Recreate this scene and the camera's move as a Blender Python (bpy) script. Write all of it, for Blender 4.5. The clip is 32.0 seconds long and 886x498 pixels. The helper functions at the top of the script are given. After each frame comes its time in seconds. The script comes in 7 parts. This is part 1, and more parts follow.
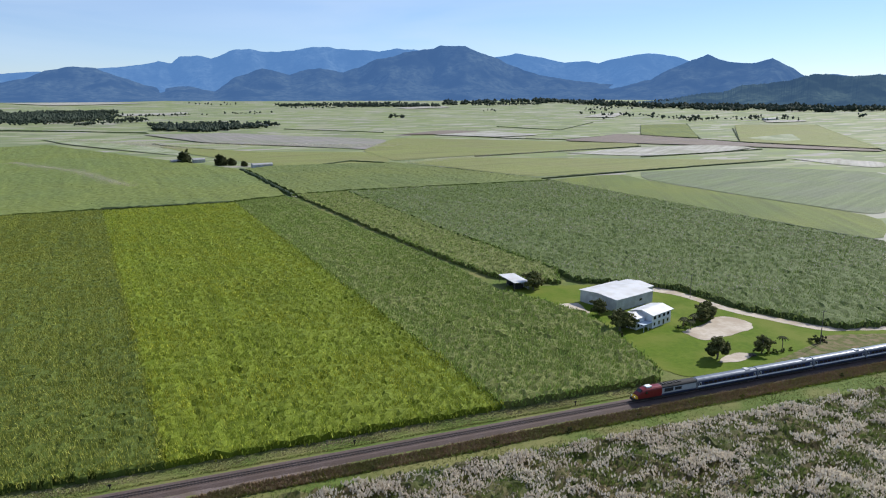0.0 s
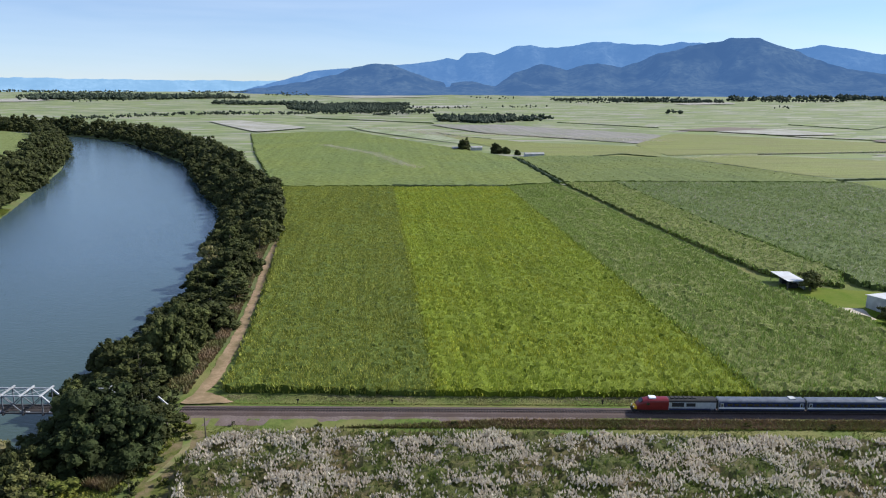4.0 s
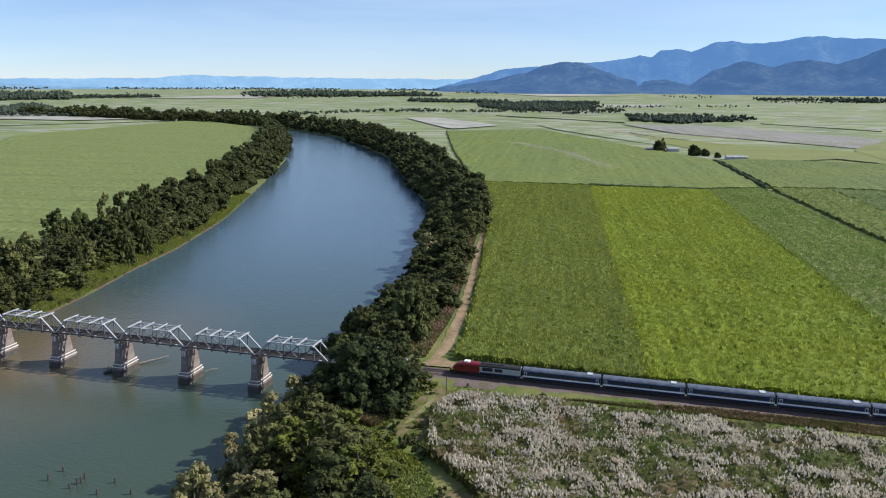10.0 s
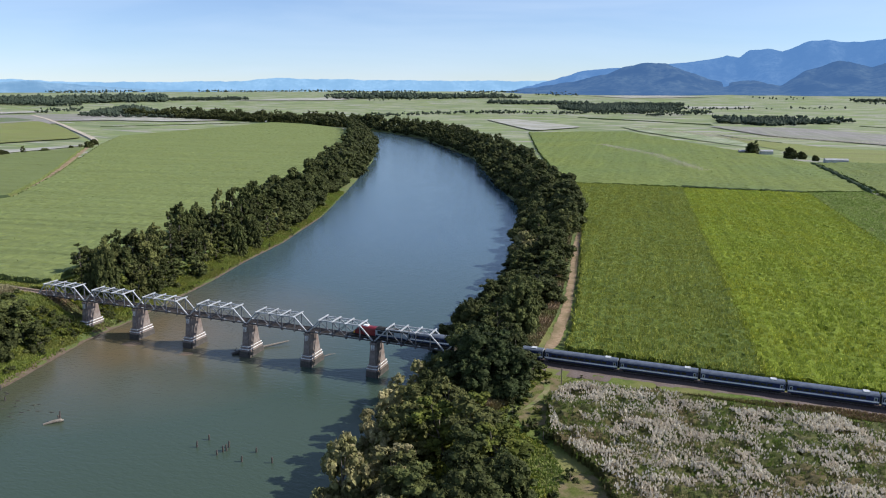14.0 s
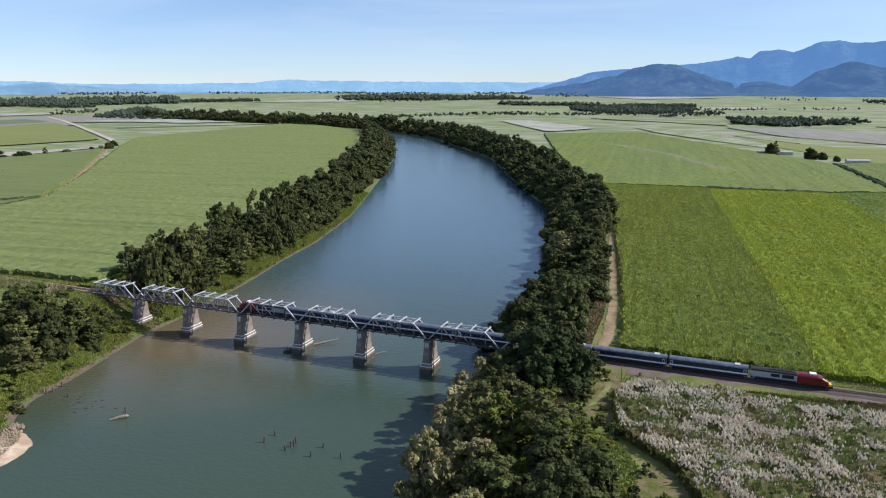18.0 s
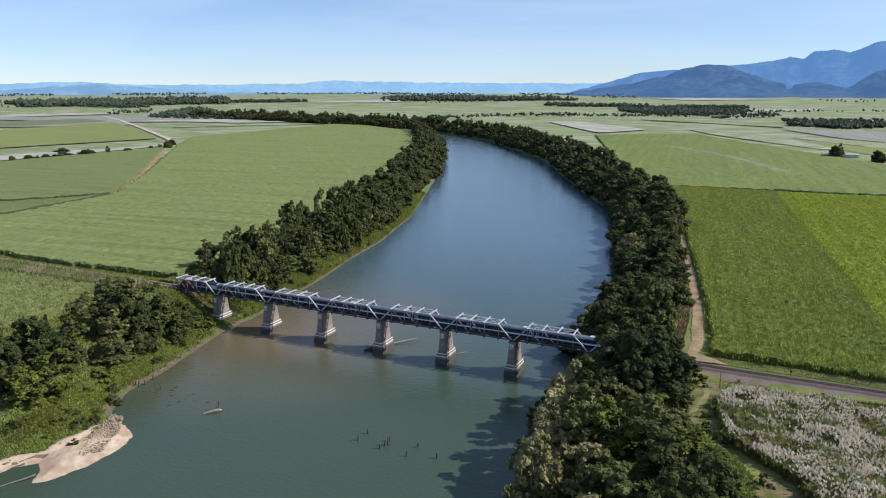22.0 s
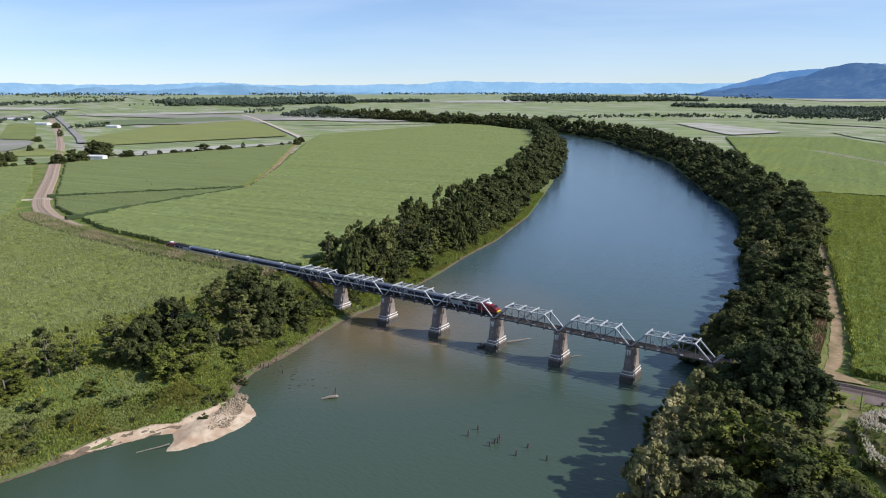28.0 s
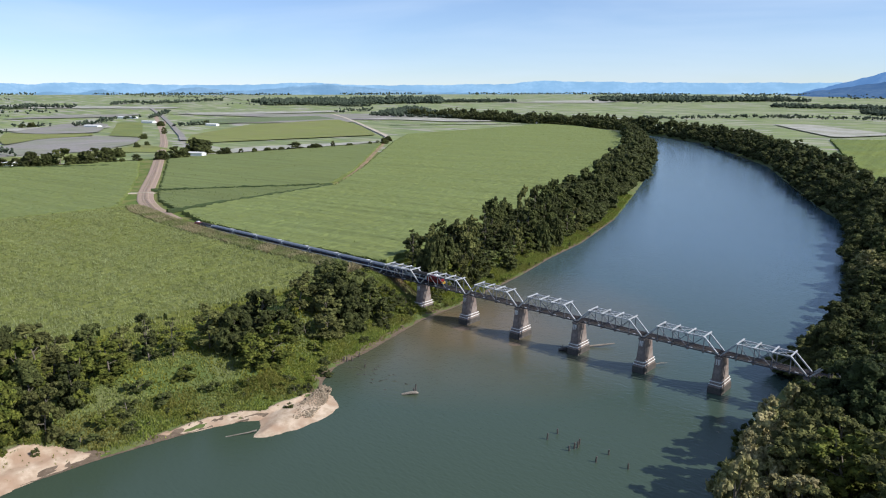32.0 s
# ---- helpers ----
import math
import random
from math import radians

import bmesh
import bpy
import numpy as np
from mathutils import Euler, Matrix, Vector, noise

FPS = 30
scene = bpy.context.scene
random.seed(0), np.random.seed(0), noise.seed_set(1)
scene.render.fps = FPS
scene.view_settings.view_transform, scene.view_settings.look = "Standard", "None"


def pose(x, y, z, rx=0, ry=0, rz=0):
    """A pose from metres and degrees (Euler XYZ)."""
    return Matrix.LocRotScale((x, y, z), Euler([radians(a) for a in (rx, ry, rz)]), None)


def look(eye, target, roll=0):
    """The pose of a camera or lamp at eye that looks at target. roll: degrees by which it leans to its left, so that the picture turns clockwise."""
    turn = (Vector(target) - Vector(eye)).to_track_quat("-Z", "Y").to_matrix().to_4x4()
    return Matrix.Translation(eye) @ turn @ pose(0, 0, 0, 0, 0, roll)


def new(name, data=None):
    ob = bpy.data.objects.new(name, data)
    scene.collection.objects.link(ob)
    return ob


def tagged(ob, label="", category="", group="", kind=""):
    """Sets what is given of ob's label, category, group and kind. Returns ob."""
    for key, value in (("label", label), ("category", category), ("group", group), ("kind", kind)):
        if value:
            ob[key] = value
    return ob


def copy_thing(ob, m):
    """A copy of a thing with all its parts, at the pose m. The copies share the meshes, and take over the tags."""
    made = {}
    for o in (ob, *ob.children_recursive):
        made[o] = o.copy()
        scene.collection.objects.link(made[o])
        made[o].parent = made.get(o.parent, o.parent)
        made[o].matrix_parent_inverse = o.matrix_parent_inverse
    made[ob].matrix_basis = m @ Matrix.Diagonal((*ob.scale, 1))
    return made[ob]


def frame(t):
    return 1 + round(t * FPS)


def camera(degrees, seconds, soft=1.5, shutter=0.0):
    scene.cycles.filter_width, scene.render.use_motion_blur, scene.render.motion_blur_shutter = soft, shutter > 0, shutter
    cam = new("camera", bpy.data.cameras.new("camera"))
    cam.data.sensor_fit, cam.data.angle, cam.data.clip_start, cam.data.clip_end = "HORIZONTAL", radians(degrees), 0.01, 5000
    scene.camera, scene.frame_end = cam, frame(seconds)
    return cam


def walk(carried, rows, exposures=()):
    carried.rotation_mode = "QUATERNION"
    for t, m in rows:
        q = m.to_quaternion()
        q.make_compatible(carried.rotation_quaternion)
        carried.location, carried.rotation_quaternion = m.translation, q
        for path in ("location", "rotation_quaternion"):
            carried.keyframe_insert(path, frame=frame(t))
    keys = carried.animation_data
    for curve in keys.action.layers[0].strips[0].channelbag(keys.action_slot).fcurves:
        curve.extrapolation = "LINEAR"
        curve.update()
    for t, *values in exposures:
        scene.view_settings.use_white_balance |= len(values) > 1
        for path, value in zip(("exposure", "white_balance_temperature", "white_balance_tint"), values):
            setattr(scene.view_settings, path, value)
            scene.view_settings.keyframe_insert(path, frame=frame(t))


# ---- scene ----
import collections
import functools
import itertools

# ---- camera ----
# t, x, y, z, yaw (left of north), pitch, roll
PATH = [
    (0, 290.98, -157.29, 89.67, -20.996, -12.469, -0.127),
    (0.5, 292.34, -157.55, 89.53, -18.047, -12.629, -0.075),
    (1, 293.22, -157.99, 89.44, -15.079, -12.723, -0.288),
    (1.5, 293.15, -158.8, 89.11, -11.891, -12.836, -0.153),
    (2, 292.23, -160.24, 88.61, -7.901, -12.793, -0.147),
    (2.5, 290.64, -162.77, 87.29, -3.808, -12.882, 0.308),
    (3, 289.02, -165.98, 85.74, -1.199, -12.882, 0.448),
    (3.5, 287.84, -169.04, 84.88, -0.605, -12.746, 0.238),
    (5.5, 286.79, -181.66, 86.76, 6.079, -12.987, 0.18),
    (6, 285.59, -183.6, 87.29, 8.418, -13.033, 0.206),
    (6.5, 284.49, -185.01, 87.73, 13.841, -13.228, 0.355),
    (7, 283.43, -186.22, 88, 15.188, -13.194, 0.347),
    (7.5, 282.32, -187.54, 87.68, 15.157, -13.157, 0.215),
    (8, 281.24, -189.02, 87.28, 15.312, -13.058, 0.11),
    (8.5, 280.17, -190.58, 87.09, 15.265, -13.021, -0.02),
    (9, 278.99, -192.17, 87.08, 15.293, -13.023, 0.163),
    (9.5, 277.1, -193.79, 87.17, 15.114, -12.992, 0.104),
    (10, 275.28, -195.39, 87.21, 15.017, -12.988, 0.223),
    (10.5, 273.79, -196.93, 87.04, 14.931, -12.953, 0.272),
    (11, 272.53, -198.55, 86.78, 14.868, -12.9, 0.208),
    (11.5, 271.48, -200.29, 86.52, 17.786, -12.828, -0.044),
    (12, 270.74, -201.99, 86.33, 21.086, -12.908, 0.168),
    (12.5, 269.75, -203.68, 86.37, 21.134, -12.877, 0.108),
    (13, 268.42, -205.3, 86.54, 21.205, -12.858, 0.074),
    (13.5, 266.77, -206.72, 86.56, 21.107, -12.867, 0.079),
    (14, 264.98, -208.03, 86.52, 21.076, -12.834, 0.02),
    (14.5, 263.18, -209.39, 86.45, 21.026, -12.819, 0.023),
    (16.5, 257.31, -213.83, 86.98, 21.098, -12.791, 0.006),
    (17, 255.12, -214.61, 86.76, 21.051, -12.768, -0.017),
    (17.5, 252.92, -215.32, 86.49, 21.237, -12.735, 0.024),
    (18, 250.65, -216.2, 86.11, 21.64, -12.719, -0.064),
    (18.5, 248.5, -216.66, 85.92, 22.033, -12.711, 0.008),
    (19, 246.35, -217.25, 85.75, 22.421, -12.701, -0.011),
    (19.5, 244.19, -217.94, 85.64, 22.848, -12.696, -0.013),
    (20, 242.07, -218.63, 85.56, 23.248, -12.7, -0.024),
    (20.5, 239.93, -219.34, 85.55, 23.665, -12.689, 0.022),
    (21, 237.89, -220.01, 85.52, 24.045, -12.689, -0.018),
    (21.5, 236.15, -220.56, 85.45, 24.52, -12.684, -0.111),
    (22, 235.07, -220.78, 85.31, 24.934, -12.636, -0.015),
    (22.5, 234.48, -220.86, 85.18, 25.455, -12.616, -0.071),
    (23, 234.36, -220.79, 85.07, 26.023, -12.592, -0.057),
    (23.5, 234.3, -220.68, 85.03, 26.578, -12.593, -0.055),
    (24, 234.32, -220.68, 84.9, 27.104, -12.575, -0.063),
    (24.5, 234.33, -220.55, 84.71, 27.741, -12.562, -0.054),
    (25, 234.31, -220.38, 84.53, 28.629, -12.581, -0.007),
    (25.5, 234.45, -220.32, 84.54, 29.63, -12.589, -0.064),
    (27.5, 234.44, -220.65, 84.38, 33.172, -12.597, 0.008),
    (28, 234.32, -220.48, 84.22, 34.469, -12.602, 0.016),
    (28.5, 234.23, -220.41, 83.98, 35.852, -12.602, 0.028),
    (29, 234.27, -220.41, 83.85, 37.212, -12.593, 0.015),
    (29.5, 234.26, -220.48, 83.85, 38.559, -12.619, 0.006),
    (30, 234.26, -220.57, 83.94, 39.898, -12.626, 0.005),
    (30.5, 234.36, -220.57, 84.04, 41.169, -12.647, 0.012),
    (31, 234.49, -220.52, 84.16, 41.405, -12.635, 0.01),
    (31.5, 234.44, -220.47, 84.2, 41.396, -12.63, 0.027),
    (32, 234.26, -220.54, 84.11, 41.338, -12.607, 0.013),
]
cam = camera(64.08, 32.0, soft=1.1)


def aimed(x, y, z, yaw, pitch, roll):
    """Camera pose from a heading left of +y, a tilt up and a lean, in degrees."""
    return Matrix.Translation((x, y, z)) @ pose(0, 0, 0, 0, 0, yaw) @ pose(0, 0, 0, 90 + pitch) @ pose(0, 0, 0, 0, 0, roll)


walk(cam, [(r[0], aimed(*r[1:])) for r in PATH], [(0, 0.17, 6150, 10), (1, 0.21, 6150, 10), (2.5, 0.27, 6150, 10), (32, 0.27, 6150, 10)])

# ---- world and sun ----
SUN_ELEV, SUN_AZ = radians(38), radians(70)
world = bpy.data.worlds.new("sky")
scene.world = world
world.use_nodes = True
wn = world.node_tree
sky = wn.nodes.new("ShaderNodeTexSky")
sky.sky_type, sky.sun_disc = "NISHITA", False
sky.sun_elevation, sky.sun_rotation = SUN_ELEV, SUN_AZ
sky.altitude, sky.air_density, sky.dust_density, sky.ozone_density = 80, 0.85, 0.0, 3.5
tint = wn.nodes.new("ShaderNodeMix")
tint.data_type, tint.blend_type = "RGBA", "MULTIPLY"
tint.inputs[0].default_value, tint.inputs[7].default_value = 1.0, (0.95, 1.0, 1.16, 1)
wn.links.new(sky.outputs[0], tint.inputs[6])
# thin high cloud
coord, stretch, wisp = wn.nodes.new("ShaderNodeTexCoord"), wn.nodes.new("ShaderNodeMapping"), wn.nodes.new("ShaderNodeTexNoise")
stretch.inputs["Scale"].default_value = (1.2, 1.6, 9)
wisp.inputs["Scale"].default_value, wisp.inputs["Detail"].default_value, wisp.inputs["Distortion"].default_value = 1.6, 6, 0.6
wn.links.new(coord.outputs["Generated"], stretch.inputs[0]), wn.links.new(stretch.outputs[0], wisp.inputs["Vector"])
thin, cloud = wn.nodes.new("ShaderNodeMapRange"), wn.nodes.new("ShaderNodeMix")
thin.inputs["From Min"].default_value, thin.inputs["From Max"].default_value = 0.4, 0.75
thin.inputs["To Min"].default_value, thin.inputs["To Max"].default_value = 0.16, 0.5
cloud.data_type = "RGBA"
cloud.inputs[7].default_value = (6.9, 8.0, 9.3, 1)
wn.links.new(wisp.outputs[0], thin.inputs[0]), wn.links.new(thin.outputs[0], cloud.inputs[0])
wn.links.new(tint.outputs[2], cloud.inputs[6]), wn.links.new(cloud.outputs[2], wn.nodes["Background"].inputs[0])
wn.nodes["Background"].inputs[1].default_value = 0.093
sun = new("sun", bpy.data.lights.new("sun", "SUN"))
sun.data.energy, sun.data.angle, sun.data.color = 5.0, radians(0.53), (1.0, 0.94, 0.84)
to_sun = Vector((math.sin(SUN_AZ) * math.cos(SUN_ELEV), math.cos(SUN_AZ) * math.cos(SUN_ELEV), math.sin(SUN_ELEV)))
sun.matrix_world = look((0, 0, 300), Vector((0, 0, 300)) - to_sun)

# ---- materials ----


def mat(name, a, b, scale=1.0, rough=0.85, metal=0.0, bump=0.0, c=None, scale2=0.08, rand=0.0, island=0.0, spec=0.4, coords="Object", mix2=0.5):
    """A surface of two base colours in fine grain, a third in broad patches, and a brightness that varies from piece to piece."""
    m = bpy.data.materials.new(name)
    m.use_nodes = True
    t = m.node_tree
    n, link = t.nodes, t.links.new
    bsdf = n["Principled BSDF"]
    bsdf.inputs["Roughness"].default_value, bsdf.inputs["Metallic"].default_value = rough, metal
    bsdf.inputs["Specular IOR Level"].default_value = spec
    geo = n.new("ShaderNodeNewGeometry")
    if coords == "Object":
        place = n.new("ShaderNodeTexCoord").outputs["Object"]
    else:
        place = geo.outputs["Position"]
    fine = n.new("ShaderNodeTexNoise")
    fine.inputs["Scale"].default_value, fine.inputs["Detail"].default_value, fine.inputs["Roughness"].default_value = scale, 6, 0.65
    link(place, fine.inputs["Vector"])
    ramp = n.new("ShaderNodeValToRGB")
    ramp.color_ramp.elements[0].position, ramp.color_ramp.elements[1].position = 0.34, 0.66
    ramp.color_ramp.elements[0].color, ramp.color_ramp.elements[1].color = (*a, 1), (*b, 1)
    link(fine.outputs[0], ramp.inputs[0])
    out = ramp.outputs[0]
    if c:
        broad = n.new("ShaderNodeTexNoise")
        broad.inputs["Scale"].default_value, broad.inputs["Detail"].default_value = scale2, 4
        link(place, broad.inputs["Vector"])
        r2 = n.new("ShaderNodeMapRange")
        r2.inputs["From Min"].default_value, r2.inputs["From Max"].default_value, r2.inputs["To Max"].default_value = 0.42, 0.62, mix2 * 2
        link(broad.outputs[0], r2.inputs[0])
        mx = n.new("ShaderNodeMix")
        mx.data_type = "RGBA"
        link(r2.outputs[0], mx.inputs[0]), link(out, mx.inputs[6])
        mx.inputs[7].default_value = (*c, 1)
        out = mx.outputs[2]
    for amount, source in ((rand, None), (island, geo.outputs["Random Per Island"])):
        if amount:
            source = source or n.new("ShaderNodeObjectInfo").outputs["Random"]
            r3 = n.new("ShaderNodeMapRange")
            r3.inputs["To Min"].default_value, r3.inputs["To Max"].default_value = 1 - amount, 1 + amount
            link(source, r3.inputs[0])
            mul = n.new("ShaderNodeVectorMath")
            mul.operation = "SCALE"
            link(out, mul.inputs[0]), link(r3.outputs[0], mul.inputs["Scale"])
            out = mul.outputs[0]
    link(out, bsdf.inputs["Base Color"])
    if bump:
        bp = n.new("ShaderNodeBump")
        bp.inputs["Strength"].default_value, bp.inputs["Distance"].default_value = min(1.0, bump), max(0.02, 0.3 / scale)
        link(fine.outputs[0], bp.inputs["Height"]), link(bp.outputs[0], bsdf.inputs["Normal"])
    return m


def leafy(m, amount=0.25, tint=(0.2, 0.32, 0.05)):
    """Lets a little light through thin leaves."""
    t = m.node_tree
    n, link = t.nodes, t.links.new
    bsdf = n["Principled BSDF"]
    tr = n.new("ShaderNodeBsdfTranslucent")
    tr.inputs[0].default_value = (*tint, 1)
    mx = n.new("ShaderNodeMixShader")
    mx.inputs[0].default_value = amount
    link(bsdf.outputs[0], mx.inputs[1]), link(tr.outputs[0], mx.inputs[2]), link(mx.outputs[0], n["Material Output"].inputs[0])
    return m


def rows(m, turn, across=0.35, along=0.012, low=0.82, high=1.16):
    """Streaks of growth along the planted rows."""
    t = m.node_tree
    n, link = t.nodes, t.links.new
    sock = n["Principled BSDF"].inputs["Base Color"]
    old = sock.links[0].from_socket
    mp = n.new("ShaderNodeMapping")
    mp.vector_type = "TEXTURE"
    mp.inputs["Rotation"].default_value[2] = radians(turn)
    mp.inputs["Scale"].default_value = (1 / along, 1 / across, 1000)
    link([k for k in n if k.type == "NEW_GEOMETRY"][0].outputs["Position"], mp.inputs[0])
    nz = n.new("ShaderNodeTexNoise")
    nz.inputs["Scale"].default_value, nz.inputs["Detail"].default_value = 1.0, 3
    link(mp.outputs[0], nz.inputs["Vector"])
    mr = n.new("ShaderNodeMapRange")
    mr.inputs["From Min"].default_value, mr.inputs["From Max"].default_value, mr.inputs["To Min"].default_value, mr.inputs["To Max"].default_value = 0.3, 0.7, low, high
    link(nz.outputs[0], mr.inputs[0])
    sc = n.new("ShaderNodeVectorMath")
    sc.operation = "SCALE"
    link(old, sc.inputs[0]), link(mr.outputs[0], sc.inputs["Scale"]), link(sc.outputs[0], sock)
    return m


M_GRASS = mat("verge_grass", (0.06468, 0.1035, 0.0194), (0.1386, 0.1788, 0.0441), 0.9, bump=0.5, c=(0.1848, 0.1788, 0.06615), scale2=0.06, coords="World", spec=0.1)
M_LAWN = mat("lawn", (0.06888, 0.1171, 0.004133), (0.1033, 0.155, 0.008266), 0.5, bump=0.2, c=(0.1309, 0.1584, 0.02066), scale2=0.07, coords="World", spec=0.1)
M_LAWN_W = mat("wild_grass", (0.06544, 0.08266, 0.01722), (0.124, 0.1309, 0.03788), 0.8, bump=0.5, c=(0.186, 0.1446, 0.08266), scale2=0.3, coords="World", spec=0.1, mix2=0.5)
M_BANK = mat("river_bank", (0.063, 0.0924, 0.01848), (0.1176, 0.1512, 0.0378), 0.35, bump=0.6, c=(0.1428, 0.1176, 0.063), scale2=0.05, coords="World", mix2=0.2)
M_DIRT = mat("dirt_track", (0.2328, 0.1524, 0.08373), (0.3528, 0.254, 0.1563), 0.7, bump=0.3, c=(0.1693, 0.127, 0.05583), scale2=0.12, coords="World")
M_TRACK = mat("grassy_track", (0.168, 0.1512, 0.0672), (0.3024, 0.2436, 0.1428), 0.5, bump=0.3, c=(0.126, 0.1596, 0.0378), scale2=0.25, coords="World")
M_PALE = mat("pale_gravel", (0.42, 0.3528, 0.2772), (0.5376, 0.4704, 0.3864), 0.6, bump=0.2, c=(0.3528, 0.2856, 0.21), scale2=0.1, coords="World")
M_SAND = mat("river_sand", (0.374, 0.276, 0.187), (0.552, 0.4363, 0.3294), 0.4, bump=0.3, c=(0.3562, 0.2404, 0.1603), scale2=0.15, coords="World")
M_BALLAST = mat("ballast", (0.05897, 0.03992, 0.03605), (0.131, 0.09374, 0.08392), 3.0, bump=0.8, c=(0.08518, 0.05746, 0.04662), scale2=0.2, coords="World")
M_SHOULDER = mat("ballast_shoulder", (0.1021, 0.07459, 0.06703), (0.2171, 0.1678, 0.15), 3.0, bump=0.8, c=(0.1277, 0.09324, 0.07022), scale2=0.2, coords="World")
M_BALLAST_W = mat("pink_ballast", (0.2304, 0.1612, 0.127), (0.4147, 0.2964, 0.2344), 3.0, bump=0.8, c=(0.288, 0.2184, 0.1465), scale2=0.15, coords="World")
M_CANE = leafy(rows(mat("cane_green", (0.2397, 0.2622, 0.04111), (0.3909, 0.3839, 0.08221), 0.8, bump=0.5, c=(0.3029, 0.309, 0.0514), scale2=0.03, island=0.3, coords="World", spec=0.3), 96), 0.1)
M_CANE_B = leafy(rows(mat("cane_bright", (0.2911, 0.3312, 0.03105), (0.4131, 0.4461, 0.05821), 0.8, bump=0.5, c=(0.3979, 0.3988, 0.03883), scale2=0.03, island=0.3, coords="World", spec=0.3), 96), 0.1)
M_CANE_M = leafy(rows(mat("cane_mid", (0.2455, 0.3147, 0.06443), (0.3603, 0.4327, 0.1266), 0.8, bump=0.5, c=(0.2864, 0.3619, 0.08748), scale2=0.03, island=0.3, coords="World", spec=0.3), 96), 0.1)
M_CANE_W = leafy(rows(mat("cane_west", (0.1959, 0.221, 0.09164), (0.2743, 0.2952, 0.1454), 0.5, bump=0.4, c=(0.2351, 0.253, 0.1118), scale2=0.02, island=0.2, coords="World", spec=0.3), 8, 0.14, 0.006, 0.74, 1.2), 0.12)
M_CANE_N = leafy(rows(mat("cane_bend", (0.1308, 0.1618, 0.04737), (0.1831, 0.2159, 0.0751), 0.5, bump=0.7, c=(0.157, 0.1851, 0.05777), scale2=0.02, island=0.2, coords="World", spec=0.3), 8, 0.14, 0.006, 0.82, 1.14), 0.12)
M_CANE_F = leafy(rows(mat("cane_beyond", (0.1163, 0.1543, 0.03696), (0.171, 0.2136, 0.0616), 0.5, bump=0.7, c=(0.1665, 0.1978, 0.044), scale2=0.009, island=0.2, coords="World", spec=0.3, mix2=0.4), 96, 0.14, 0.006, 0.84, 1.14), 0.1)
M_CANE_G = leafy(mat("cane_flowering", (0.263, 0.3179, 0.0866), (0.4047, 0.4529, 0.1659), 0.25, bump=0.4, c=(0.2327, 0.289, 0.07215), scale2=0.03, island=0.25, coords="World", spec=0.3), 0.1)
# leaf under the white plumes, colour darkened for the shade in the gaps
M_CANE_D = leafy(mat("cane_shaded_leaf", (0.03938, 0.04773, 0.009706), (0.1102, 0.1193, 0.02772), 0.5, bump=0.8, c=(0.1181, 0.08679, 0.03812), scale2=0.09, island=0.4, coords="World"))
# canopy below the tufts: shade between the plants put into its colour
M_UNDER = rows(mat("cane_gap_shade", (0.0586, 0.0836, 0.01248), (0.1055, 0.1353, 0.02247), 0.9, bump=0.8, spec=0.2, c=(0.07814, 0.1045, 0.0156), scale2=0.05, coords="World"), 96)
M_UNDER_M = rows(mat("cane_gap_shade_mid", (0.09955, 0.1159, 0.02796), (0.1515, 0.1646, 0.04664), 0.9, bump=0.8, spec=0.2, c=(0.1212, 0.1371, 0.03264), scale2=0.05, coords="World"), 96)
M_UNDER_B = rows(mat("cane_gap_shade_yellow", (0.09408, 0.1276, 0.007656), (0.1478, 0.1883, 0.01422), 0.9, bump=0.8, spec=0.2, c=(0.121, 0.1532, 0.008753), scale2=0.05, coords="World"), 96)
M_UNDER_G = mat("cane_gap_shade_grey", (0.0645, 0.08977, 0.02285), (0.1075, 0.1389, 0.04242), 0.9, bump=0.8, spec=0.2, c=(0.08241, 0.1093, 0.02991), scale2=0.05, coords="World")
M_PLUME = leafy(mat("cane_plume", (0.5688, 0.5039, 0.4082), (0.7584, 0.6962, 0.5797), 2.0, island=0.22, coords="World", c=(0.4739, 0.3847, 0.2939), scale2=0.12, mix2=0.3), 0.3, (0.6636, 0.6047, 0.4899))
M_LEAF = leafy(mat("tree_leaf", (0.02526, 0.03339, 0.00901), (0.08952, 0.09694, 0.02968), 0.5, island=0.45, rand=0.3, spec=0.2), 0.12, (0.08035, 0.1077, 0.0265))
M_LEAF_O = leafy(mat("tree_leaf_olive", (0.04691, 0.05356, 0.01455), (0.1466, 0.1452, 0.04678), 0.5, island=0.45, rand=0.3, spec=0.2), 0.12, (0.1056, 0.119, 0.03119))
M_LEAF_V = leafy(mat("creeper_leaf", (0.04173, 0.05649, 0.008415), (0.1431, 0.1513, 0.02805), 0.5, island=0.45, rand=0.25, spec=0.2), 0.14, (0.1192, 0.1413, 0.02805))
M_LEAF_D = leafy(mat("tree_leaf_dark", (0.01368, 0.02194, 0.0062), (0.04888, 0.06185, 0.02), 0.5, island=0.45, spec=0.2), 0.1, (0.04888, 0.0798, 0.018))
# far belts: haze of the distance put into the leaf colour as blue-grey
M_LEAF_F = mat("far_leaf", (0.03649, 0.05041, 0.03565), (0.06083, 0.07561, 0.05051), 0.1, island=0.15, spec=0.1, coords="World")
M_LEAF_P = leafy(mat("tree_leaf_pale", (0.07508, 0.08448, 0.024), (0.2457, 0.224, 0.084), 0.5, island=0.45, rand=0.25, c=(0.4914, 0.3968, 0.228), scale2=0.22, mix2=0.22), 0.16, (0.344, 0.3405, 0.1008))
M_BARK = mat("bark", (0.1, 0.08, 0.06), (0.22, 0.19, 0.15), 4, bump=0.6)
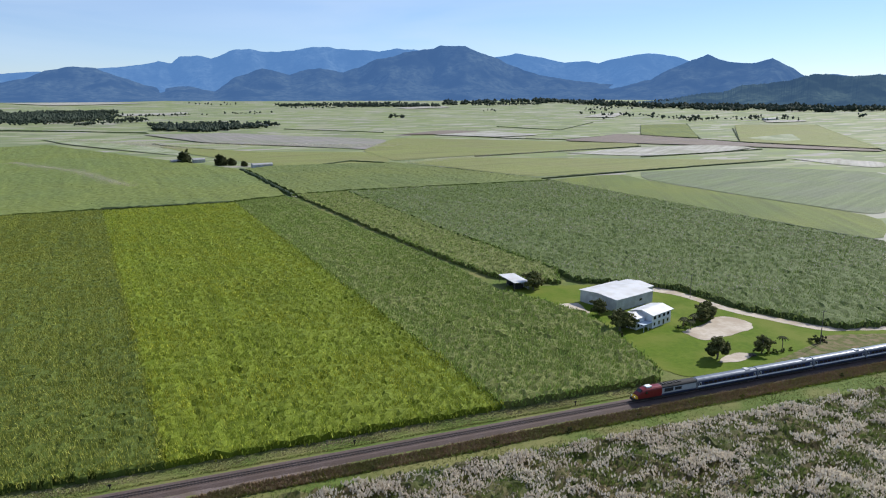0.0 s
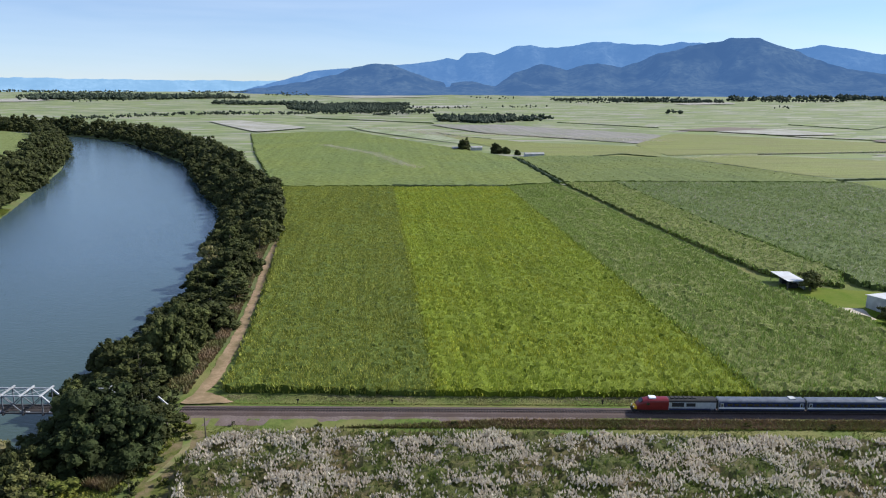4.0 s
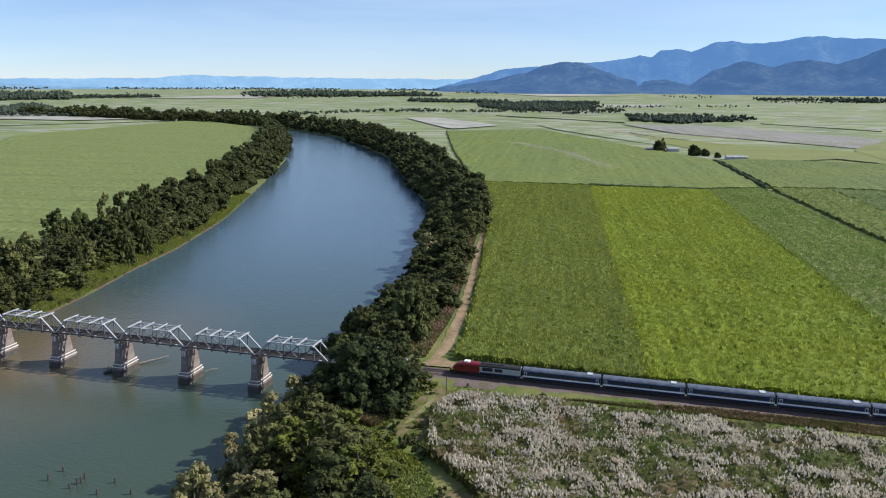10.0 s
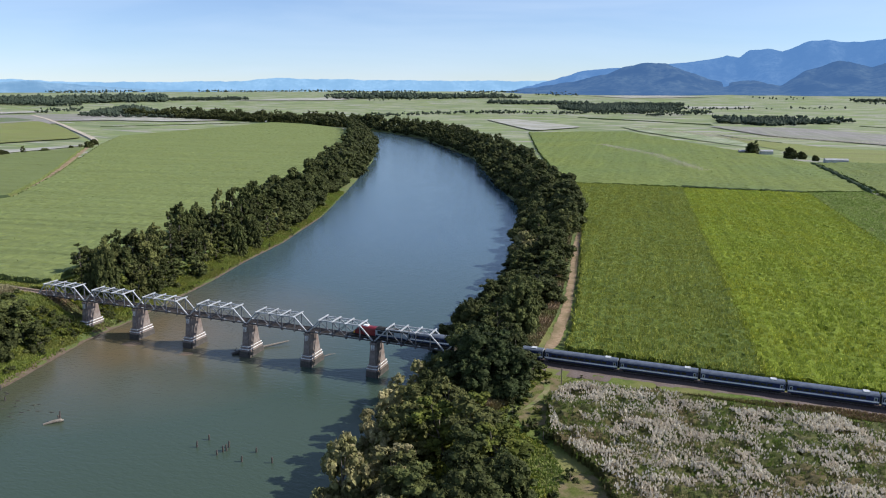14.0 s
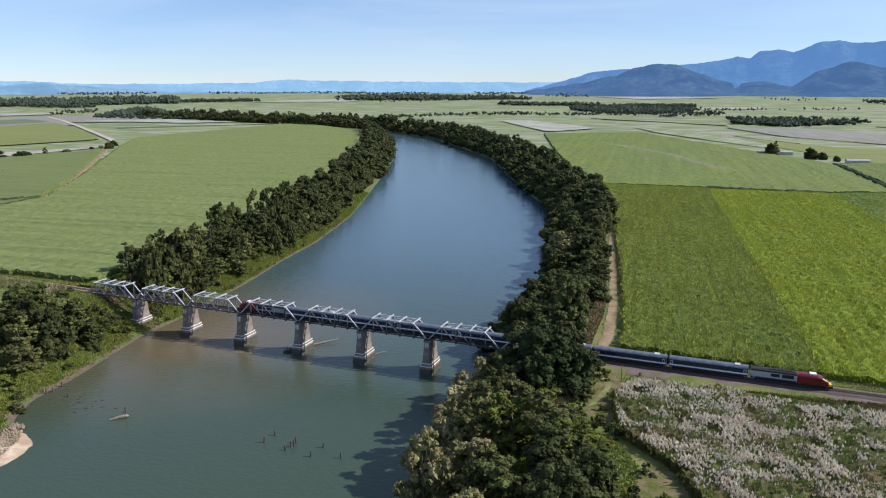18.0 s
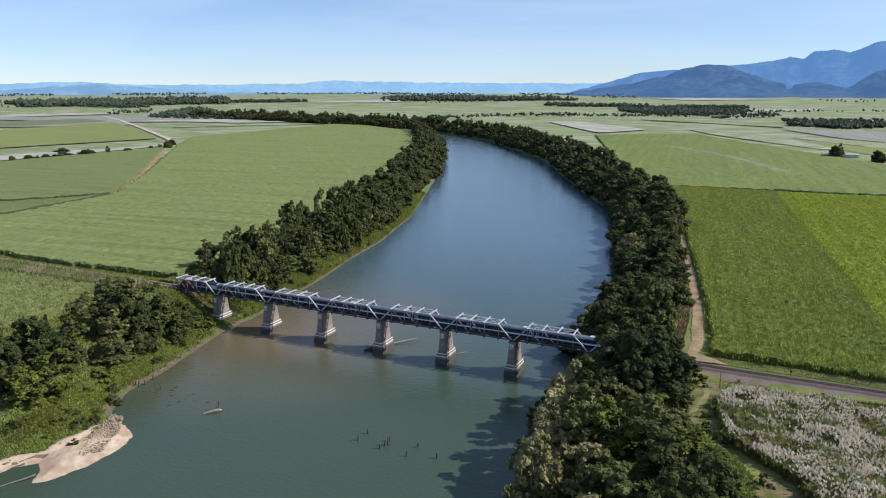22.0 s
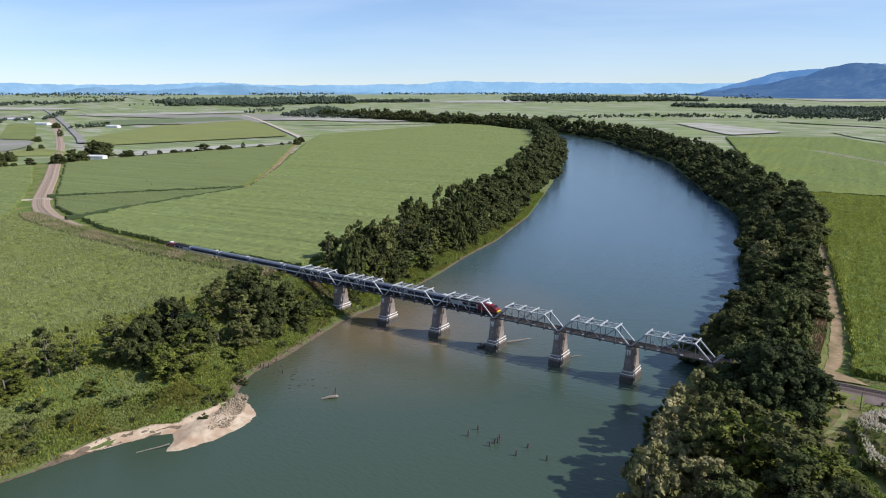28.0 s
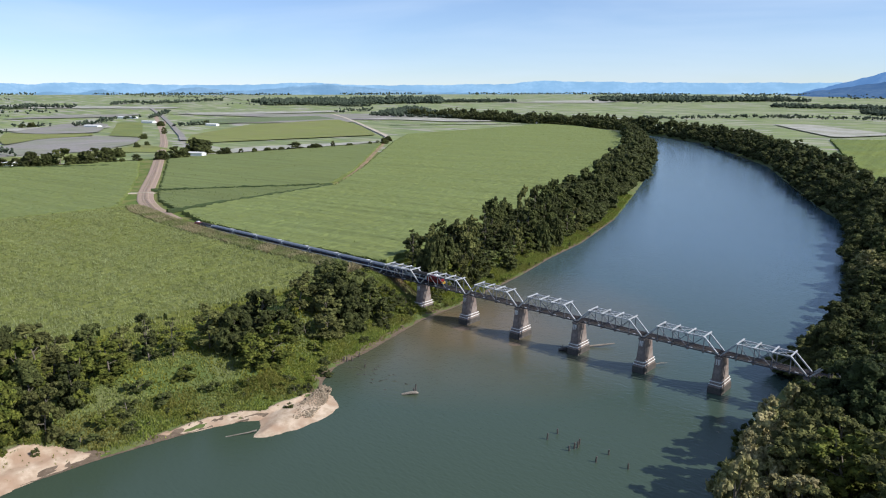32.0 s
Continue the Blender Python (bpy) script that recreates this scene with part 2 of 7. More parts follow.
M_ROAD = mat("sealed_road", (0.168, 0.1596, 0.1512), (0.2352, 0.2184, 0.21), 0.5, c=(0.2772, 0.2436, 0.21), scale2=0.05, coords="World")
M_STEEL = mat("silver_paint", (0.3528, 0.3669, 0.3881), (0.4657, 0.4798, 0.501), 3, rough=0.5, c=(0.2681, 0.254, 0.247), scale2=0.8, rand=0.06, mix2=0.25)
# bottom chords, floor beams and stringers: much darker, with brown patches
M_STEEL_D = mat("dark_girder", (0.04, 0.042, 0.048), (0.09, 0.09, 0.098), 3, rough=0.7, c=(0.1, 0.068, 0.055), scale2=0.8, mix2=0.3)
# posts and diagonals: silver paint with the web's shade put into the colour
M_STEEL_P = mat("shaded_web_steel", (0.102, 0.1147, 0.1386), (0.15, 0.1643, 0.1914), 3, rough=0.55, c=(0.084, 0.0744, 0.0726), scale2=0.8, rand=0.08, mix2=0.25)
M_TIMBER = mat("old_timber", (0.0252, 0.02046, 0.01953), (0.0504, 0.04092, 0.03906), 5, rough=0.9, rand=0.25)
M_CONC = mat("pier_concrete", (0.1653, 0.1378, 0.124), (0.2893, 0.2411, 0.2135), 0.8, bump=0.4, c=(0.1653, 0.1171, 0.09643), scale2=0.5, mix2=0.35)
M_STAIN = mat("lime_stain", (0.6, 0.58, 0.56), (0.75, 0.74, 0.72), 2)
M_WET = mat("wet_concrete", (0.05, 0.045, 0.04), (0.11, 0.095, 0.085), 1.5, rough=0.6, bump=0.3)
M_RAIL = mat("rail_steel", (0.12, 0.09, 0.08), (0.22, 0.18, 0.16), 3, rough=0.5, metal=0.6)
M_RED = mat("red_paint", (0.1361, 0.004608, 0.009072), (0.1814, 0.007488, 0.01296), 1.5, rough=0.35, spec=0.5)
M_YEL = mat("yellow_paint", (0.75, 0.4, 0.01), (0.85, 0.48, 0.02), 1.5, rough=0.4)
M_SILV = mat("silver_body", (0.33, 0.36, 0.4), (0.41, 0.44, 0.48), 1.5, rough=0.4, metal=0.2)
M_ROOF = mat("car_roof", (0.1082, 0.12, 0.149), (0.1581, 0.1714, 0.2033), 1.2, rough=0.38, metal=0.45, c=(0.1831, 0.1971, 0.2258), scale2=0.5)
M_NAVY = mat("navy_band", (0.008, 0.016, 0.06), (0.013, 0.024, 0.085), 1.5, rough=0.45, spec=0.35)
M_BLACK = mat("underframe_black", (0.012, 0.012, 0.013), (0.03, 0.029, 0.028), 2, rough=0.8)
M_GLASS = mat("dark_glass", (0.008, 0.01, 0.014), (0.014, 0.018, 0.024), 1, rough=0.08, spec=0.6)
M_WHITE = mat("white_paint", (0.72, 0.73, 0.74), (0.8, 0.81, 0.82), 1.0, rough=0.6, c=(0.66, 0.67, 0.67), scale2=0.3)
M_METAL_ROOF = mat("pale_roof_sheet", (0.5772, 0.5775, 0.5852), (0.6552, 0.6468, 0.6468), 0.8, rough=0.5, c=(0.5304, 0.5159, 0.4928), scale2=0.2)
M_SHED = mat("shed_wall", (0.4, 0.41, 0.42), (0.5, 0.51, 0.52), 0.8, rough=0.6, c=(0.36, 0.36, 0.36), scale2=0.3)
M_FARM_ROOF = mat("weathered_roof_sheet", (0.3, 0.31, 0.33), (0.42, 0.43, 0.45), 0.5, rough=0.6, c=(0.3, 0.27, 0.25), scale2=0.2)
M_PORCH = mat("porch_blue", (0.4, 0.47, 0.56), (0.48, 0.55, 0.64), 1.0, rough=0.5)
M_POLE = mat("pole_timber", (0.1, 0.085, 0.07), (0.17, 0.145, 0.12), 3)
M_SNAG = mat("driftwood", (0.12, 0.1, 0.08), (0.3, 0.26, 0.22), 3)
M_VEG = leafy(mat("bank_growth", (0.1138, 0.1284, 0.01893), (0.2978, 0.2685, 0.04732), 0.3, bump=0.6, c=(0.224, 0.2467, 0.0805), scale2=0.06, island=0.4, coords="World", spec=0.1))
M_SOIL = mat("wet_soil", (0.09408, 0.06426, 0.04158), (0.1747, 0.1285, 0.09072), 0.6, bump=0.4, coords="World")
M_WEED = leafy(mat("weed_green", (0.1159, 0.1517, 0.03013), (0.2782, 0.3036, 0.07029), 0.6, bump=0.6, c=(0.1971, 0.1785, 0.05021), scale2=0.07, island=0.35, coords="World", spec=0.1))
M_FIELD_LINE = leafy(mat("field_line_green", (0.021, 0.0336, 0.01008), (0.0504, 0.0756, 0.0252), 0.5, bump=0.8, island=0.3, coords="World"), 0.15)
M_STONE = mat("river_stone", (0.1814, 0.1354, 0.09069), (0.2934, 0.2344, 0.1641), 1.5, bump=0.5, island=0.25, coords="World")
FIELD_MATS = {
    "green": mat("field_green", (0.1092, 0.1391, 0.02886), (0.1572, 0.1818, 0.04674), 0.3, bump=0.9, c=(0.1704, 0.1818, 0.04123), scale2=0.012, coords="World"),
    "yellow": mat("field_yellow", (0.1015, 0.1293, 0.008819), (0.1373, 0.1653, 0.01357), 0.3, bump=0.9, c=(0.08951, 0.1232, 0.0129), scale2=0.012, coords="World"),
    "lightg": mat("field_light", (0.1442, 0.1657, 0.03436), (0.201, 0.2168, 0.05496), 0.3, bump=0.9, c=(0.1746, 0.1818, 0.05152), scale2=0.012, coords="World"),
    "greyg": mat("field_greygreen", (0.09998, 0.1326, 0.04627), (0.1399, 0.1745, 0.07325), 0.3, bump=0.9, c=(0.1233, 0.1466, 0.0771), scale2=0.02, coords="World"),
    "grey": mat("field_grey", (0.2013, 0.1824, 0.1641), (0.2712, 0.2475, 0.2306), 0.22, bump=0.4, c=(0.2056, 0.2041, 0.1508), scale2=0.012, coords="World"),
    "pale": mat("field_pale", (0.315, 0.2953, 0.2572), (0.42, 0.3995, 0.3548), 0.22, bump=0.4, c=(0.2624, 0.2606, 0.1952), scale2=0.02, coords="World"),
    "plume": mat("field_plume", (0.2142, 0.2428, 0.1285), (0.3284, 0.3427, 0.2428), 0.22, bump=0.4, c=(0.1714, 0.2066, 0.08568), scale2=0.02, coords="World"),
    "brown": mat("field_brown", (0.1344, 0.105, 0.084), (0.2016, 0.1596, 0.1344), 0.22, bump=0.4, c=(0.168, 0.1344, 0.1008), scale2=0.012, coords="World"),
}
for k, m in enumerate(FIELD_MATS.values()):
    rows(m, (8, 62, 8, 25, 98, 40, 75, 20)[k % 8], 0.16, 0.006, 0.78, 1.18)
M_OLIVE = leafy(mat("olive_grass", (0.147, 0.1849, 0.03864), (0.2625, 0.2982, 0.08694), 0.6, bump=0.5, c=(0.21, 0.1908, 0.07245), scale2=0.12, island=0.25, coords="World", spec=0.1), 0.15, (0.231, 0.2624, 0.07728))
M_REED = leafy(mat("brown_reed", (0.1922, 0.1585, 0.08412), (0.3845, 0.339, 0.1962), 0.8, bump=0.8, c=(0.1537, 0.1859, 0.05609), scale2=0.1, island=0.3, coords="World"), 0.15, (0.2883, 0.2406, 0.1122))
M_BROWN = leafy(mat("dry_grass", (0.1514, 0.0981, 0.05871), (0.3128, 0.2273, 0.137), 0.8, bump=0.8, c=(0.1211, 0.1343, 0.03913), scale2=0.08, island=0.3, coords="World"), 0.15, (0.3027, 0.2066, 0.09784))

# ---- plan ----
Z_WATER = -11.8
SPAN, N_SPAN, Z_CHORD, Z_TOP, Y_NEAR, Y_FAR, Z_RAIL = 26.5, 8, 0.9, 5.8, 0.0, 4.9, 1.45
Y_RAIL = 2.45
SPIT = [(64.4, -109.4), (68.6, -113.6), (71.8, -119.6), (74.6, -116), (76.4, -111.6), (77.8, -104.2), (78.4, -97.8), (75.4, -89), (68, -85), (61.9, -83.3), (60.6, -88), (61.2, -95.7), (60.1, -101.2), (61.6, -106.1)]
BEACH = [(51.6, -190), (51.8, -175.8), (51.2, -169.3), (50.9, -159.3), (51, -153), (49, -151.6), (46, -153.2), (40.6, -158.6), (35.7, -165.7), (34.2, -176), (34, -190)]
STRAND = [(53.2, -136), (54.4, -132.2), (57.9, -123.4), (61.6, -115), (64.6, -109.6), (62.3, -105.6), (57.2, -111.8), (53.4, -120.4), (51.4, -130.4), (51, -136)]
LEFT_BANK = [(49, -397.1), (49, -174.5), (51, -152.9), (53.9, -135.1), (56.9, -120.4), (62.8, -109.5), (65.7, -101.7), (64.8, -92.8), (60.8, -85.9), (54.9, -80), (48, -68.2), (46, -51.4), (40.1, -27.8), (35.2, -9.1), (34.2, 12.6), (25.4, 70.7),
             (21.4, 90.4), (13.5, 123.9), (5.7, 172.2), (-20.9, 268.7), (-66.2, 388.8), (-127.3, 545.4), (-178.5, 672.5), (-297.7, 921.7), (-469.1, 1213.2), (-685.8, 1306.8), (-1276.7, 1375.8)]
RIGHT_BANK = [(328.7, -397.1), (240.1, -200.2), (196.7, -101.7), (183.9, -62.3), (178, -27.8), (175.1, 6.7), (175.1, 77.6), (165.2, 134.7), (160.3, 173.1), (148.5, 234.2), (137.6, 294.3),
              (114, 367.2), (78.5, 441), (34.2, 540.5), (-55.4, 745.4), (-144.1, 888.2), (-291.8, 1109.8), (-429.7, 1245.7), (-685.8, 1395.5), (-1276.7, 1464.4)]
RIVER = LEFT_BANK + RIGHT_BANK[::-1]
RAIL_LINE = [(1500, Y_RAIL), (-140, Y_RAIL), (-178, 5), (-212, 9.5), (-256, 20), (-300, 36), (-340, 56), (-466, 128), (-870, 350), (-1172, 505), (-1700, 790)]


def inside(poly, x, y):
    x, y = np.asarray(x, float), np.asarray(y, float)
    hit = np.zeros(x.shape, bool)
    for (ax, ay), (bx, by) in zip(poly, poly[1:] + poly[:1]):
        if ay == by:
            continue
        cross = ((ay > y) != (by > y)) & (x < (bx - ax) * (y - ay) / (by - ay) + ax)
        hit ^= cross
    return hit


def line_distance(line, x, y):
    best = np.full(np.shape(x), 1e9)
    for (ax, ay), (bx, by) in zip(line, line[1:]):
        dx, dy = bx - ax, by - ay
        s = np.clip(((x - ax) * dx + (y - ay) * dy) / (dx * dx + dy * dy), 0, 1)
        best = np.minimum(best, np.hypot(x - ax - s * dx, y - ay - s * dy))
    return best


def wob(x, y, scale, seed=0.0):
    """Smooth pseudo-noise, about -1 to 1."""
    a = np.sin(x / scale + seed) + np.sin(y / scale * 1.13 + 1.7 * seed) + np.sin((x + y) / scale * 0.71 + 2.3 * seed) + np.sin((x - 1.6 * y) / scale * 0.57 + seed * 0.7)
    b = np.sin(x / scale * 2.3 + y / scale * 1.1 + seed * 3) + np.sin(y / scale * 2.9 - x / scale * 0.8 + seed)
    return a / 4 + b / 6


def smooth(v):
    v = np.clip(v, 0, 1)
    return v * v * (3 - 2 * v)


def ground_z(x, y):
    x, y = np.asarray(x, float), np.asarray(y, float)
    d = np.minimum(line_distance(LEFT_BANK, x, y), line_distance(RIGHT_BANK, x, y))
    wet = inside(RIVER, x, y)
    width = 30 + 6 * wob(x, y, 23)
    out = Z_WATER + 0.9 * smooth(d / 3) + (-Z_WATER - 0.9) * smooth((d - 1.5) / width)
    z = np.where(wet, Z_WATER - 4 * smooth(d / 14), np.where(d > width + 2, 0, out))
    r = np.hypot(x - 240, y + 190)
    z = z + 64 * smooth((r - 1300) / 3500) * (r > 1300)
    bed = line_distance(RAIL_LINE, x, y)
    on = (x < 2) | (x > 209)
    top = np.where(d < width, np.maximum(z, 0.75), 0.75)
    w = smooth((7.2 - bed) / 3.4) * on * ~wet * (r < 1300)
    return z * (1 - w) + top * w


# ---- mesh tools ----


def mesh_from(name, verts, faces, mats, index=None, flat=True):
    me = bpy.data.meshes.new(name)
    verts = np.asarray(verts, np.float32)
    faces = np.asarray(faces, np.int32)
    k = faces.shape[1]
    me.vertices.add(len(verts)), me.loops.add(faces.size), me.polygons.add(len(faces))
    me.vertices.foreach_set("co", verts.ravel())
    me.loops.foreach_set("vertex_index", faces.ravel())
    me.polygons.foreach_set("loop_start", np.arange(0, faces.size, k, dtype=np.int32))
    for m in mats:
        me.materials.append(m)
    if index is not None:
        me.polygons.foreach_set("material_index", np.asarray(index, np.int32))
    me.polygons.foreach_set("use_smooth", np.full(len(faces), not flat))
    me.update(calc_edges=True)
    me.validate()
    return me


def part(name, bm, material, parent, label=""):
    me = bpy.data.meshes.new(name)
    bm.to_mesh(me)
    bm.free()
    me.materials.append(material)
    ob = new(name, me)
    ob.parent = parent
    return tagged(ob, label)


def thing(name, label, category, group="", at=(0, 0, 0), kind=""):
    ob = new(name)
    ob.location = at
    ob.empty_display_size = 0.5
    return tagged(ob, label, category, group, kind)


def box(bm, x0, y0, z0, x1, y1, z1):
    v = [bm.verts.new((x, y, z)) for z in (z0, z1) for y in (y0, y1) for x in (x0, x1)]
    for f in ((0, 2, 3, 1), (4, 5, 7, 6), (0, 1, 5, 4), (2, 6, 7, 3), (0, 4, 6, 2), (1, 3, 7, 5)):
        bm.faces.new([v[i] for i in f])


def boxes(*rows):
    bm = bmesh.new()
    for r in rows:
        box(bm, *r)
    return bm


def bar(bm, a, b, w, h=None, up=(0, 0, 1)):
    """A rectangular bar from a to b."""
    a, b, h = Vector(a), Vector(b), h or w
    d = (b - a).normalized()
    s = d.cross(Vector(up))
    s = s.normalized() if s.length > 1e-4 else Vector((1, 0, 0))
    u = s.cross(d)
    v = [bm.verts.new(p + s * i * w / 2 + u * j * h / 2) for p in (a, b) for i, j in ((-1, -1), (1, -1), (1, 1), (-1, 1))]
    for f in ((0, 1, 2, 3), (7, 6, 5, 4), (0, 4, 5, 1), (1, 5, 6, 2), (2, 6, 7, 3), (3, 7, 4, 0)):
        bm.faces.new([v[i] for i in f])


def tube(bm, points, radii, sides=7):
    rings = []
    for i, (p, r) in enumerate(zip(points, radii)):
        p = Vector(p)
        d = (Vector(points[min(i + 1, len(points) - 1)]) - Vector(points[max(i - 1, 0)])).normalized()
        s = d.cross(Vector((0.3, 1, 0.1))).normalized()
        u = s.cross(d)
        rings.append([bm.verts.new(p + (s * math.cos(a) + u * math.sin(a)) * r) for a in np.linspace(0, math.tau, sides, endpoint=False)])
    for a, b in zip(rings, rings[1:]):
        for k in range(sides):
            bm.faces.new((a[k], a[(k + 1) % sides], b[(k + 1) % sides], b[k]))
    bm.faces.new(rings[0][::-1]), bm.faces.new(rings[-1])


def offset_line(line, off):
    p = np.array(line, float)
    t = np.gradient(p, axis=0)
    t /= np.linalg.norm(t, axis=1)[:, None]
    return p + np.stack([-t[:, 1], t[:, 0]], -1) * off


def dense(line, step, soften=6):
    p = np.array(line, float)
    seg = np.hypot(*np.diff(p, axis=0).T)
    tot = np.r_[0, np.cumsum(seg)]
    s = np.arange(0, tot[-1], step)
    q = np.stack([np.interp(s, tot, p[:, 0]), np.interp(s, tot, p[:, 1])], -1)
    for _ in range(soften):
        q[1:-1] = (q[:-2] + 2 * q[1:-1] + q[2:]) / 4
    return q


# ---- ground and water ----


def steps(*spans):
    out = []
    for a, b, s in spans:
        out += list(np.arange(a, b, s))
    return np.array(out + [spans[-1][1]])


def build_ground():
    gx = steps((-4950, -1500, 150), (-1500, -560, 20), (-560, -40, 8), (-40, 270, 3.6), (270, 560, 8), (560, 900, 17), (900, 1500, 60), (1500, 4950, 150))
    gy = steps((-2500, -400, 150), (-400, -200, 10), (-200, 130, 3.6), (130, 460, 7), (460, 1500, 9), (1500, 4800, 110))
    x, y = np.meshgrid(gx, gy)
    z = ground_z(x, y)
    near = np.hypot(x - 240, y + 190) < 900
    z = z + 0.12 * wob(x, y, 5, 2) * near
    nx, ny = len(gx), len(gy)
    i = np.arange(nx * ny).reshape(ny, nx)
    faces = np.stack([i[:-1, :-1], i[:-1, 1:], i[1:, 1:], i[1:, :-1]], -1).reshape(-1, 4)
    cx, cy = (x[:-1, :-1] + x[1:, 1:]) / 2, (y[:-1, :-1] + y[1:, 1:]) / 2
    d = np.minimum(line_distance(LEFT_BANK, cx, cy), line_distance(RIGHT_BANK, cx, cy))
    wet = inside(RIVER, cx, cy)
    index = np.zeros(cx.shape, int)
    index[(d < 38) | wet] = 1
    index[((cy > 470) | (cx < -640) | (cx > 690)) & (d > 38) & ~wet] = 2
    me = mesh_from("ground", np.stack([x, y, z], -1).reshape(-1, 3), faces, [M_GRASS, M_BANK, M_FARM], index.ravel(), flat=False)
    tagged(new("ground", me), "flat farmland with grass verges and river banks", "ground", kind="structure")


def farm_material():
    """Patchwork of far fields: cells of many crops, with grain."""
    m = mat("farmland", (0.1876, 0.2293, 0.08568), (0.2581, 0.2941, 0.1314), 0.04, coords="World")
    t = m.node_tree
    n, link = t.nodes, t.links.new
    bsdf = n["Principled BSDF"]
    geo = [k for k in n if k.type == "NEW_GEOMETRY"][0]
    mp = n.new("ShaderNodeMapping")
    mp.inputs["Rotation"].default_value[2] = radians(8)
    mp.inputs["Scale"].default_value = (1 / 330, 1 / 95, 0)
    link(geo.outputs["Position"], mp.inputs[0])
    vor = n.new("ShaderNodeTexVoronoi")
    vor.distance = "CHEBYCHEV"
    vor.inputs["Randomness"].default_value = 0.8
    link(mp.outputs[0], vor.inputs["Vector"])
    sep = n.new("ShaderNodeSeparateColor")
    link(vor.outputs["Color"], sep.inputs[0])
    ramp = n.new("ShaderNodeValToRGB")
    ramp.color_ramp.interpolation = "CONSTANT"
    for k, (p, c) in enumerate(((0, (0.1501, 0.1835, 0.07086)), (0.2, (0.2111, 0.2353, 0.1051)), (0.38, (0.135, 0.1624, 0.0731)), (0.56, (0.2523, 0.2529, 0.16)), (0.71, (0.3168, 0.3059, 0.2513)), (0.76, (0.1702, 0.2118, 0.06283)), (0.94, (0.2933, 0.2647, 0.2456)))):
        e = ramp.color_ramp.elements[k] if k < 2 else ramp.color_ramp.elements.new(p)
        e.position, e.color = p, (*c, 1)
    link(sep.outputs[0], ramp.inputs[0])
    old = bsdf.inputs["Base Color"].links[0].from_socket
    mx = n.new("ShaderNodeMix")
    mx.data_type = "RGBA"
    mx.inputs[0].default_value = 0.88
    link(old, mx.inputs[6]), link(ramp.outputs[0], mx.inputs[7]), link(mx.outputs[2], bsdf.inputs["Base Color"])
    return m


M_FARM = farm_material()


def water_material():
    m = bpy.data.materials.new("river_water")
    m.use_nodes = True
    t = m.node_tree
    n, link = t.nodes, t.links.new
    b = n["Principled BSDF"]
    geo = n.new("ShaderNodeNewGeometry")
    broad = n.new("ShaderNodeTexNoise")
    broad.inputs["Scale"].default_value, broad.inputs["Detail"].default_value = 0.02, 3
    link(geo.outputs["Position"], broad.inputs["Vector"])
    # silt: brown shallows off the left bank at the bridge
    off = n.new("ShaderNodeVectorMath")
    off.operation = "DISTANCE"
    off.inputs[1].default_value = (48, 8, Z_WATER)
    link(geo.outputs["Position"], off.inputs[0])
    silt = n.new("ShaderNodeMapRange")
    silt.inputs["From Min"].default_value, silt.inputs["From Max"].default_value, silt.inputs["To Max"].default_value = 95, 4, 1.1
    link(off.outputs["Value"], silt.inputs[0])
    mul = n.new("ShaderNodeMath")
    mul.operation = "MULTIPLY"
    link(silt.outputs[0], mul.inputs[0]), link(broad.outputs[0], mul.inputs[1])
    mx = n.new("ShaderNodeMix")
    mx.data_type = "RGBA"
    mx.inputs[7].default_value = (0.2, 0.125, 0.062, 1)
    # bluer upstream: sky reflection at grazing view put into the base colour
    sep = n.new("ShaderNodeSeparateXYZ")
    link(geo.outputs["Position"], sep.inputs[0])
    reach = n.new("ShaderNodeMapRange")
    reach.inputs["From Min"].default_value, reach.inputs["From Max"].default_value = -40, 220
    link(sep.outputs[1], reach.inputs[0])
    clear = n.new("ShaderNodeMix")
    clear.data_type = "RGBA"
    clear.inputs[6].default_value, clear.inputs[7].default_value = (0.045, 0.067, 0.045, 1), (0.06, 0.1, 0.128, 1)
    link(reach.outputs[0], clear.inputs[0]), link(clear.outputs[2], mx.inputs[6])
    link(mul.outputs[0], mx.inputs[0]), link(mx.outputs[2], b.inputs["Base Color"])
    b.inputs["Roughness"].default_value, b.inputs["IOR"].default_value = 0.12, 1.33
    wave = n.new("ShaderNodeTexNoise")
    wave.inputs["Scale"].default_value, wave.inputs["Detail"].default_value = 0.8, 5
    mp = n.new("ShaderNodeMapping")
    mp.inputs["Scale"].default_value = (0.6, 1.4, 1)
    link(geo.outputs["Position"], mp.inputs[0]), link(mp.outputs[0], wave.inputs["Vector"])
    bp = n.new("ShaderNodeBump")
    bp.inputs["Strength"].default_value, bp.inputs["Distance"].default_value = 0.6, 0.22
    link(wave.outputs[0], bp.inputs["Height"]), link(bp.outputs[0], b.inputs["Normal"])
    return m


M_WATER = water_material()


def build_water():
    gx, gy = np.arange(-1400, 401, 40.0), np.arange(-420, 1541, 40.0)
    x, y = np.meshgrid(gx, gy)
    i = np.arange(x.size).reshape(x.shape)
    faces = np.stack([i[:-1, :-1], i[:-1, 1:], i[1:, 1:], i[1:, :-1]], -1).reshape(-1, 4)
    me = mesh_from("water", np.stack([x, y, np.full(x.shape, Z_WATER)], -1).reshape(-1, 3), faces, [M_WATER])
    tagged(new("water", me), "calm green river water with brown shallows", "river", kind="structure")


build_ground()
build_water()


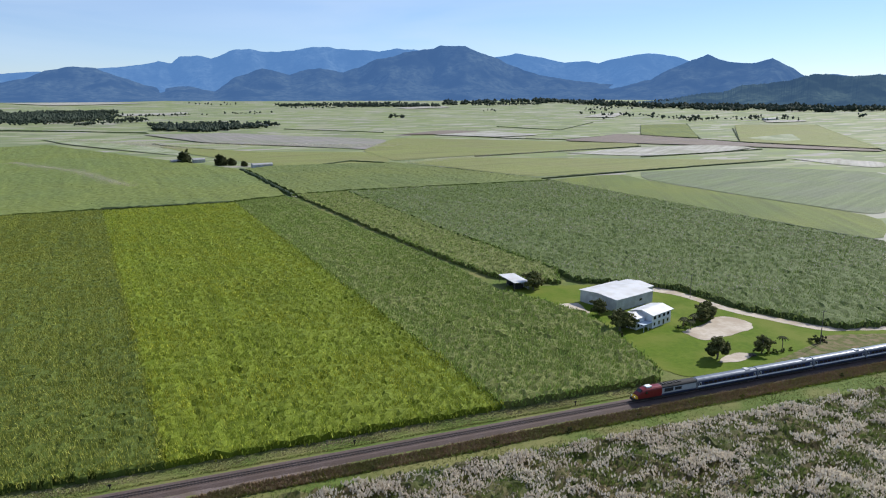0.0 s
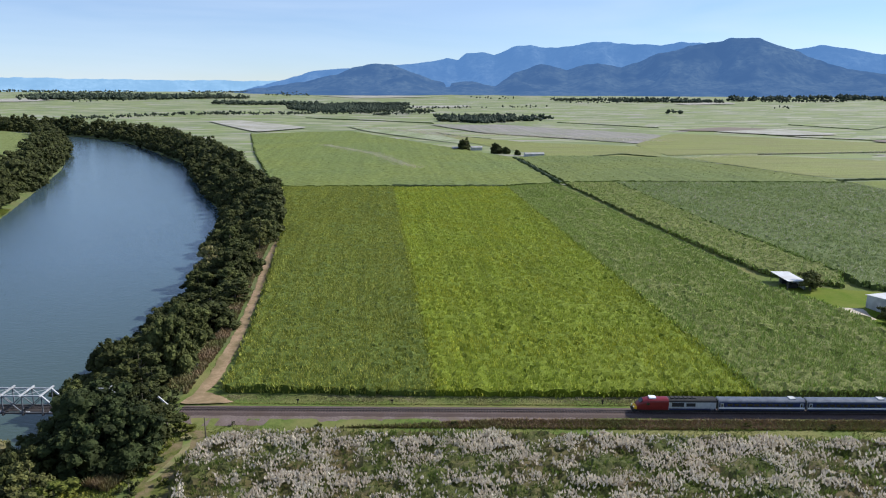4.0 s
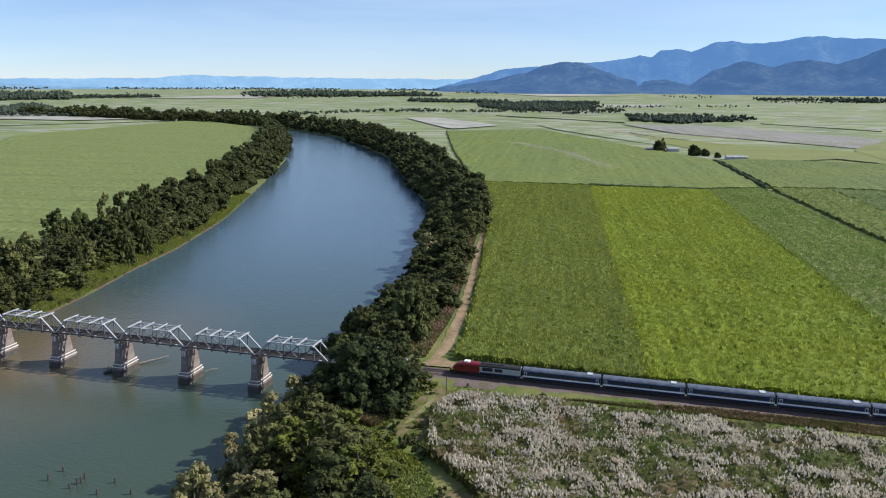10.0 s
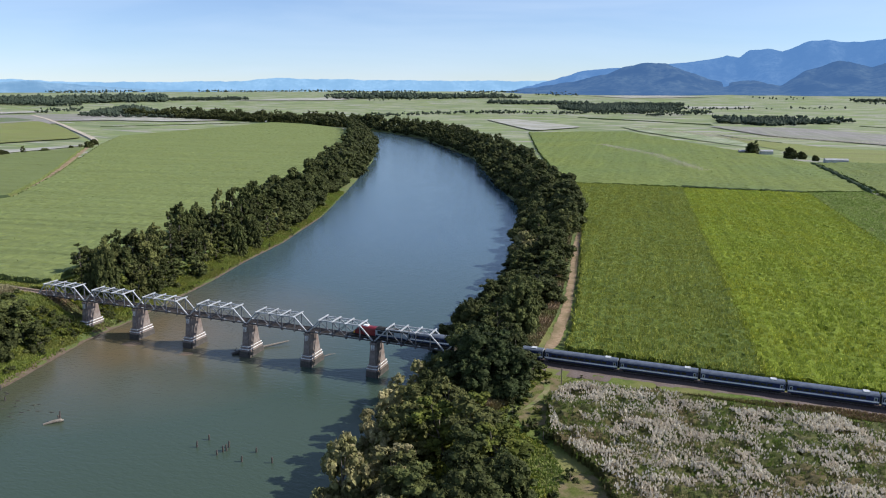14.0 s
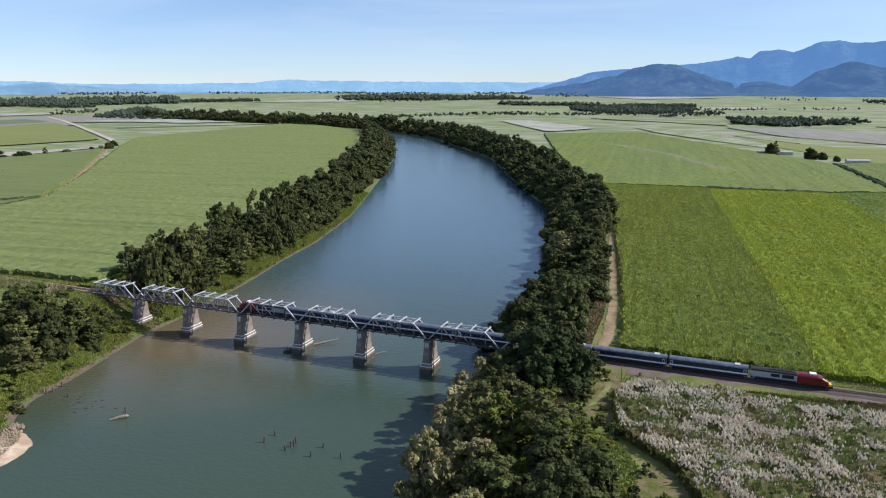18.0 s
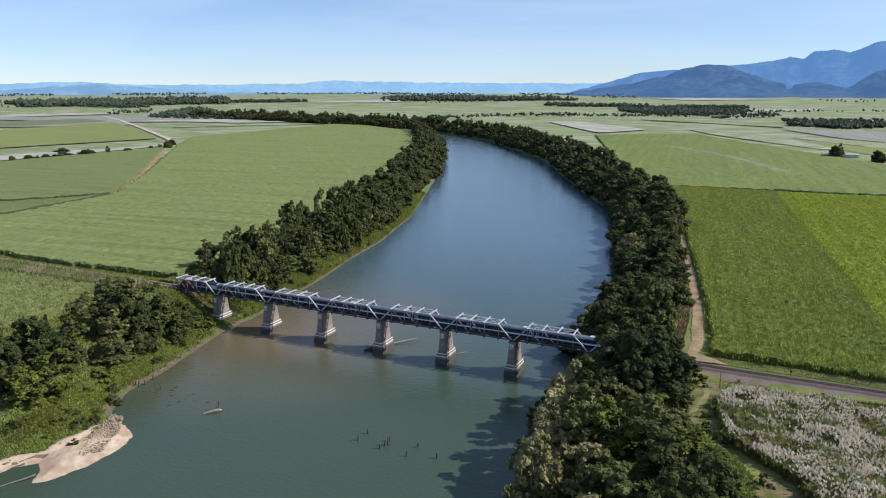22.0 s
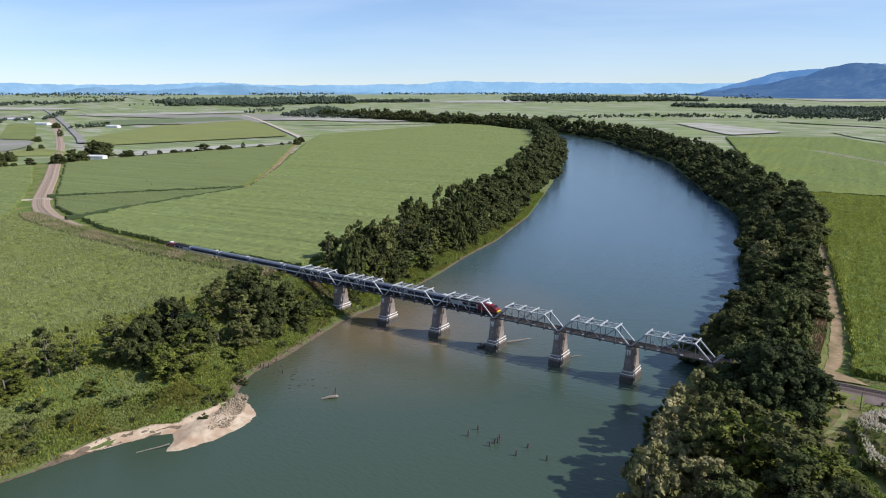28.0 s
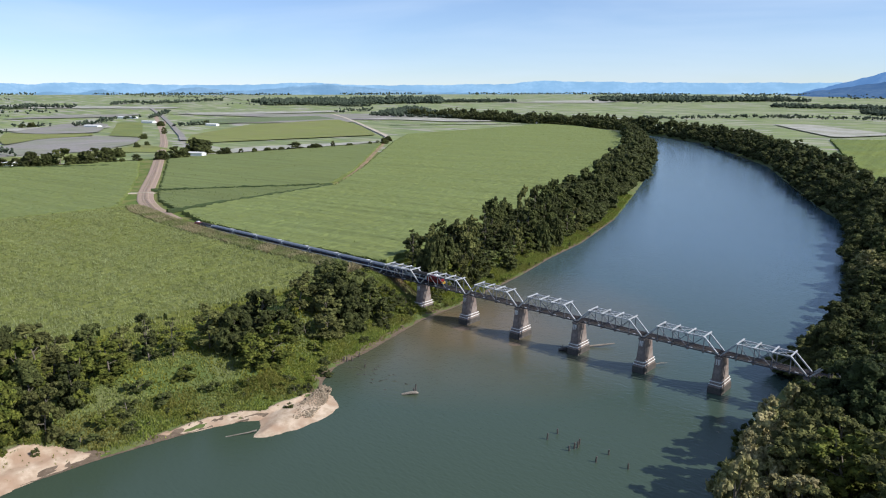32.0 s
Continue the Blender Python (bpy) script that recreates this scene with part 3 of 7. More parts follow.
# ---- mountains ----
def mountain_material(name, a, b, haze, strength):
    """Far forest; the blue haze of the air is put in as emission."""
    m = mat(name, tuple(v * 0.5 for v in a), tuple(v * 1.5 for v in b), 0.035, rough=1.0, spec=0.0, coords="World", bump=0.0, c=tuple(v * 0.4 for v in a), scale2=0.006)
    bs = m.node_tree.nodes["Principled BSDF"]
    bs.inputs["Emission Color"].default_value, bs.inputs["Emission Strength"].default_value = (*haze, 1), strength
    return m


def tri(u):
    """Triangle wave, 0 to 1."""
    return np.abs((u % 1.0) * 2 - 1)


def mountains(name, label, eye, far, profile, material, base, depth=700, seed=1, fold=1.0, wave=430.0, trees=0.0):
    """A range whose crest follows headings (degrees left of north) and slopes, falling in spurs and gullies to the plain."""
    az = np.array([p[0] for p in profile][::-1])
    el = np.array([p[1] for p in profile][::-1])
    n, k = 760, 40
    a = np.linspace(az[0], az[-1], n)
    rng = np.random.RandomState(seed)
    h = eye[2] + np.interp(a, az, el) * far
    run = np.radians(a) * far
    for w, amp in ((140, 1.6), (52, 0.7), (23, 0.4)):
        h = h + amp * np.sin(run / w * math.tau + rng.rand() * 6 + 1.5 * np.sin(run / w * 1.7))
    h = h + rng.uniform(-1, 1, n) * trees
    h = np.maximum(h, base)
    rows, s = [], np.linspace(0, 1, k)
    for v in s:
        dist = far - depth * v
        x, y = eye[0] - np.sin(np.radians(a)) * dist, eye[1] + np.cos(np.radians(a)) * dist
        warp = 0.22 * wob(x, y, 170, seed) + 0.1 * wob(x, y, 60, seed + 2)
        u = run / wave + warp
        cut = 0.66 * smooth(tri(u)) + 0.24 * tri(u * 2.37 + 0.5 * v + seed) + 0.1 * tri(u * 5.3 - v + 2 * seed)
        deep = fold * math.sin(math.pi * min(1, v * 0.96 + 0.02)) ** 0.7
        f = (1 - v) ** 1.05 * (1 - 0.46 * deep * cut) + 0.1 * deep * (1 - cut) * (1 - v)
        rows.append(np.stack([x, y, base - 6 * v + (h - base) * np.clip(f, 0, 1)], -1))
    v = np.stack(rows)
    i = np.arange(n * k).reshape(k, n)
    faces = np.stack([i[:-1, :-1], i[1:, :-1], i[1:, 1:], i[:-1, 1:]], -1).reshape(-1, 4)
    me = mesh_from(name, v.reshape(-1, 3), faces, [material], flat=False)
    tagged(new(name, me), label, "mountain", kind="structure")


EYE_A, EYE_B = (288, -168, 86), (236, -221, 84)
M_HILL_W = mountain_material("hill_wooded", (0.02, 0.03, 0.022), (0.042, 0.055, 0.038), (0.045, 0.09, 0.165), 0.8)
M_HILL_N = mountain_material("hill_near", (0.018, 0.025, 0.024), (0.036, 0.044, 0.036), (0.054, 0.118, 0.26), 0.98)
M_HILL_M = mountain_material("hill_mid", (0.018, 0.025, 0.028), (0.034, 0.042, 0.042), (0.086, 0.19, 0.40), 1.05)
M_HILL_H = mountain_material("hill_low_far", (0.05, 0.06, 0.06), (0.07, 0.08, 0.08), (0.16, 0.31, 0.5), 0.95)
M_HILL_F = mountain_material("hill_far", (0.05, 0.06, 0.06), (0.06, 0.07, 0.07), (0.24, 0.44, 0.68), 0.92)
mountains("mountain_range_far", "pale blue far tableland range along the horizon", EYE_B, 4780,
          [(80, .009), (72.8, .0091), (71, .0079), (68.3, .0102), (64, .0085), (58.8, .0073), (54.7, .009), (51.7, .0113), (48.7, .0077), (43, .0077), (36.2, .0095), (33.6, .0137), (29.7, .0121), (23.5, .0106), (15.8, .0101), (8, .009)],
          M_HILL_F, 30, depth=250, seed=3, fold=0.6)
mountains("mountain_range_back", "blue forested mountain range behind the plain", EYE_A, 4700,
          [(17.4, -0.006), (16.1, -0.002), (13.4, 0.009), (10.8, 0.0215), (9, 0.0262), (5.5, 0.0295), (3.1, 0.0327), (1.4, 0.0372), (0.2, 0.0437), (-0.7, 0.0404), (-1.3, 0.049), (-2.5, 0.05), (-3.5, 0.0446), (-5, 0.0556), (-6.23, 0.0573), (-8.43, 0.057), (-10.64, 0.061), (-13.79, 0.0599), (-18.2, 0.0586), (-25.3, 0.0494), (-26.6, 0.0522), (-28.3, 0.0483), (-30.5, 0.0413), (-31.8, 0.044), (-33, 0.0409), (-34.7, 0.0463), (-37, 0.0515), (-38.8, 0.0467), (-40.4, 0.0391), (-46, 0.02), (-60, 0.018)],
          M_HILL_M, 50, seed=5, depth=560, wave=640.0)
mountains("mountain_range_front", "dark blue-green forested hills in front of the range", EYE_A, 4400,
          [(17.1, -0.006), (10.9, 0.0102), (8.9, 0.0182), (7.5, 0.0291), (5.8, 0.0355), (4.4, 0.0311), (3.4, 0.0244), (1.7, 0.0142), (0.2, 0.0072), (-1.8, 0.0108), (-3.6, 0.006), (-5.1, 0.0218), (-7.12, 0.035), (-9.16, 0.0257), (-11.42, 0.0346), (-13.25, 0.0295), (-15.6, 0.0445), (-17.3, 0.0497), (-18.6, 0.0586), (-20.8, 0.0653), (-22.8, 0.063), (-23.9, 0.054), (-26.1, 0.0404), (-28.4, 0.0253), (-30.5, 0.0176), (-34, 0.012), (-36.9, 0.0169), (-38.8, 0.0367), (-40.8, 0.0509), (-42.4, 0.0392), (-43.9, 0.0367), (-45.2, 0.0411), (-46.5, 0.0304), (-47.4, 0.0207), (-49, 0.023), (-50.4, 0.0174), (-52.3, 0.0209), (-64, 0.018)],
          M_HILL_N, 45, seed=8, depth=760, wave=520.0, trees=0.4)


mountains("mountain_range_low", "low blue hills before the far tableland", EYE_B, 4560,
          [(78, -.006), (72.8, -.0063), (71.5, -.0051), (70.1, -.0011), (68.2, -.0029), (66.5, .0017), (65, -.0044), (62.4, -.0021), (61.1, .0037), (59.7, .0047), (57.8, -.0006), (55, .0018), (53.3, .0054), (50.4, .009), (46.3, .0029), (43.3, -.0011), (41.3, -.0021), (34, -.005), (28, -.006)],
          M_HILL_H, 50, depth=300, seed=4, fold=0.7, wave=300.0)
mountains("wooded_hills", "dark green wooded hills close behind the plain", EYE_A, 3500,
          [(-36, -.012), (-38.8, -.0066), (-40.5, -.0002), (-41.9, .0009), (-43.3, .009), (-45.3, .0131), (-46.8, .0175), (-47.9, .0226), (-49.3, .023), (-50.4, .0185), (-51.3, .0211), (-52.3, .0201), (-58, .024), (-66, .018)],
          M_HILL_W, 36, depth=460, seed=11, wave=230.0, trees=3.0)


# ---- cane fields ----
def points_in(poly, count, seed):
    rng = np.random.RandomState(seed)
    p = np.array(poly)
    (x0, y0), (x1, y1) = p.min(0), p.max(0)
    x, y = rng.uniform(x0, x1, count * 3), rng.uniform(y0, y1, count * 3)
    ok = inside(poly, x, y)
    return np.stack([x[ok], y[ok]], -1)[:count]


def cane_field(label, poly, h, material, cell=1.6, tufts=0, seed=1, blade=1.0, bump=0.18, row=None, region=None, under=None, blades=3, swell=0.0):
    """A block of standing cane: an uneven leaf canopy with upright sides, and leaf tufts above it."""
    p = np.array(poly, float)
    (x0, y0), (x1, y1) = p.min(0) - cell, p.max(0) + cell
    rng = np.random.RandomState(seed)
    gx, gy = np.arange(x0, x1 + cell, cell), np.arange(y0, y1 + cell, cell)
    x, y = np.meshgrid(gx, gy)
    x, y = x + rng.uniform(-.3, .3, x.shape) * cell, y + rng.uniform(-.3, .3, x.shape) * cell
    nx, ny = len(gx), len(gy)
    cx, cy = (x[:-1, :-1] + x[1:, 1:]) / 2, (y[:-1, :-1] + y[1:, 1:]) / 2
    keep = inside(poly, cx, cy)
    g = ground_z(x, y)
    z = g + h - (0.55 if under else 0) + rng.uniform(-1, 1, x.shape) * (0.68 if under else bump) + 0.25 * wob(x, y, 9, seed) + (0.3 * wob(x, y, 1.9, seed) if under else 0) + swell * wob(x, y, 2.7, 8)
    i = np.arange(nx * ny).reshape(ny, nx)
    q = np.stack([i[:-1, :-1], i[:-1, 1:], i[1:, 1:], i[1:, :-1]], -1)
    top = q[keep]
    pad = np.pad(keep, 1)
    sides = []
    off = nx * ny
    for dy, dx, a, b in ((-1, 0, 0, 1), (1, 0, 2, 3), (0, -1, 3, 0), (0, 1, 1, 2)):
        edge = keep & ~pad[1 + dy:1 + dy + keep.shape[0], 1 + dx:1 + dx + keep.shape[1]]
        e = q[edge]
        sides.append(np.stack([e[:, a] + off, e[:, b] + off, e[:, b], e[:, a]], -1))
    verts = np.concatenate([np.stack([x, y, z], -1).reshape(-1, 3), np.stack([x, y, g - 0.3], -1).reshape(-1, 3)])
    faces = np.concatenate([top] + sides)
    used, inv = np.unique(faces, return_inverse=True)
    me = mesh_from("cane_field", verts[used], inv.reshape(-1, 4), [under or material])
    ob = tagged(new("cane_field", me), label, "cane field", "cane fields", "stuff")
    if tufts:
        pts = points_in(region or poly, tufts, seed + 50)
        if region:
            pts = pts[inside(poly, pts[:, 0], pts[:, 1])]
        if row:
            u = pts[:, 0] + 0.106 * pts[:, 1]
            pts[:, 0] += np.round(u / row) * row - u + rng.normal(0, 0.42, len(pts))
        me = tuft_mesh("leaves", pts, h - (0.75 if under else 0.25) + swell * wob(pts[:, 0], pts[:, 1], 2.7, 8), blade, material, rng, blades=blades, lean=0.5, wide=0.085 if under else 0.16, tall=1.1 if under else 1.0)
        rim = dense([*poly, poly[0]], 0.26, 0)
        rim = rim[line_distance([(230, -190), (240, -190)], rim[:, 0], rim[:, 1]) < 480]
        rim = rim + rng.normal(0, 0.6, rim.shape)
        if len(rim):
            e = new("edge_leaves", tuft_mesh("edge_leaves", rim, rng.uniform(-0.1, h - .3, len(rim)), 1.15, material, rng))
            e.parent = ob
            tagged(e, kind="stuff")
        t = new("leaves", me)
        t.parent = ob
        tagged(t, kind="stuff")
    return ob


def tuft_mesh(name, pts, h, size, material, rng, blades=3, wide=0.2, tall=1.0, lean=0.5):
    """Tufts of blade triangles on the ground, thin on bare sand."""
    sandy = inside(SPIT, pts[:, 0], pts[:, 1]) | inside(BEACH, pts[:, 0], pts[:, 1]) | inside(STRAND, pts[:, 0], pts[:, 1])
    pts = pts[~sandy | (rng.rand(len(pts)) < 0.03)]
    n = len(pts)
    base = np.stack([pts[:, 0], pts[:, 1], ground_z(pts[:, 0], pts[:, 1]) + h], -1)
    verts = []
    for k in range(blades):
        a = rng.uniform(0, math.tau, n)
        s = size * rng.uniform(0.6, 1.25, n)
        d = np.stack([np.cos(a), np.sin(a), 0 * a], -1)
        side = np.stack([-np.sin(a), np.cos(a), 0 * a], -1) * (wide * s)[:, None]
        tip = base + d * (lean * s * rng.uniform(0.2, 1.6, n))[:, None] + np.array([0, 0, 1.0]) * (tall * s)[:, None]
        root = base + d * 0.05
        verts.append(np.stack([root - side, root + side, tip], 1))
    v = np.stack(verts, 1).reshape(-1, 3)
    return mesh_from(name, v, np.arange(len(v)).reshape(-1, 3), [material])


F_DARK = [(223, 16), (222, 33), (218, 64), (209, 122), (199, 180), (190, 234), (166, 345), (141, 434), (239, 437), (284, 14)]
F_BRIGHT = [(284, 14), (239, 437), (338, 441), (375, 14)]
F_MID = [(375, 14), (338, 441), (383, 462), (408, 276), (419, 201), (424, 150), (424, 126), (433, 110), (438, 98), (443, 80), (443, 66), (439, 46), (435, 24), (430, 14)]
F_STRIP = [(436, 150), (427, 201), (416, 276), (393, 470), (440, 474), (455, 276), (470, 150), (460, 128)]
F_GREY = [(470, 128), (470, 150), (455, 276), (440, 474), (652, 474), (672, 277), (676, 198), (684, 135), (760, 22), (560, 24), (528, 30), (512, 62), (507, 98), (490, 114)]
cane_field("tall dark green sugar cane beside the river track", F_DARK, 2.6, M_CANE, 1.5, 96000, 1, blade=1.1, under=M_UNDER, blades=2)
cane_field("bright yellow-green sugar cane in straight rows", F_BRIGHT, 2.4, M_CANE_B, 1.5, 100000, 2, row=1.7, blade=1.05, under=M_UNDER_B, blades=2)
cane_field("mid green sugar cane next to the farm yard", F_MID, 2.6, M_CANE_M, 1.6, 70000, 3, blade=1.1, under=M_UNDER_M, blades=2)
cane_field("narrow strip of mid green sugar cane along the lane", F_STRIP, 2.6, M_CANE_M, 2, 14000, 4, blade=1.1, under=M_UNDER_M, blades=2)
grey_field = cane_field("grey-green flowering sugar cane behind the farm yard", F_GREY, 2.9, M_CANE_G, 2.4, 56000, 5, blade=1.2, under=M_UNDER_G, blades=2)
F_WHITE = [(226.5, -25), (229, -17), (237, -12.5), (255, -12), (330, -13.5), (420, -16.5), (600, -22), (600, -120), (330, -120), (262, -95), (250, -67.5), (246, -59), (237.5, -51.5), (231, -45)]


def plume_mesh(name, pts, h, material, rng, size=0.43):
    """Feathery spindle heads: leaning lozenges, two to a stem."""
    n = len(pts)
    base = np.stack([pts[:, 0], pts[:, 1], ground_z(pts[:, 0], pts[:, 1]) + h + rng.normal(0, 0.3, n)], -1)
    out = []
    a = rng.uniform(0, math.tau, n)
    for turn in (0.0, 1.5):
        s = size * rng.uniform(0.7, 1.35, n)[:, None]
        axis = np.stack([0.3 * np.cos(a) + rng.normal(0, .18, n), 0.3 * np.sin(a) + rng.normal(0, .18, n), np.ones(n)], -1) * s
        side = np.stack([np.cos(a + turn), np.sin(a + turn), 0 * a], -1) * s * 0.42
        out.append(np.stack([base, base + axis * .55 - side, base + axis * 1.5, base + axis * .55 + side], 1))
    v = np.stack(out, 1).reshape(-1, 3)
    return mesh_from(name, v, np.arange(len(v)).reshape(-1, 4), [material])


def plumes(poly, count, region, seed):
    """Silvery flower plumes standing over the cane."""
    pts = points_in(region, count, seed)
    pts = pts[inside(poly, pts[:, 0], pts[:, 1])]
    keep = 1.2 * wob(pts[:, 0], pts[:, 1], 6, 3) + 1.9 * wob(pts[:, 0], pts[:, 1], 1.5, 5) + np.random.RandomState(2).normal(0, 0.45, len(pts)) > -0.1
    pts = pts[keep]
    return plume_mesh("plumes", pts, 2.4 + 0.9 * wob(pts[:, 0], pts[:, 1], 3.4, 8), M_PLUME, np.random.RandomState(seed), 0.5)


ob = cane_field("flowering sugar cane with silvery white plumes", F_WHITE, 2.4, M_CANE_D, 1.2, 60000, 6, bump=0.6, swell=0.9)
pl = new("plumes", plumes(F_WHITE, 175000, [(222, -9), (480, -9), (480, -120), (222, -120)], 9))
pl.parent = ob
tagged(pl, "silvery white flower plumes", kind="stuff")
grey_pts = points_in(F_GREY, 11000, 19)
grey_pts = grey_pts[wob(grey_pts[:, 0], grey_pts[:, 1], 26, 2) + 0.6 * wob(grey_pts[:, 0], grey_pts[:, 1], 8, 4) > -0.1]
pl = new("plumes", plume_mesh("plumes", grey_pts, 2.6, M_PLUME, np.random.RandomState(4), 0.42))
pl.parent = grey_field
tagged(pl, "scattered silvery flower plumes", kind="stuff")
# west of the river
F_WEST_N = [(-14, 14), (-22, 60), (-34, 120), (-43, 168), (-69, 264), (-113, 382), (-165, 546), (-214, 676), (-334, 925), (-478, 1125), (-660, 1258), (-745, 1258), (-735, 780), (-620, 628), (-340, 300), (-254, 190), (-240, 80), (-226, 26), (-180, 16), (-100, 11)]
F_WEST_2 = [(-236, 28), (-290, 43), (-335, 66), (-306, 115), (-282, 150), (-260, 184), (-249, 120)]
F_WEST_3 = [(-345, 72), (-466, 140), (-598, 214), (-606, 290), (-606, 400), (-594, 520), (-598, 574), (-344, 292), (-266, 192), (-310, 124)]
F_WEST_S = [(-8, -12), (-100, -13.5), (-190, -8.5), (-246, -1), (-276, 7), (-276, -24), (-282, -75), (-300, -230), (-30, -230), (-12, -120)]
cane_field("broad even green cane field inside the river bend", F_WEST_N, 2.4, M_CANE_N, 2.6, 300, 7, blade=1.1, bump=0.42, blades=2)
cane_field("wedge of green cane beside the railway curve", F_WEST_2, 2.2, M_CANE_N, 2.6, 100, 17, blade=1.3)
cane_field("green cane field west of the dirt lane", F_WEST_3, 2.2, M_CANE_N, 3, 100, 18, blade=1.5)
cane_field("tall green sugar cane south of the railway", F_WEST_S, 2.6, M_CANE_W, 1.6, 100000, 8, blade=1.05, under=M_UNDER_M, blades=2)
F_WEST_4 = [(-284, -74), (-280, 3), (-345, 43), (-460, 107), (-600, 176), (-645, 60), (-640, -40)]
cane_field("green cane fields west of the railway curve", F_WEST_4, 2.4, M_CANE_N, 2.6, 100, 28, blade=1.3, bump=0.42, blades=2)
F_FAR_A = [(146, 440), (240, 443), (336, 449), (381, 466), (383, 490), (364, 712), (281, 867), (94, 1242), (-80, 1154), (32, 765), (126, 470)]
F_FAR_B = [(394, 474), (440, 480), (650, 480), (648, 500), (562, 716), (407, 733), (374, 708)]
cane_field("even green cane running up to the far river bend", F_FAR_A, 2.4, M_CANE_F, 2.8, 200, 38, blade=1.3, bump=0.42)
cane_field("even green cane behind the farm yard blocks", F_FAR_B, 2.4, M_CANE_F, 2.8, 200, 39, blade=1.3, bump=0.42)
FAR_FIELDS, FIELD_LINES, BELTS, FORESTS = [], [], [], []


def far_field(kind, outline):
    FAR_FIELDS.append((kind, outline))


def headland(width, line):
    FIELD_LINES.append((width, line))


def belt(width, line):
    BELTS.append((width, line))


def forest(gap, outline):
    FORESTS.append((gap, outline))


far_field("plume", [(57, 1424), (142, 1329), (249, 1170), (329, 1012), (306, 947), (234, 1062), (119, 1267)])
far_field("grey", [(241, 1495), (422, 1479), (682, 1166), (613, 928), (513, 1044), (351, 1216)])
far_field("lightg", [(323, 963), (414, 742), (553, 717), (602, 890), (421, 971), (270, 1161)])
far_field("yellow", [(650, 490), (666, 345), (689, 136), (773, 200), (758, 334), (750, 460), (763, 512)])
far_field("greyg", [(793, 518), (753, 464), (761, 337), (775, 202), (1045, 409), (986, 487), (883, 514)])
far_field("lightg", [(580, 729), (659, 519), (808, 538), (1059, 575), (941, 581), (780, 664), (681, 778)])
far_field("pale", [(1083, 583), (1161, 499), (1084, 439), (1070, 496)])
far_field("brown", [(1104, 1080), (1190, 1136), (1235, 950), (1239, 837), (1328, 627), (1299, 605), (1244, 675), (1174, 781), (1057, 901), (975, 1015)])
far_field("pale", [(844, 772), (1015, 821), (1148, 819), (1189, 748), (1075, 698), (919, 689)])
far_field("brown", [(740, 1294), (883, 1399), (971, 1339), (857, 1264)])
far_field("pale", [(818, 1261), (983, 1334), (1025, 1171), (909, 1147)])
far_field("lightg", [(1259, 859), (1338, 635), (1799, 1177), (1632, 1275)])
far_field("yellow", [(1429, 1385), (1545, 1350), (1253, 959), (1210, 1087)])
far_field("plume", [(1332, 922), (1508, 980), (1381, 834), (1323, 830)])
far_field("pale", [(1502, 1769), (1647, 1912), (1747, 1895), (1561, 1703)])
far_field("pale", [(137, 2414), (358, 2542), (362, 2394), (159, 2311)])
far_field("pale", [(1813, 1365), (1944, 1343), (1891, 1286), (1771, 1303)])
far_field("lightg", [(573, 757), (684, 786), (865, 808), (1030, 841), (1062, 885), (888, 1053), (710, 1196), (572, 930)])
far_field("pale", [(-1479, 299), (-1466, 520), (-1358, 484), (-1385, 270)])
far_field("grey", [(-977, 144), (-1112, 251), (-1126, 349), (-1019, 387), (-886, 307), (-793, 199), (-815, 115), (-784, 84)])
far_field("grey", [(-1351, 276), (-1585, 480), (-1510, 547), (-1219, 394), (-1250, 300)])
far_field("lightg", [(-1166, 202), (-1334, 265), (-1236, 300), (-1203, 381), (-1132, 345), (-1118, 255), (-1010, 160)])
far_field("green", [(-1110, 368), (-1560, 590), (-1500, 625), (-1030, 392)])
far_field("lightg", [(-780, 80), (-700, 60), (-690, 150), (-760, 230), (-690, 280), (-720, 292), (-870, 316), (-780, 195)])
far_field("grey", [(-1858, 874), (-1493, 1266), (-1291, 1445), (-1084, 1219), (-1228, 1091)])
far_field("grey", [(-1333, 704), (-1325, 1110), (-1147, 1018), (-1374, 729)])
far_field("pale", [(-632, 303), (-690, 345), (-700, 408), (-662, 542), (-651, 622), (-623, 602), (-627, 512), (-634, 373)])
far_field("lightg", [(-834, 367), (-815, 471), (-780, 641), (-762, 723), (-1015, 910), (-1277, 1064), (-1242, 754), (-1025, 485)])
far_field("greyg", [(-1343, 651), (-1297, 1081), (-1453, 1128), (-1548, 782)])
far_field("pale", [(-1273, 1143), (-1000, 1466), (-786, 1428), (-982, 1195)])
far_field("pale", [(-301, 1578), (-240, 1630), (-11, 1366), (-86, 1212)])
far_field("grey", [(-1854, 416), (-1782, 675), (-1858, 811), (-1964, 626)])
far_field("pale", [(-1871, 946), (-1632, 1418), (-1578, 1321), (-1748, 896)])
far_field("pale", [(-2697, 679), (-2195, 1127), (-2124, 1024), (-2458, 604)])
far_field("pale", [(-1596, 3126), (-1054, 3369), (-971, 3137), (-1394, 2870)])
far_field("pale", [(-1621, 2261), (-1522, 2604), (-1277, 2861), (-1262, 2503)])
far_field("pale", [(-363, 3375), (21, 3460), (214, 3296), (-119, 3121)])
far_field("pale", [(1145, 2592), (1379, 2702), (1369, 2546), (1159, 2491)])

headland(3, [(562, 720), (604, 628), (649, 501), (800, 528), (911, 546), (1060, 566)])
headland(4, [(655, 488), (660, 419), (666, 345), (676, 246), (689, 136)])
headland(3, [(851, 1247), (915, 1109), (1000, 1037), (1164, 1109), (1235, 950), (1259, 859), (1273, 712), (1318, 620)])
headland(3, [(696, 771), (865, 808), (1030, 841)])
headland(3, [(908, 674), (1037, 692), (1171, 717)])
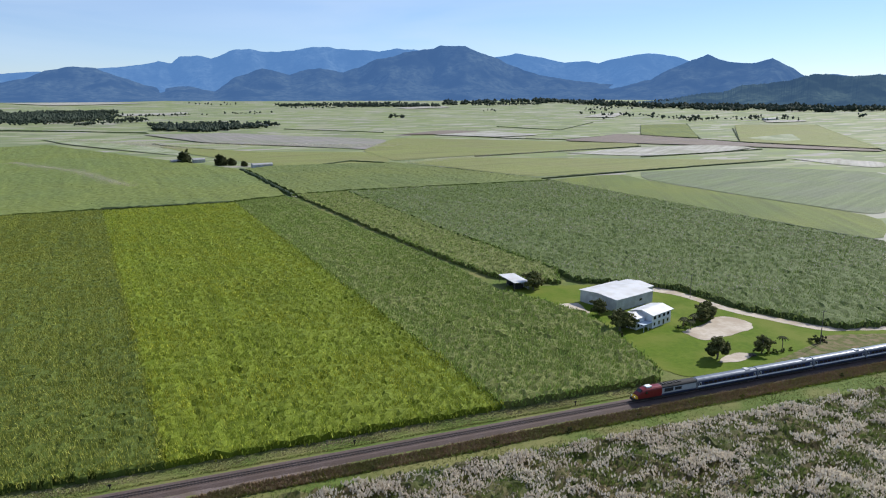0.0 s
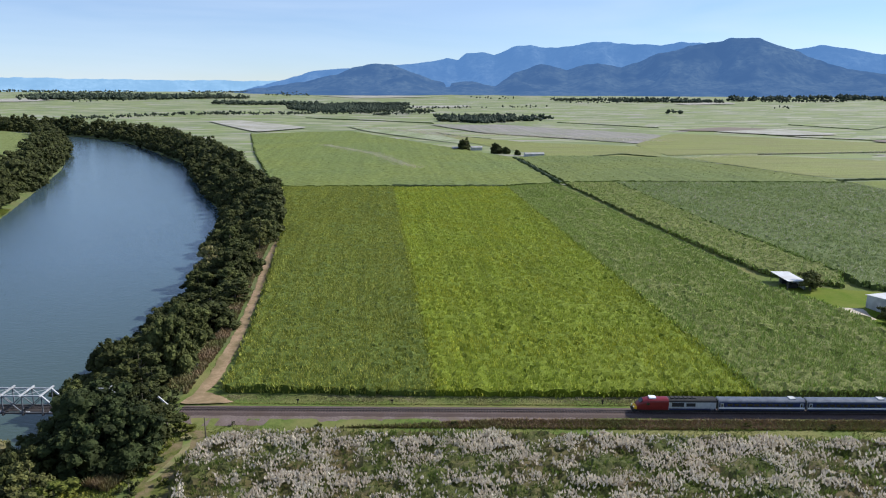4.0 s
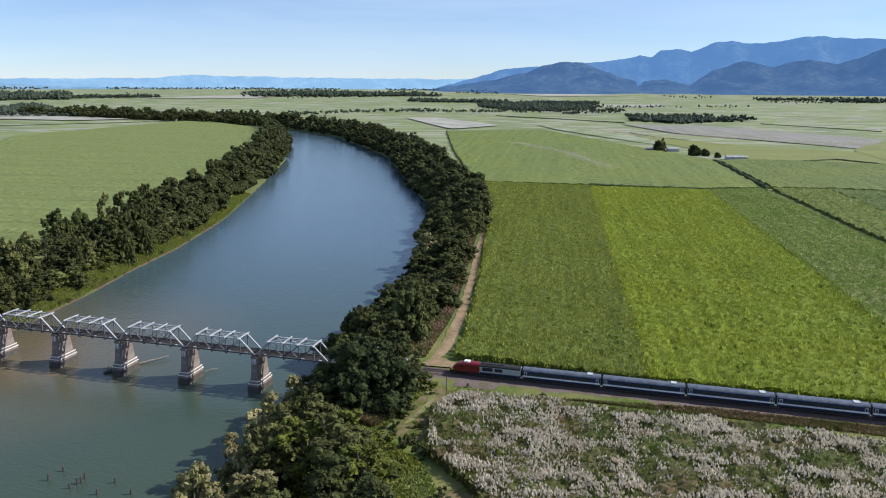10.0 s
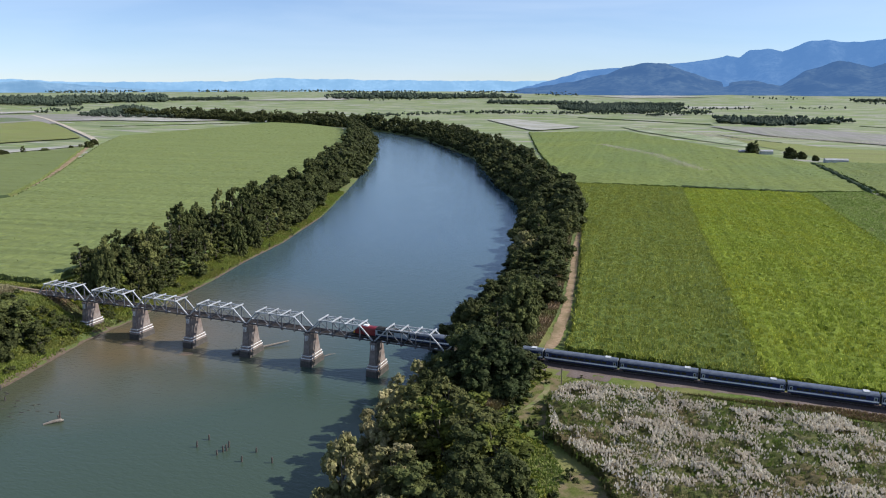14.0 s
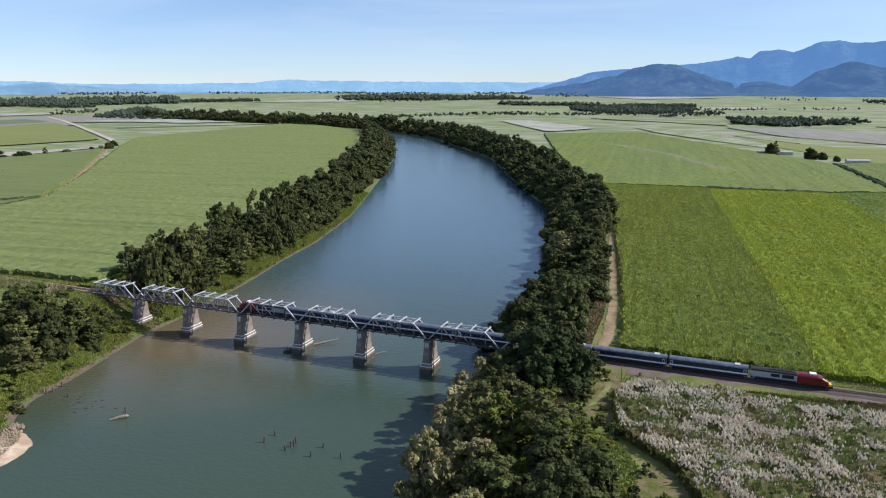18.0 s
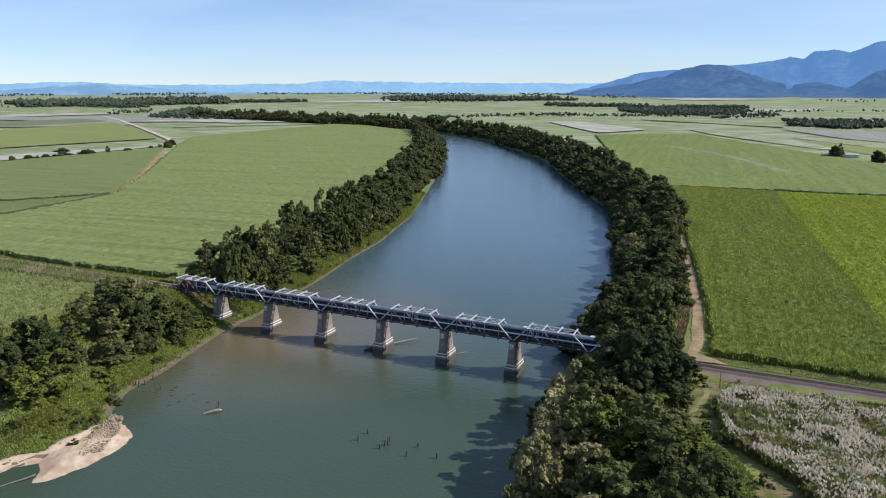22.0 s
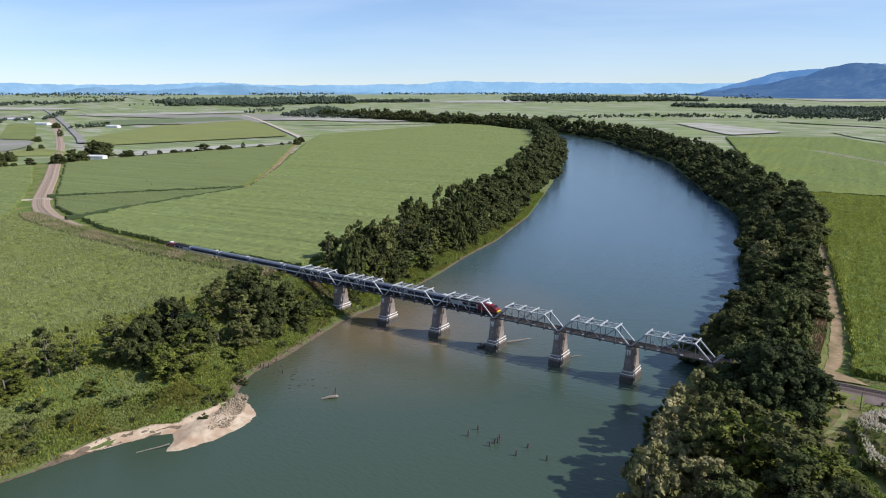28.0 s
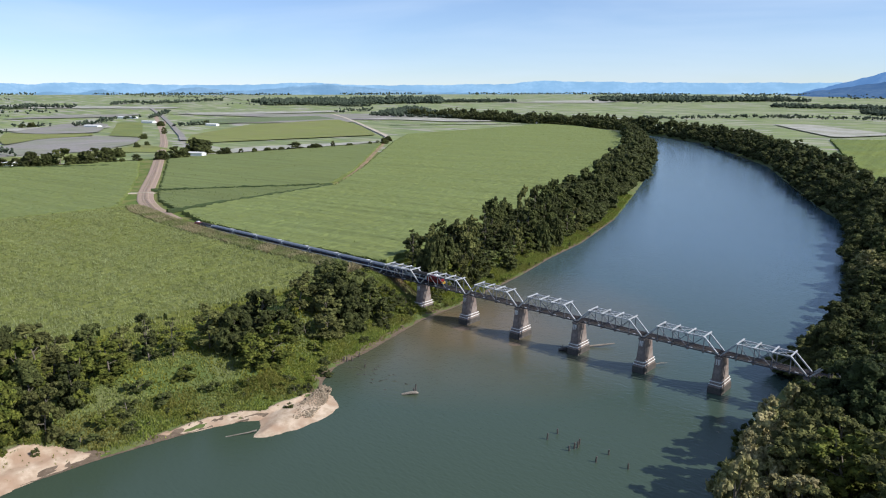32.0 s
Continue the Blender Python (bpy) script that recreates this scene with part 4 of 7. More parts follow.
headland(3, [(1067, 1483), (1144, 1305), (1388, 1544)])
headland(3, [(1560, 1368), (1389, 1143), (1244, 946)])
headland(3, [(1537, 1178), (1279, 881)])
headland(3, [(1799, 1177), (1514, 850), (1318, 620)])
headland(3, [(-64, 1719), (92, 1653), (247, 1562)])
headland(3, [(263, 1218), (309, 1115), (359, 1043)])
headland(3, [(406, 731), (461, 730), (515, 772), (562, 720)])
headland(3, [(-99, 1763), (96, 1661), (252, 1540)])
headland(3, [(552, 1588), (649, 1494), (743, 1379)])
headland(2, [(-344, 63), (-326, 89), (-306, 121), (-282, 152), (-258, 189)])
headland(2.5, [(-232, 19), (-236, 39), (-242, 80), (-248, 126), (-258, 189)])
headland(3.5, [(389, 466), (385, 520), (378, 620), (368, 712)])
headland(3, [(238, 441), (278, 443), (336, 445)])
headland(3, [(-638, 39), (-604, 84), (-569, 131)])
headland(2, [(-2996, 1791), (-2578, 1615)])
headland(3, [(-999, 986), (-814, 1212), (-720, 1322)])

belt(30, [(-178, 2350), (-34, 2417), (140, 2448)])
belt(22, [(253, 1772), (350, 1787), (465, 1798)])
belt(12, [(511, 1782), (560, 1715)])
belt(8, [(-30, 2044), (62, 2073), (232, 1974)])
belt(12, [(932, 1967), (982, 1980)])
belt(9, [(1476, 1650), (1485, 1646)])
belt(10, [(1641, 1467), (1704, 1460)])
belt(9, [(1826, 1418), (1870, 1422)])
belt(9, [(1896, 1374), (1908, 1366)])
belt(9, [(1718, 1720), (1733, 1711)])
belt(12, [(2133, 1346), (2160, 1326)])
belt(14, [(737, 2834), (990, 2913), (1280, 2860)])
belt(14, [(1509, 2642), (1812, 2604)])
belt(18, [(2076, 2211), (2352, 1909), (2535, 1559)])
belt(25, [(-249, 2232), (-83, 2429), (134, 2476)])
belt(10, [(75, 1865), (242, 2047)])
belt(14, [(722, 2897), (928, 2813), (1127, 2729)])
belt(30, [(-2402, 1555), (-2035, 1594), (-1797, 1648)])
belt(16, [(-1985, 1789), (-1872, 2044), (-1664, 2371)])
belt(16, [(-1492, 2810), (-1165, 3012), (-700, 3105)])
belt(25, [(-1921, 1877), (-1815, 2166), (-1608, 2353)])
belt(25, [(-1530, 2956), (-1079, 2940), (-590, 2988)])
belt(14, [(-831, 98), (-779, 90)])
belt(10, [(-647, 1610), (-532, 1749), (-395, 1864), (-164, 1912), (39, 1974), (146, 2191)])
belt(14, [(-1355, 1255), (-1097, 1310), (-917, 1432)])
belt(8, [(-1435, 431), (-1610, 598)])
belt(6, [(-1675, 598), (-1684, 708)])
belt(8, [(-1315, 248), (-1339, 270)])
belt(6, [(-1515, 344), (-1480, 412)])
belt(8, [(-1664, 730), (-1903, 906)])
belt(8, [(-1303, 601), (-1346, 712)])
belt(10, [(-2318, 560), (-2480, 716), (-2329, 806)])
belt(14, [(-2474, 1118), (-2622, 1557)])
belt(10, [(-2500, 999), (-2621, 1167)])
belt(8, [(-1552, 1299), (-1578, 1472)])


def far_farmland():
    """Fields, and the dark lines between them on the plain."""
    for k, (kind, poly) in enumerate(FAR_FIELDS):
        bm = bmesh.new()
        q = dense([*poly, poly[0]], 25.0, 1)
        bm.faces.new([bm.verts.new((x, y, 0)) for x, y in q])
        bmesh.ops.triangulate(bm, faces=bm.faces[:])
        for _ in range(5):
            long = [e for e in bm.edges if e.calc_length() > 70]
            if not long:
                break
            bmesh.ops.subdivide_edges(bm, edges=long, cuts=1)
            bmesh.ops.triangulate(bm, faces=[f for f in bm.faces if len(f.verts) > 3])
        for v in bm.verts:
            far = smooth((math.hypot(v.co.x - 240, v.co.y + 190) - 1000) / 400)
            v.co.z = float(ground_z(v.co.x, v.co.y)) + 0.28 + 1.3 * float(far) + 0.016 * k
        bmesh.ops.recalc_face_normals(bm, faces=bm.faces)
        if sum(f.normal.z for f in bm.faces) < 0:
            bmesh.ops.reverse_faces(bm, faces=bm.faces[:])
        tagged(part("field", bm, FIELD_MATS[kind], None), FIELD_WORDS[kind], "field", kind="structure")
    for width, line in FIELD_LINES:
        hedge(width, line)


FIELD_WORDS = {"green": "flat green crop field on the plain", "yellow": "yellow-green crop field on the plain", "lightg": "light green crop field on the plain", "greyg": "grey-green flowering crop field",
               "grey": "greyish fallow field on the plain", "pale": "pale harvested field on the plain", "plume": "cane field streaked with white plumes", "brown": "brown ploughed field on the plain"}


def hedge(width, line):
    """A rough ridge whose dark green stands for the ditch and shadow between fields."""
    rng = np.random.RandomState(int(abs(line[0][0])))
    q = dense(line, 4.0, 2)
    q = q + rng.normal(0, 0.35, q.shape)
    g = ground_z(q[:, 0], q[:, 1]) + 0.4
    n = len(q)
    prof = ((-.5, 0), (-.42, 1), (0, 1.25), (.42, 1), (.5, 0))
    v = np.stack([np.concatenate([offset_line(q, o * width), (g + h * rng.uniform(.8, 1.4, n) * (1.9 if math.hypot(line[0][0], line[0][1]) < 800 else 1.0))[:, None]], 1) for o, h in prof], 1)
    i = np.arange(n * 5).reshape(n, 5)
    faces = np.stack([i[:-1, :-1], i[:-1, 1:], i[1:, 1:], i[1:, :-1]], -1).reshape(-1, 4)
    tagged(new("hedge", mesh_from("hedge", v.reshape(-1, 3), faces, [M_FIELD_LINE])), "dark green ridge for the ditch and shadow line between cane fields", "hedge", "field hedges", "stuff")


def plume_streaks():
    rng = np.random.RandomState(12)
    pts = []
    for line, wide, count in (([(100, 895), (190, 750), (252, 583)], 9, 3600), ([(93, 1388), (215, 1248), (316, 1062)], 22, 4200), ([(215, 1248), (420, 1120), (640, 1000)], 24, 4600), ([(560, 700), (700, 760), (900, 800)], 20, 1500)):
        q = dense(line, 2.0, 20)
        i = rng.randint(0, len(q), count)
        pts.append(q[i] + rng.normal(0, wide, (count, 2)) * rng.uniform(.2, 1, (count, 1)))
    me = plume_mesh("plume_streaks", np.concatenate(pts), 2.2, M_PLUME, rng, 0.46)
    tagged(new("plume_streaks", me), "streaks of white flower plumes across the far crops", "cane", kind="stuff")


plume_streaks()


# ---- trees ----
PHI = (1 + math.sqrt(5)) / 2
ICO = np.array([(-1, PHI, 0), (1, PHI, 0), (-1, -PHI, 0), (1, -PHI, 0), (0, -1, PHI), (0, 1, PHI), (0, -1, -PHI), (0, 1, -PHI), (PHI, 0, -1), (PHI, 0, 1), (-PHI, 0, -1), (-PHI, 0, 1)]) / math.hypot(1, PHI)
ICO_F = np.array([(0, 11, 5), (0, 5, 1), (0, 1, 7), (0, 7, 10), (0, 10, 11), (1, 5, 9), (5, 11, 4), (11, 10, 2), (10, 7, 6), (7, 1, 8),
                  (3, 9, 4), (3, 4, 2), (3, 2, 6), (3, 6, 8), (3, 8, 9), (4, 9, 5), (2, 4, 11), (6, 2, 10), (8, 6, 7), (9, 8, 1)])

OCT = np.array([(1, 0, 0), (-1, 0, 0), (0, 1, 0), (0, -1, 0), (0, 0, 1), (0, 0, -1)]) * 1.15
OCT_F = np.array([(0, 2, 4), (2, 1, 4), (1, 3, 4), (3, 0, 4), (2, 0, 5), (1, 2, 5), (3, 1, 5), (0, 3, 5)])


def finer(verts, faces):
    """Each triangle of a ball cut in four."""
    v, seen, out = [tuple(p) for p in verts], {}, []

    def mid(a, b):
        key = (min(a, b), max(a, b))
        if key not in seen:
            p = np.array(v[a]) + np.array(v[b])
            seen[key] = len(v)
            v.append(tuple(p / np.linalg.norm(p)))
        return seen[key]

    for a, b, c in faces:
        d, e, f = mid(a, b), mid(b, c), mid(c, a)
        out += [(a, d, f), (d, b, e), (f, e, c), (d, e, f)]
    return np.array(v), np.array(out)


BALL = finer(ICO, ICO_F)


def leaf_cloud(rng, clumps, per, size, flatten=0.85, core=0.9, heart=BALL):
    """Lobes of foliage, each a ragged leafy ball with loose leaf sprays round it. clumps: rows of x, y, z, radius."""
    c = np.array(clumps, float)
    n, m = len(c), len(heart[0])
    a = rng.uniform(0, math.tau, n)
    ca, sa = np.cos(a)[:, None], np.sin(a)[:, None]
    h = heart[0]
    ball = np.stack([h[:, 0] * ca - h[:, 1] * sa, h[:, 0] * sa + h[:, 1] * ca, np.broadcast_to(h[:, 2] * flatten, (n, m))], -1)
    ball = ball * rng.uniform(0.5, 1.28, (n, m, 1)) * (c[:, 3] * core)[:, None, None] + c[:, None, :3]
    faces = (np.arange(n) * m)[:, None, None] + heart[1]
    who = np.repeat(np.arange(n), (per * c[:, 3] ** 2 + (per > 0)).astype(int))
    k = len(who)
    d = rng.normal(size=(k, 3))
    d /= np.linalg.norm(d, axis=1)[:, None]
    d[:, 2] = np.where(d[:, 2] < -0.35, -d[:, 2], d[:, 2])
    p = c[who, :3] + d * (c[who, 3] * rng.uniform(0.8, 1.22, k))[:, None] * (1, 1, flatten)
    q = d + rng.normal(0, 0.6, (k, 3))
    q /= np.linalg.norm(q, axis=1)[:, None]
    u = np.cross(q, rng.normal(size=(k, 3)))
    u /= np.linalg.norm(u, axis=1)[:, None]
    w = np.cross(q, u)
    s = (size * rng.uniform(0.55, 1.3, k))[:, None]
    spray = np.stack([p - u * s, p + u * s * .8 - w * s * .5, p + w * s], 1)
    verts = np.concatenate([ball.reshape(-1, 3), spray.reshape(-1, 3)])
    return verts, np.concatenate([faces.reshape(-1, 3), np.arange(3 * k).reshape(k, 3) + n * m])


def make_tree(name, seed, height, radius, leaf=None, per=17, size=0.3, n_clump=11, low=0.1, trunk_r=0.28, fat=1.0, lobes=13, fine=0.38):
    """Trunk and limbs, each limb carrying a bough of many small leafy lobes."""
    rng = np.random.RandomState(seed)
    bm = bmesh.new()
    lean = rng.normal(0, 0.05, 2) * height
    pts = [(0, 0, -1.2), (lean[0] * .3, lean[1] * .3, height * .3), (lean[0], lean[1], height * .62), (lean[0] * 1.2, lean[1] * 1.2, height * .86)]
    tube(bm, pts, [trunk_r, trunk_r * .8, trunk_r * .5, trunk_r * .15], 6)
    boughs = []
    for k in range(n_clump):
        a = k * 2.4 + rng.uniform(-.6, .6)
        v = (k + 0.5) / n_clump
        r = fat * radius * rng.uniform(0.34, 0.56) * (1.1 - 0.35 * v)
        zz = height * (low + (1 - low) * v) - r * 0.8
        rr = radius * math.sqrt(max(0.03, 1 - (abs(v - 0.4) / 0.66) ** 2)) * rng.uniform(0.4, 0.82)
        x, y = math.cos(a) * rr + lean[0] * v, math.sin(a) * rr + lean[1] * v
        boughs.append((x, y, zz, r))
        if k % 2 == 0:
            s = min(zz * 0.75, height * 0.5)
            tube(bm, [(lean[0] * .4, lean[1] * .4, s), (x * .6, y * .6, (s + zz) / 2 + .3), (x, y, zz)], [trunk_r * .45, trunk_r * .3, 0.05], 5)
    clumps, b = [], np.array(boughs)
    for i, (x, y, zz, r) in enumerate(boughs):
        clumps.append((x, y, zz, r * .68))
        for _ in range(lobes):
            d = rng.normal(size=3)
            d /= np.linalg.norm(d)
            d[2] = abs(d[2]) if d[2] < -.45 else d[2]
            p = np.array((x, y, zz)) + d * r * rng.uniform(.6, 1.08) * (1, 1, .85)
            near = np.linalg.norm(b[:, :3] - p, axis=1) / b[:, 3]
            near[i] = 9
            if near.min() > 0.62:
                clumps.append((*p, r * fine * rng.uniform(.45, 1.35)))
    root = part(name, bm, M_BARK, None)
    v = leaf_cloud(rng, clumps, per, size)
    crown = new("crown", mesh_from("crown", v[0], v[1], [leaf or M_LEAF]))
    crown.parent = root
    return root


def blank_trees():
    """One of each kind, with its height and reach, planted by plant() and grow()."""
    kinds = {}

    def add(kind, k, h, r, label, category, group, name="tree", **more):
        kinds[kind, k] = tagged(make_tree(name, more.pop("seed"), h, r, **more), label, category, group)
        SIZES[kind, k] = (h, r)

    for k in range(6):
        add("bank", k, 15 + 1.0 * k, 5.6 + 0.3 * k, "dense dark green riverside tree", "tree", "riverside trees", seed=10 + k, low=.06)
    for k in range(2):
        add("tall", k, 20 + 2 * k, 4.0, "tall slender dark green riverside tree", "tree", "riverside trees", seed=30 + k, low=0.14)
    for k in range(2):
        add("large", k, 15.5, 9.0, "broad spreading dark green riverside tree", "tree", "riverside trees", seed=70 + k, n_clump=19, low=0.1, trunk_r=0.5, lobes=15)
    add("dome", 0, 19, 13.5, "huge domed very dark tree at the bridge end", "tree", "riverside trees", seed=90, leaf=M_LEAF_D, n_clump=34, low=0.08, trunk_r=0.7, fat=.8, lobes=16, fine=.34)
    for k in range(3):
        add("pale", k, 14 + k, 5.4, "riverside tree with pale olive flowering crown", "tree", "riverside trees", seed=40 + k, leaf=M_LEAF_P)
    for k in range(2):
        add("olive", k, 17, 6.0, "olive green riverside tree with open crown", "tree", "riverside trees", seed=80 + k, leaf=M_LEAF_O, n_clump=9, low=.12)
    for k in range(2):
        add("creeper", k, 16, 5.0, "riverside tree draped in bright green creepers", "tree", "riverside trees", seed=85 + k, leaf=M_LEAF_V, n_clump=12, low=.02)
    for k in range(2):
        add("round", k, 6.2, 2.9, "round-headed shade tree on the lawn", "tree", "yard trees", seed=50 + k, leaf=M_LEAF_O, low=0.46, n_clump=9, fat=1.25, per=22, size=.24, lobes=9)
    for k in range(3):
        add("bush", k, 3.4, 2.2, "low green bush on the river bank", "bush", "bank bushes", name="bush", seed=60 + k, leaf=M_LEAF_V if k == 1 else None, low=0.1, n_clump=5, trunk_r=0.1, per=26, size=0.2, lobes=7, fine=.45)
    return kinds


SIZES = {}
KINDS = blank_trees()
USED = set()


def plant(kind, k, x, y, turn=0.0, scale=1.0, sink=0.0):
    m = Matrix.Translation((x, y, float(ground_z(x, y)) - sink)) @ pose(0, 0, 0, 0, 0, turn)
    src = KINDS[kind, k]
    if (kind, k) not in USED:
        USED.add((kind, k))
        src.matrix_basis = m @ Matrix.Diagonal((scale, scale, scale, 1))
        return src
    ob = copy_thing(src, m)
    ob.scale = (scale, scale, scale)
    return ob


def grow(kind, k, x, y, height, radius, turn=0.0, sink=0.0):
    """A tree of a kind at a height and reach of its own."""
    h, r = SIZES[kind, k]
    ob = plant(kind, k, x, y, turn, 1.0, sink)
    ob.scale = (radius / r, radius / r, height / h)
    return ob


def band(line, inner, outer, spacing, y0, y1, side, seed, jitter=0.4):
    """Places in a band beside a bank line: rows at several distances from the water."""
    rng = np.random.RandomState(seed)
    out = []
    p = np.array(line, float)
    seg = np.hypot(*np.diff(p, axis=0).T)
    total = np.r_[0, np.cumsum(seg)]
    d = inner
    while d <= outer:
        s = rng.uniform(0, spacing)
        while s < total[-1]:
            k = min(np.searchsorted(total, s, "right") - 1, len(seg) - 1)
            t = (p[k + 1] - p[k]) / seg[k]
            nrm = np.array([t[1], -t[0]]) * side
            q = p[k] + t * (s - total[k]) + nrm * (d + rng.uniform(-jitter, jitter) * spacing)
            s += spacing * rng.uniform(0.75, 1.3)
            if y0 <= q[1] < y1:
                out.append((q[0], q[1], d))
        d += spacing * 0.85
    return out


FAR_CLUMPS = []


def shell(x, y, h, r, rng, count, lobe):
    """A tree of the distant woods: lobes round a close crown."""
    g = float(ground_z(x, y))
    for v in (.38, .62):
        FAR_CLUMPS.append((x, y, g + h * v, r * .66))
    for _ in range(count):
        d = rng.normal(size=3)
        d /= np.linalg.norm(d)
        d[2] = abs(d[2]) if d[2] < -.3 else d[2]
        FAR_CLUMPS.append((x + d[0] * r * .72, y + d[1] * r * .72, g + h * (.52 + .38 * d[2]), r * lobe * rng.uniform(.75, 1.25)))


def mass(x, y, h, r, rng, count=4):
    """A tree too far to be told apart: a few leaf clumps."""
    g = float(ground_z(x, y))
    for _ in range(count):
        FAR_CLUMPS.append((x + rng.uniform(-.65, .65) * r, y + rng.uniform(-.65, .65) * r, g + h * rng.uniform(0.3, 0.85), r * rng.uniform(.4, .75)))


def east_bank():
    rng = random.Random(4)
    # upstream of the bridge
    for x, y, d in band(RIGHT_BANK, 3.0, 32, 12.6, 17, 222, 1, 11):
        roll = rng.random()
        low = 0.7 if d < 8 else 1.0
        kind, k = ("olive", rng.randrange(2)) if roll < .1 else ("large", rng.randrange(2)) if roll < .45 else ("tall", rng.randrange(2)) if roll < .5 else ("bank", rng.randrange(6))
        r = rng.uniform(5.8, 7.8) * (1.2 if kind == "large" else .75 if kind == "tall" else 1)
        grow(kind, k, x, y, low * rng.uniform(10, 20), r, rng.uniform(0, 360))
    grow("pale", 0, 168, 171, 19, 7, 30)
    grow("pale", 1, 176, 152, 14, 5, 90)
    # at the bridge end
    grow("dome", 0, 206, -22, 18.5, 13.2, 20)
    for kind, k, x, y, h, r in (("large", 0, 197, 9.5, 11, 6), ("bank", 2, 186, 10.5, 12, 5), ("bank", 4, 205, 12, 11, 5), ("bush", 0, 211, 8.5, 4, 3), ("bank", 1, 217, -9.5, 7.5, 4.2), ("bank", 3, 213.5, -14, 8, 4.6), ("bush", 1, 220, -8, 4, 3),
                                ("bank", 5, 194, -13, 20, 7), ("bank", 0, 212.5, -12, 15, 6.5), ("bank", 0, 189, -20, 13, 5.5), ("large", 1, 194, -34, 15, 7), ("pale", 0, 190.5, -31.5, 18, 5), ("pale", 1, 187, -40.5, 18.5, 5.6), ("pale", 2, 190.5, -49, 18, 6.2), ("olive", 0, 197, -51, 19, 7),
                                ("pale", 1, 189.5, -61, 19, 5.4), ("pale", 0, 193, -83, 24.5, 6.4), ("olive", 1, 199, -62, 19, 7), ("pale", 1, 195, -66, 17, 6), ("pale", 2, 201, -76, 17, 6.2), ("olive", 0, 202, -66, 18, 6.6), ("olive", 1, 204, -47, 15, 6), ("creeper", 1, 213, -52, 13, 6), ("creeper", 0, 209, -62, 16, 6.8),
                                ("olive", 0, 217, -64, 16, 8), ("creeper", 0, 225, -66, 13.5, 7.4), ("bank", 3, 219, -76, 16, 7), ("large", 0, 229, -79, 13, 7), ("olive", 1, 208, -83, 17, 6.5), ("bank", 2, 213, -86, 15, 7),
                                ("pale", 0, 208, -95, 16, 6.5), ("large", 1, 224, -90, 14, 8), ("bank", 5, 234, -90, 10, 5.5), ("bank", 1, 215, -100, 14, 7), ("olive", 0, 228, -103, 13, 7), ("bank", 0, 238, -102, 9, 5.5), ("bank", 4, 211, -112, 14, 6.5)):
        grow(kind, k, x, y, h, r, 47 * x)
    for x, y, d in band(RIGHT_BANK, 1.0, 7, 5.5, -118, -14, 1, 19):
        grow("bush", rng.randrange(3), x, y, rng.uniform(2.5, 6), rng.uniform(2.2, 3.6), rng.uniform(0, 360))
    for x, y, h, r in ((225, -44, 4.5, 1.6), (219, -36, 3, 2.2), (216, -30, 3.4, 2.4), (220, -44, 4, 2.8), (226, -54, 4, 2.6)):
        grow("bush", int(x) % 3, x, y, h, r, 31 * x)


